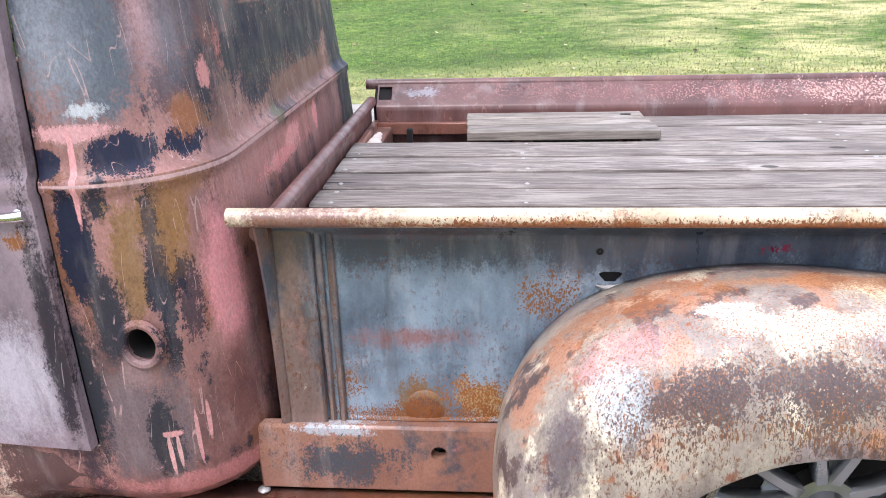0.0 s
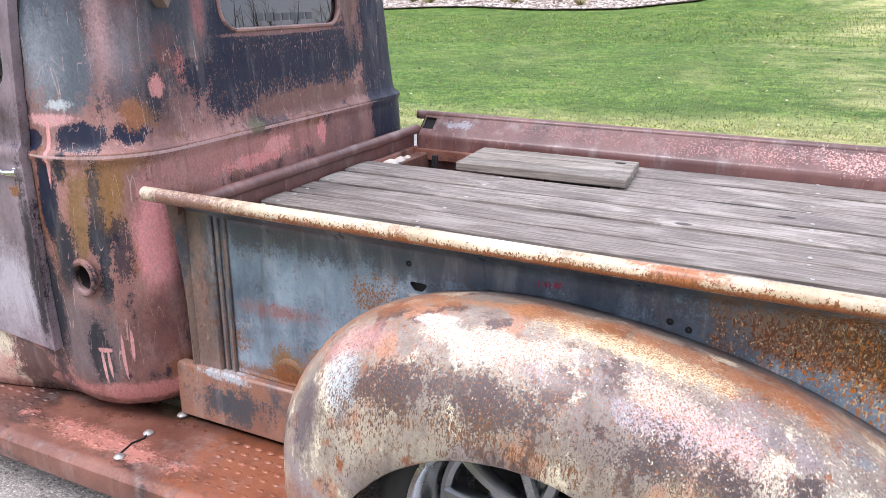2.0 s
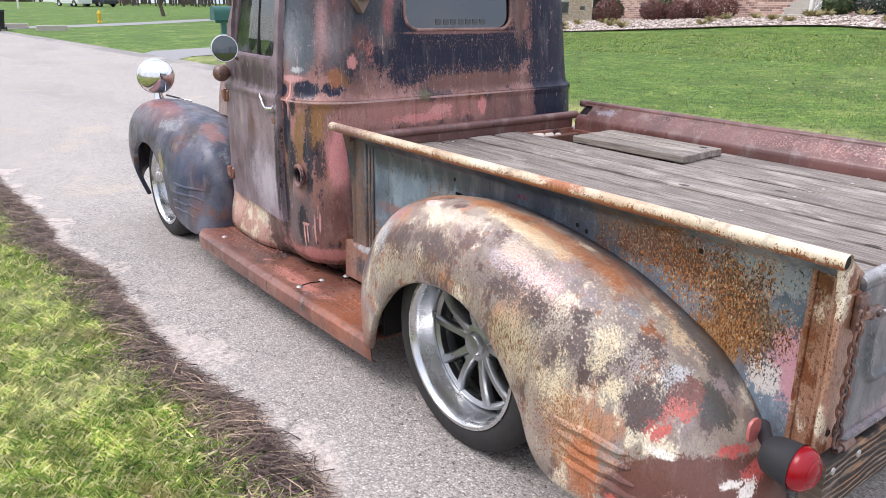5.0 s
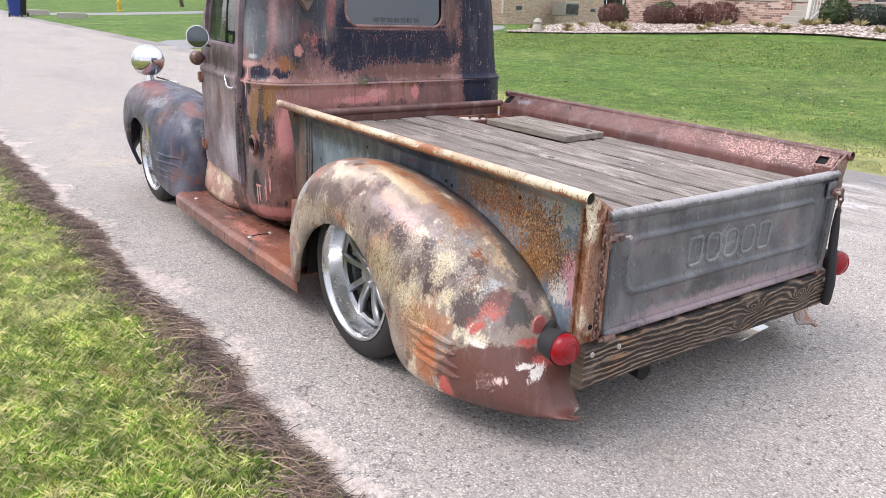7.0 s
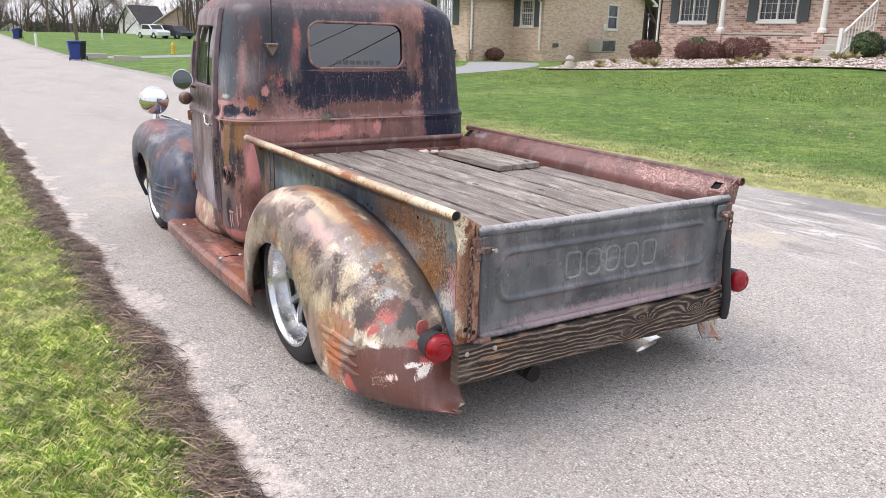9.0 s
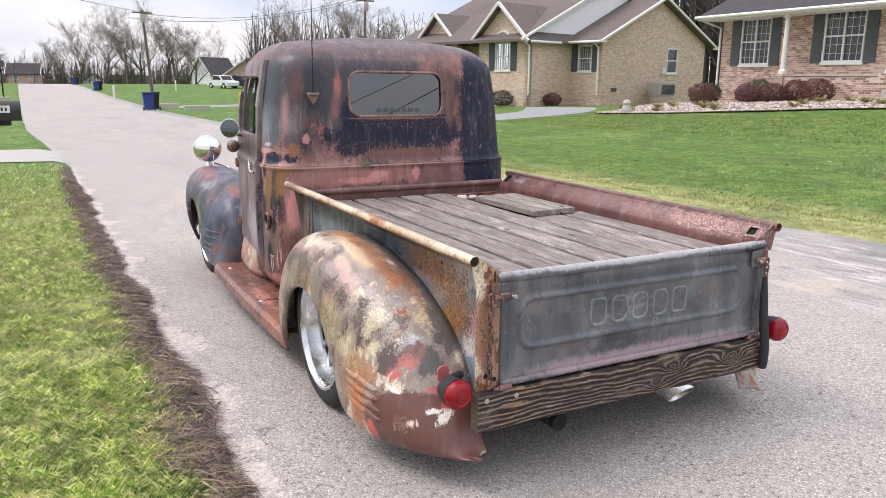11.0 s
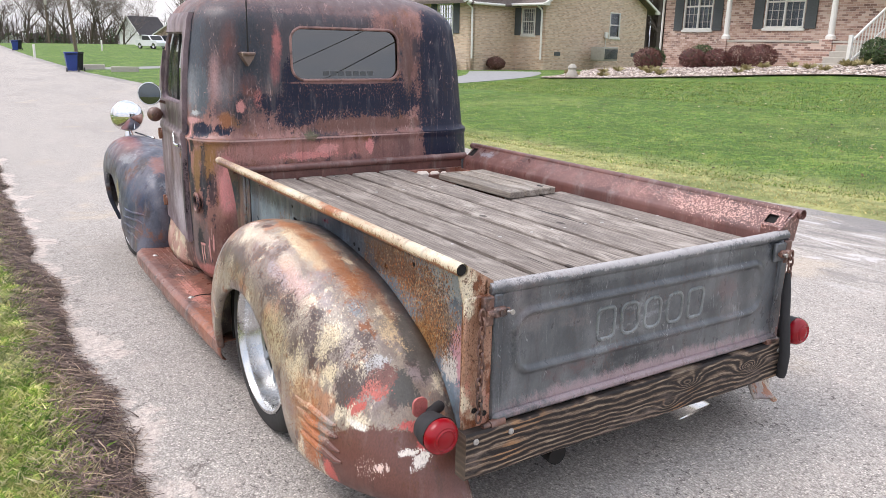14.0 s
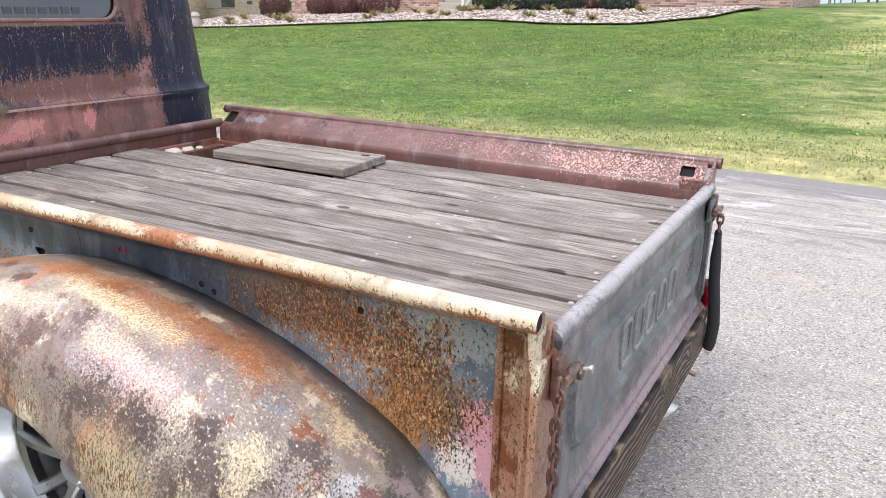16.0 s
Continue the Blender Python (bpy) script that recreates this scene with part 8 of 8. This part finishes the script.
bush("bush", (-16.6, 19.9), (0.6, 0.5, 0.48), mat_box, "green boxwood bush behind the barberries", 25)
bush("bush", (-15.2, 20.0), (0.55, 0.45, 0.45), mat_barberry, "dusky red shrub against brick porch", 28)
bush("bush", (-13.95, 19.3), (0.62, 0.55, 0.44), mat_barberry, "rounded dark red barberry bush in gravel bed", 26)
bush("bush", (-10.4, 19.3), (0.5, 0.5, 0.45), mat_box, "globe-shaped green boxwood beside porch steps", 27, n=2600)
for x, seed in ((-9.4, 31), (-8.6, 32), (-7.9, 33), (-6.4, 34)):
    bush("bush", (x, 19.2), (0.62, 0.55, 0.36), mat_holly, "low dark glossy holly hedge in gravel bed", seed, 0.04)
bush("bush", (-8.9, 20.1), (0.5, 0.4, 0.5), mat_barberry, "dusky red shrub against brick porch", 35)
bush("bush", (-7.4, 20.1), (0.5, 0.4, 0.5), mat_barberry, "dusky red shrub against brick porch", 36)
bush("bush", (-29.2, 17.9), (0.6, 0.55, 0.4), mat_holly, "dark green shrub against tan brick wall", 37)
bush("bush", (-27.9, 19.9), (0.45, 0.45, 0.32), mat_barberry, "brown dormant shrub against tan brick wall", 38)


def gravel_bed():
    edge = [(-20.6, 16.4), (-19.6, 15.9), (-18.0, 16.4), (-15.0, 17.0), (-12.0, 17.3), (-9.0, 17.3), (-7.0, 16.9), (-5.0, 16.9), (-3.2, 17.5), (-2.4, 18.6), (-2.3, 20.9), (-19.2, 20.9), (-20.3, 18.5)]
    rows = []
    for t in np.linspace(0, 1, 61):
        x = -20.3 + 17.9 * t
        y0 = float(np.interp(x, [p[0] for p in edge[:10]], [p[1] for p in edge[:10]]))
        rows.append([(x, y0 + (20.95 - y0) * k / 10, ground_z(x, y0 + (20.95 - y0) * k / 10) + 0.045) for k in range(11)])
    tagged(part("gravel_bed", Geo().grid(rows), mat_gravel, None, sharp=0), "pale river gravel planting bed with dark edging", "gravel", kind="structure")
    trim = [(r[0][0], r[0][1], r[0][2] + 0.01) for r in rows]
    tagged(part("bed_edging", Geo().tube(trim, 0.008, 6), mat_bark, None), "black plastic lawn edging", "edging", kind="structure")
    rng = random.Random(8)
    stones = Geo()
    for _ in range(4200):
        x = rng.uniform(-20.2, -2.6)
        y0 = float(np.interp(x, [p[0] for p in edge[:10]], [p[1] for p in edge[:10]]))
        y = y0 + 0.08 + rng.random() ** 1.6 * (20.8 - y0)
        s = rng.uniform(0.02, 0.055)
        z = ground_z(x, y) + 0.05
        q = [Vector((rng.uniform(0.7, 1.2) * s * a, rng.uniform(0.7, 1.2) * s * b, rng.uniform(0.5, 0.9) * s * c)) + Vector((x, y, z)) for a, b, c in ((1, 0, 0), (0, 1, 0), (-1, 0, 0), (0, -1, 0), (0, 0, 1), (0, 0, -1))]
        stones.add(q, [(0, 1, 4), (1, 2, 4), (2, 3, 4), (3, 0, 4), (1, 0, 5), (2, 1, 5), (3, 2, 5), (0, 3, 5)])
    solid("gravel", stones, mat_pebble, "loose pale pink and white river stones", "gravel", kind="stuff", sharp=0)
    tufts = Geo()
    for _ in range(26):
        x = rng.uniform(-20, -4)
        y0 = float(np.interp(x, [p[0] for p in edge[:10]], [p[1] for p in edge[:10]]))
        c = Vector((x, y0 + rng.uniform(0.4, 1.6), 0))
        c.z = ground_z(c.x, c.y) + 0.03
        for _ in range(60):
            a, l = rng.uniform(0, math.tau), rng.uniform(0.15, 0.34)
            d = Vector((math.cos(a) * rng.uniform(0.2, 1), math.sin(a) * rng.uniform(0.2, 1), rng.uniform(0.5, 1.0))).normalized()
            s = Vector((-math.sin(a), math.cos(a), 0)) * 0.012
            tufts.add([c - s, c + s, c + d * l * 0.6 + s, c + d * l - Vector((0, 0, l * 0.25))], [(0, 1, 2, 3)])
    solid("dry_tufts", tufts, mat_sage, "dry pale perennial tufts in gravel bed", "plants", kind="stuff", sharp=0)


def pebble_material():
    m = Mat("river_pebbles", 0.85)
    return m.done(m.ramp(m.island(), (0.0, rgb(124, 108, 98)), (0.5, rgb(182, 166, 154)), (1.0, rgb(222, 212, 202))))


def gravel_material():
    m = Mat("gravel_sheet", 0.9)
    v = m.voronoi(9, "Color")
    d = m.voronoi(9, "Distance")
    col = m.ramp(m.n("ShaderNodeSeparateColor", Color=v).outputs[0], (0.0, rgb(140, 122, 112)), (0.5, rgb(188, 172, 160)), (1.0, rgb(222, 212, 204)))
    return m.done(m.mix(m.step(d, 0.45, 0.75), col, rgb(84, 74, 68)), None, m.math("SUBTRACT", 1.0, d), 0.6, 0.05)


mat_pebble, mat_gravel = pebble_material(), gravel_material()
gravel_bed()
frog = thing("garden_ornament", (-18.95, 16.6, ground_z(-18.95, 16.6) + 0.04), "small pale stone garden ornament at end of gravel bed", "ornament")
local("stone", Geo().lathe([(0.001, 0), (0.2, 0), (0.21, 0.1), (0.15, 0.2), (0.13, 0.26), (0.16, 0.32), (0.12, 0.4), (0.05, 0.44), (0.001, 0.45)], None, 12), mat_concrete, frog)


def drive(name, pts, width, label, material=None):
    rows = []
    n = len(pts) - 1
    for t in np.linspace(0, n, n * 8 + 1):
        p, q = curve_at(pts, t), curve_at(pts, min(t + 0.05, n))
        o = curve_at(pts, max(t - 0.05, 0))
        d = (q - o) / np.linalg.norm(q - o)
        s = np.array((-d[1], d[0])) * width / 2
        rows.append([(float(a[0]), float(a[1]), max(ground_z(*a), road_z(float(a[0])) - 0.02) + 0.014) for a in (p - s, p - s / 2, p, p + s / 2, p + s)])
    tagged(part(name, Geo().grid(rows), material or mat_drive, None), label, "driveway", kind="structure")


drive("driveway", [(-21.5, 4.6), (-21.6, 8), (-21.8, 12), (-22.6, 16), (-25.5, 18.6)], 3.0, "grey asphalt driveway across lawn")
drive("driveway", [(-15.2, -1.42), (-15.2, -4), (-15.2, -10), (-15.2, -20)], 3.0, "pale worn asphalt driveway across verge", mat_pale_drive)
drive("driveway", [(-49, 4.7), (-49, 9), (-52, 16), (-60, 26)], 3.0, "pale driveway beside far lawn")


# ---- street furniture and distance ----
def wheelie_bin(place, label, material):
    b = thing("wheeled_bin", (place[0], place[1], ground_z(*place) if place[1] > RIGHT else road_z(place[0])), label, "bin", "bins by the road")
    g = Geo().grid([[(sx * w, sy * w * 1.15, z) for sx, sy in ((-1, -1), (1, -1), (1, 1), (-1, 1))] for w, z in ((0.2, 0.06), (0.27, 0.95))], close=True)
    local("body", g.box((-0.3, -0.33, 0.93), (0.3, 0.33, 0.98), 0.02), material, b)
    local("lid", Geo().box((-0.31, -0.34, 0.985), (0.33, 0.34, 1.06), 0.03), material, b)
    local("handle", Geo().tube([(0.36, -0.25, 0.95), (0.36, 0.25, 0.95)], 0.02, 6), mat_black, b)
    for s in (-1, 1):
        local("wheel", Geo().lathe([(0.001, -0.03), (0.11, -0.03), (0.11, 0.03), (0.001, 0.03)], pose(0.24, s * 0.3, 0.11, 90, 0, 0), 14), mat_black, b)


for x, y in ((-46.0, 4.25), (-93.0, 4.9), (-128.0, 4.4)):
    wheelie_bin((x, y), "blue wheeled bin standing at roadside", mat_blue)
    wheelie_bin((x - 0.75, y + 0.4), "black wheeled bin with yellow lid at roadside", mat_black)


def mailbox(place, turn, material, tall, label, size=(0.24, 0.5, 0.26), post_at=0.0):
    z = max(ground_z(*place), road_z(place[0]))
    b = thing("mailbox", (place[0], place[1], z), label, "mailbox")
    b.rotation_euler = (0, 0, radians(turn))
    w, l, h = size
    arch = [(-w / 2, 0)] + [(-w / 2 * math.cos(a), h - w / 2 + w / 2 * math.sin(a)) for a in np.linspace(0, math.pi, 11)] + [(w / 2, 0)]
    local("box", Geo().prism([(u, tall + v) for u, v in arch], "x", -l / 2, l / 2), material, b)
    local("post", Geo().box((post_at - 0.06, -0.06, -0.05), (post_at + 0.06, 0.06, tall), 0.01).box((-0.2, -0.05, tall - 0.06), (0.2, 0.05, tall), 0.01), material, b)
    local("flag", Geo().box((-0.02, w / 2 + 0.003, tall + 0.1), (0.02, w / 2 + 0.012, tall + 0.3), 0.003), mat_carred, b)
    return b


mailbox((-18.4, 5.5), 90, mat_teal, 0.95, "green plastic mailbox on post beside far lawn", (0.3, 0.55, 0.34))
box = mailbox((-8.2, -2.3), 90, mat_black, 0.98, "black metal mailbox on post beside road", (0.26, 0.62, 0.22), -0.24)
local("plate", Geo().box((0.05, -0.138, 1.07), (0.2, -0.1315, 1.15), 0.002), mat_white, box, "pale plate with unreadable bars")
for k in range(3):
    local("bar", Geo().box((0.07 + 0.04 * k, -0.141, 1.09), (0.09 + 0.04 * k, -0.138, 1.13), 0.001), mat_black, box)


def bare_tree_mesh(seed, height, levels=5, spread_by=0.55):
    """Leafless tree: tapered trunk, limbs and many twigs, as two meshes."""
    rng = random.Random(seed)
    limbs, twigs = Geo(), Geo()

    def grow(p, d, length, r, level):
        n, pts, rad = 4 if level < 2 else 3, [p], [r]
        for k in range(n):
            d = (d + Vector((rng.gauss(0, 0.13), rng.gauss(0, 0.13), rng.gauss(0.03, 0.07)))).normalized()
            p = p + d * length / n
            pts.append(p)
            rad.append(r * (1 - 0.5 * (k + 1) / n))
        (limbs if level < 3 else twigs).tube(pts, rad, 6 if level < 2 else 3, caps=False)
        if level >= levels:
            return
        for k in range(rng.choice((3, 4)) if level else 6):
            t = rng.uniform(0.35, 1.0) if k else 1.0
            q = pts[min(int(t * n), n)]
            a = rng.uniform(0, math.tau)
            side = Vector((math.cos(a), math.sin(a), rng.uniform(0.1, 0.6)))
            grow(q, (d * (1 - spread_by) + side * spread_by).normalized(), length * rng.uniform(0.5, 0.78), max(rad[min(int(t * n), n)] * rng.uniform(0.45, 0.7), height * 0.0007), level + 1)

    grow(Vector((0, 0, 0)), Vector((0, 0, 1)), height * 0.42, height * 0.018, 0)
    return limbs.mesh("trunk_and_limbs", mat_bark, 0), twigs.mesh("twigs", mat_twig, 0)


tree_meshes = [bare_tree_mesh(s, 12.0, 6, 0.44 + 0.05 * (s % 3)) for s in (3, 8, 14, 21)]


def bare_tree(k, x, y, size, z=None, label="tall leafless deciduous tree against pale sky"):
    t = thing("tree", (x, y, ground_z(x, y) - 0.1 if z is None else z), label, "tree", "bare trees in the distance")
    t.rotation_euler, t.scale = (0, 0, k * 1.7), (size, size, size)
    local("trunk", tree_meshes[k % 4][0], None, t)
    local("crown", tree_meshes[k % 4][1], None, t)


def place_at(yaw, dist):
    a = radians(yaw)
    return 1.98 + dist * math.cos(a), -1.81 + dist * math.sin(a)


# trees beyond the crest: yaw seen from the roadside, distance, size
for k, (yaw, dist, size) in enumerate(((176.9, 168, 1.15), (175.2, 172, 1.35), (173.9, 165, 1.3), (173.1, 175, 1.4), (171.6, 160, 1.25), (170.7, 170, 1.35), (169.4, 150, 0.95), (168.3, 165, 0.9), (179.0, 178, 0.85), (-178.2, 185, 0.9), (177.9, 190, 0.85))):
    x, y = place_at(yaw, dist)
    bare_tree(k, x, y, size * 1.06, -1.2)
x, y = place_at(158.2, 62)
bare_tree(1, x, y, 0.85, label="leafless spreading yard tree behind houses")
x, y = place_at(162.5, 70)
bare_tree(2, x, y, 0.75, label="leafless spreading yard tree behind houses")
bare_tree(3, -44, 19.5, 0.42, label="small leafless yard tree on lawn")
bare_tree(0, -32.5, 11.5, 0.36, label="small leafless yard tree on lawn")


def woods(name, yaw0, yaw1, dist, n, low, high, seed, label):
    """A far belt of leafless wood, as one object."""
    rng = random.Random(seed)
    g = Geo()
    for _ in range(n):
        x, y = place_at(rng.uniform(yaw0, yaw1), dist * rng.uniform(0.92, 1.2))
        h = rng.uniform(low, high)
        z0 = min(ground_z(x, y), 1.0) - 0.5
        p = Vector((x, y, z0))
        g.tube([p, p + Vector((rng.uniform(-0.3, 0.3), rng.uniform(-0.3, 0.3), h * 0.6)), p + Vector((rng.uniform(-0.8, 0.8), rng.uniform(-0.8, 0.8), h))], [h * 0.012, h * 0.008, h * 0.002], 3, caps=False)
        for _ in range(9):
            t = rng.uniform(0.25, 0.95)
            q = p + Vector((0, 0, h * t))
            a, l = rng.uniform(0, math.tau), h * 0.28 * (1.15 - t)
            e = q + Vector((math.cos(a) * l, math.sin(a) * l, l * rng.uniform(0.5, 1.4)))
            g.tube([q, e], [h * 0.004, h * 0.0015], 3, caps=False)
    solid(name, g, mat_thicket, label, "woods", kind="stuff", sharp=0)


woods("far_woods", 164, 188, 205, 1200, 6, 10, 2, "far belt of leafless brown woodland beyond crest")
woods("back_woods", 118, 141, 62, 520, 8, 14, 3, "leafless brown woodland behind brick houses")
woods("side_woods", 141, 166, 120, 420, 7, 12, 5, "leafless brown woodland behind far houses")
woods("street_woods", -10, 112, 85, 420, 4, 9, 9, "leafless wood beyond the lawns behind the truck")
# never in view: an added belt that only fills out the reflections
woods("near_woods", 190, 350, 90, 520, 3, 5.5, 7, "leafless wood added out of view beyond the near lawns")


def evergreens():
    g = Geo()
    rng = random.Random(77)
    for _ in range(60):
        x, y = place_at(rng.uniform(170, 181), rng.uniform(190, 230))
        h, r = rng.uniform(3.0, 6.5), rng.uniform(1.5, 2.6)
        for _ in range(90):
            t = rng.random()
            a, q = rng.uniform(0, math.tau), r * (1 - t) * rng.uniform(0.6, 1)
            p = Vector((x + math.cos(a) * q, y + math.sin(a) * q, -2.5 + h * t))
            g.add([p + Vector((rng.uniform(-0.4, 0.4), rng.uniform(-0.4, 0.4), rng.uniform(-0.4, 0.4))) for _ in range(3)], [(0, 1, 2)])
    solid("far_evergreens", g, mat_box, "dark evergreens among far leafless woods", "trees", kind="stuff", sharp=0)


evergreens()


def far_house(place, turn, width, deep, wall, roof, wall_mat, roof_mat, label, front_gable=False):
    h = thing("house", (place[0], place[1], place[2]), label, "house")
    h.rotation_euler = (0, 0, radians(turn))
    local("wall", Geo().prism([(0, 0), (deep, 0), (deep, wall), (deep / 2, roof), (0, wall)], "x", 0, width).moved(pose(0, 0, 0)), wall_mat, h, sharp=0)
    for s in (0, 1):
        e = -0.4 if s == 0 else deep + 0.4
        local("roof", slab((-0.4, e, wall - 0.2), (width + 0.4, e, wall - 0.2), (width + 0.4, deep / 2, roof + 0.12), (-0.4, deep / 2, roof + 0.12), 0.15), roof_mat, h)
    for k in range(int(width // 3)):
        u = 1.0 + 3 * k
        win = local("window", Geo().box((u, -0.06, 0.9), (u + 1.1, 0.02, 2.2), 0.02), mat_white, h)
        local("pane", Geo().box((u + 0.1, -0.08, 1.0), (u + 1.0, -0.05, 2.1), 0.005), mat_pane, win)
    for x in (-0.42, width + 0.42):
        local("gable_trim", Geo().tube([(x, -0.4, wall - 0.25), (x, deep / 2, roof + 0.05), (x, deep + 0.4, wall - 0.25)], 0.12, 4), mat_white, h)


x, y = place_at(168.5, 158)
far_house((x, y, 0.0), 112, 6, 6.5, 2.2, 5.3, mat_siding, mat_dark_roof, "white gabled house with dark roof beyond far lawn")
x, y = place_at(167.4, 154)
far_house((x, y, 0.0), -14, 13, 8, 2.2, 5.0, mat_red_brick, mat_dark_roof, "brick house with dark gabled roof beyond far lawn")
x, y = place_at(175.1, 215)
far_house((x, y, -3.4), 84, 10, 9, 2.6, 5.2, mat_siding, mat_dark_roof, "pale house roof showing over the crest")
x, y = place_at(177.0, 205)
far_house((x, y, -3.0), -6, 8, 7, 2.2, 4.4, mat_siding, mat_dark_roof, "pale house roof showing over the crest")
x, y = place_at(-178.9, 190)
far_house((x, y, -0.4), 84, 6, 7, 2.4, 4.4, mat_red_brick, mat_dark_roof, "low brick house beyond crest")


def parked_car(place, turn, paint, label, pickup=False):
    z = max(ground_z(*place[:2]), road_z(place[0])) if len(place) == 2 else place[2]
    c = thing("parked_car", (place[0], place[1], z), label, "car")
    c.rotation_euler = (0, 0, radians(turn))
    prof = [(-2.3, 0.35), (-2.35, 0.75), (-2.2, 0.95), (-1.1, 1.05), (-0.5, 1.62), (1.0, 1.68)] + ([(1.1, 1.05), (2.4, 1.05)] if pickup else [(1.9, 1.6), (2.3, 1.05)]) + [(2.45, 0.7), (2.4, 0.35)]
    local("body", Geo().prism(prof, "y", -0.9, 0.9), paint, c, sharp=30)
    local("windows", Geo().prism([(-0.95, 1.08), (-0.45, 1.55), (0.95, 1.6), (0.95, 1.08)], "y", -0.91, 0.91), mat_black, c)
    local("windscreen", Geo().prism([(-1.08, 1.08), (-0.56, 1.58), (-0.52, 1.56), (-1.02, 1.06)], "y", -0.75, 0.75), mat_black, c)
    for x in (-1.5, 1.5):
        for s in (-1, 1):
            wheel = local("wheel", Geo().lathe([(0.24, -0.1), (0.36, -0.1), (0.37, 0), (0.36, 0.1), (0.24, 0.1)], pose(x, s * 0.84, 0.36, 90, 0, 0), 20), mat_rubber, c)
            local("rim", Geo().lathe([(0.001, 0.08), (0.22, 0.09), (0.25, 0.1)], pose(x, s * 0.84, 0.36, 90 * (1 if s < 0 else -1), 0, 0), 16), mat_lip, wheel)


x, y = place_at(167.7, 106)
parked_car((x, y), -160, mat_carwhite, "white pickup parked on far driveway", True)
x, y = place_at(166.2, 106)
parked_car((x, y), -160, mat_cargrey, "dark car parked on far driveway")
x, y = place_at(-177.85, 120)
parked_car((x, y, 0.6), 10, mat_carred, "red car parked beyond verge")


def utility_pole(x, y, tall, lean, label):
    z = ground_z(x, y)
    p = thing("utility_pole", (x, y, z), label, "utility pole")
    local("pole", Geo().tube([(0, 0, -0.1), (0, lean, tall)], [0.16, 0.11], 10), mat_post_wood, p)
    local("transformer", Geo().lathe([(0.001, 0), (0.2, 0), (0.22, 0.05), (0.22, 0.7), (0.16, 0.78), (0.001, 0.78)], pose(0.25, lean, tall - 1.2), 14), mat_concrete, p)
    local("crossarm", Geo().box((-0.06, lean - 0.9, tall - 0.35), (0.06, lean + 0.9, tall - 0.22), 0.01), mat_post_wood, p)
    return z


x, y = place_at(172.45, 82)
pole_z = utility_pole(x, y, 8.0, -0.45, "leaning grey wooden utility pole with transformer")
x2, y2 = place_at(174.0, 150)
utility_pole(x2, y2, 7.5, 0.0, "thin wooden utility pole near crest")
x3, y3 = place_at(157.7, 74)
utility_pole(x3, y3, 9.0, 0.1, "thin wooden utility pole behind houses")


def wire(a, b, sag, name="power_line", thick=0.02):
    pts = [Vector(a).lerp(Vector(b), t) - Vector((0, 0, sag * 4 * t * (1 - t))) for t in np.linspace(0, 1, 25)]
    solid(name, Geo().tube(pts, thick, 5), mat_black, "thin black overhead power line", "power line", "overhead lines")


wire((x, y - 1.7, pole_z + 7.2), (x3, y3, ground_z(x3, y3) + 8.8), 1.0)
wire((x, y - 1.3, pole_z + 7.75), (x3, y3 + 0.4, ground_z(x3, y3) + 9.2), 1.2)
wire((x, y - 0.5, pole_z + 7.8), (-40, -14, 9.5), 0.8)

# the street's lines further back along the right side, which the rear window mirrors
for x4, y4 in ((14.0, 15.1), (96.0, 32.6)):
    utility_pole(x4, y4, 8.6 - ground_z(x4, y4), 0.0, "wooden utility pole on far lawn")
wire((14.0, 15.1, 6.6), (96.0, 32.6, 6.8), 0.25, thick=0.035)
wire((14.0, 14.3, 6.7), (96.0, 22.0, 6.9), 0.25, thick=0.022)

hyd = thing("fire_hydrant", (*place_at(166.6, 57), ground_z(*place_at(166.6, 57))), "yellow fire hydrant on far lawn", "hydrant")
local("barrel", Geo().lathe([(0.16, 0), (0.16, 0.05), (0.11, 0.08), (0.11, 0.5), (0.14, 0.52), (0.13, 0.6), (0.07, 0.7), (0.03, 0.75), (0.001, 0.76)], None, 12).tube([(-0.2, 0, 0.42), (0.2, 0, 0.42)], 0.06, 8), mat_yellow, hyd)
for yaw, dist in ((171.6, 50.5), (169.6, 46.0)):
    px, py = place_at(yaw, dist)
    head = thing("culvert_headwall", (px, py, ground_z(px, py)), "low pale concrete culvert headwall in lawn", "headwall", "culvert headwalls")
    head.rotation_euler = (0, 0, 1.2)
    local("wall", Geo().box((-0.7, -0.12, -0.2), (0.7, 0.12, 0.28), 0.03), mat_concrete, head)
for yaw, dist in ((174.9, 72), (170.9, 95)):
    px, py = place_at(yaw, dist)
    mark = thing("marker_post", (px, py, ground_z(px, py)), "white marker post beside road", "post")
    local("post", Geo().tube([(0, 0, -0.1), (0, 0, 1.15)], 0.09, 8), mat_white, mark)
px, py = place_at(179.3, 66)
hoop = thing("basketball_hoop", (px, py - 2.5, ground_z(px, py)), "black basketball hoop stand beside road", "basketball hoop")
local("pole", Geo().tube([(0, 0, 0), (0, 0, 2.6), (0.3, 0, 3.0)], 0.06, 8), mat_black, hoop)
local("backboard", Geo().box((0.3, -0.28, 2.5), (0.34, 0.28, 2.9), 0.01), mat_shutter, hoop)
local("base", Geo().box((-0.6, -0.4, 0), (0.1, 0.4, 0.3), 0.05), mat_concrete, hoop)
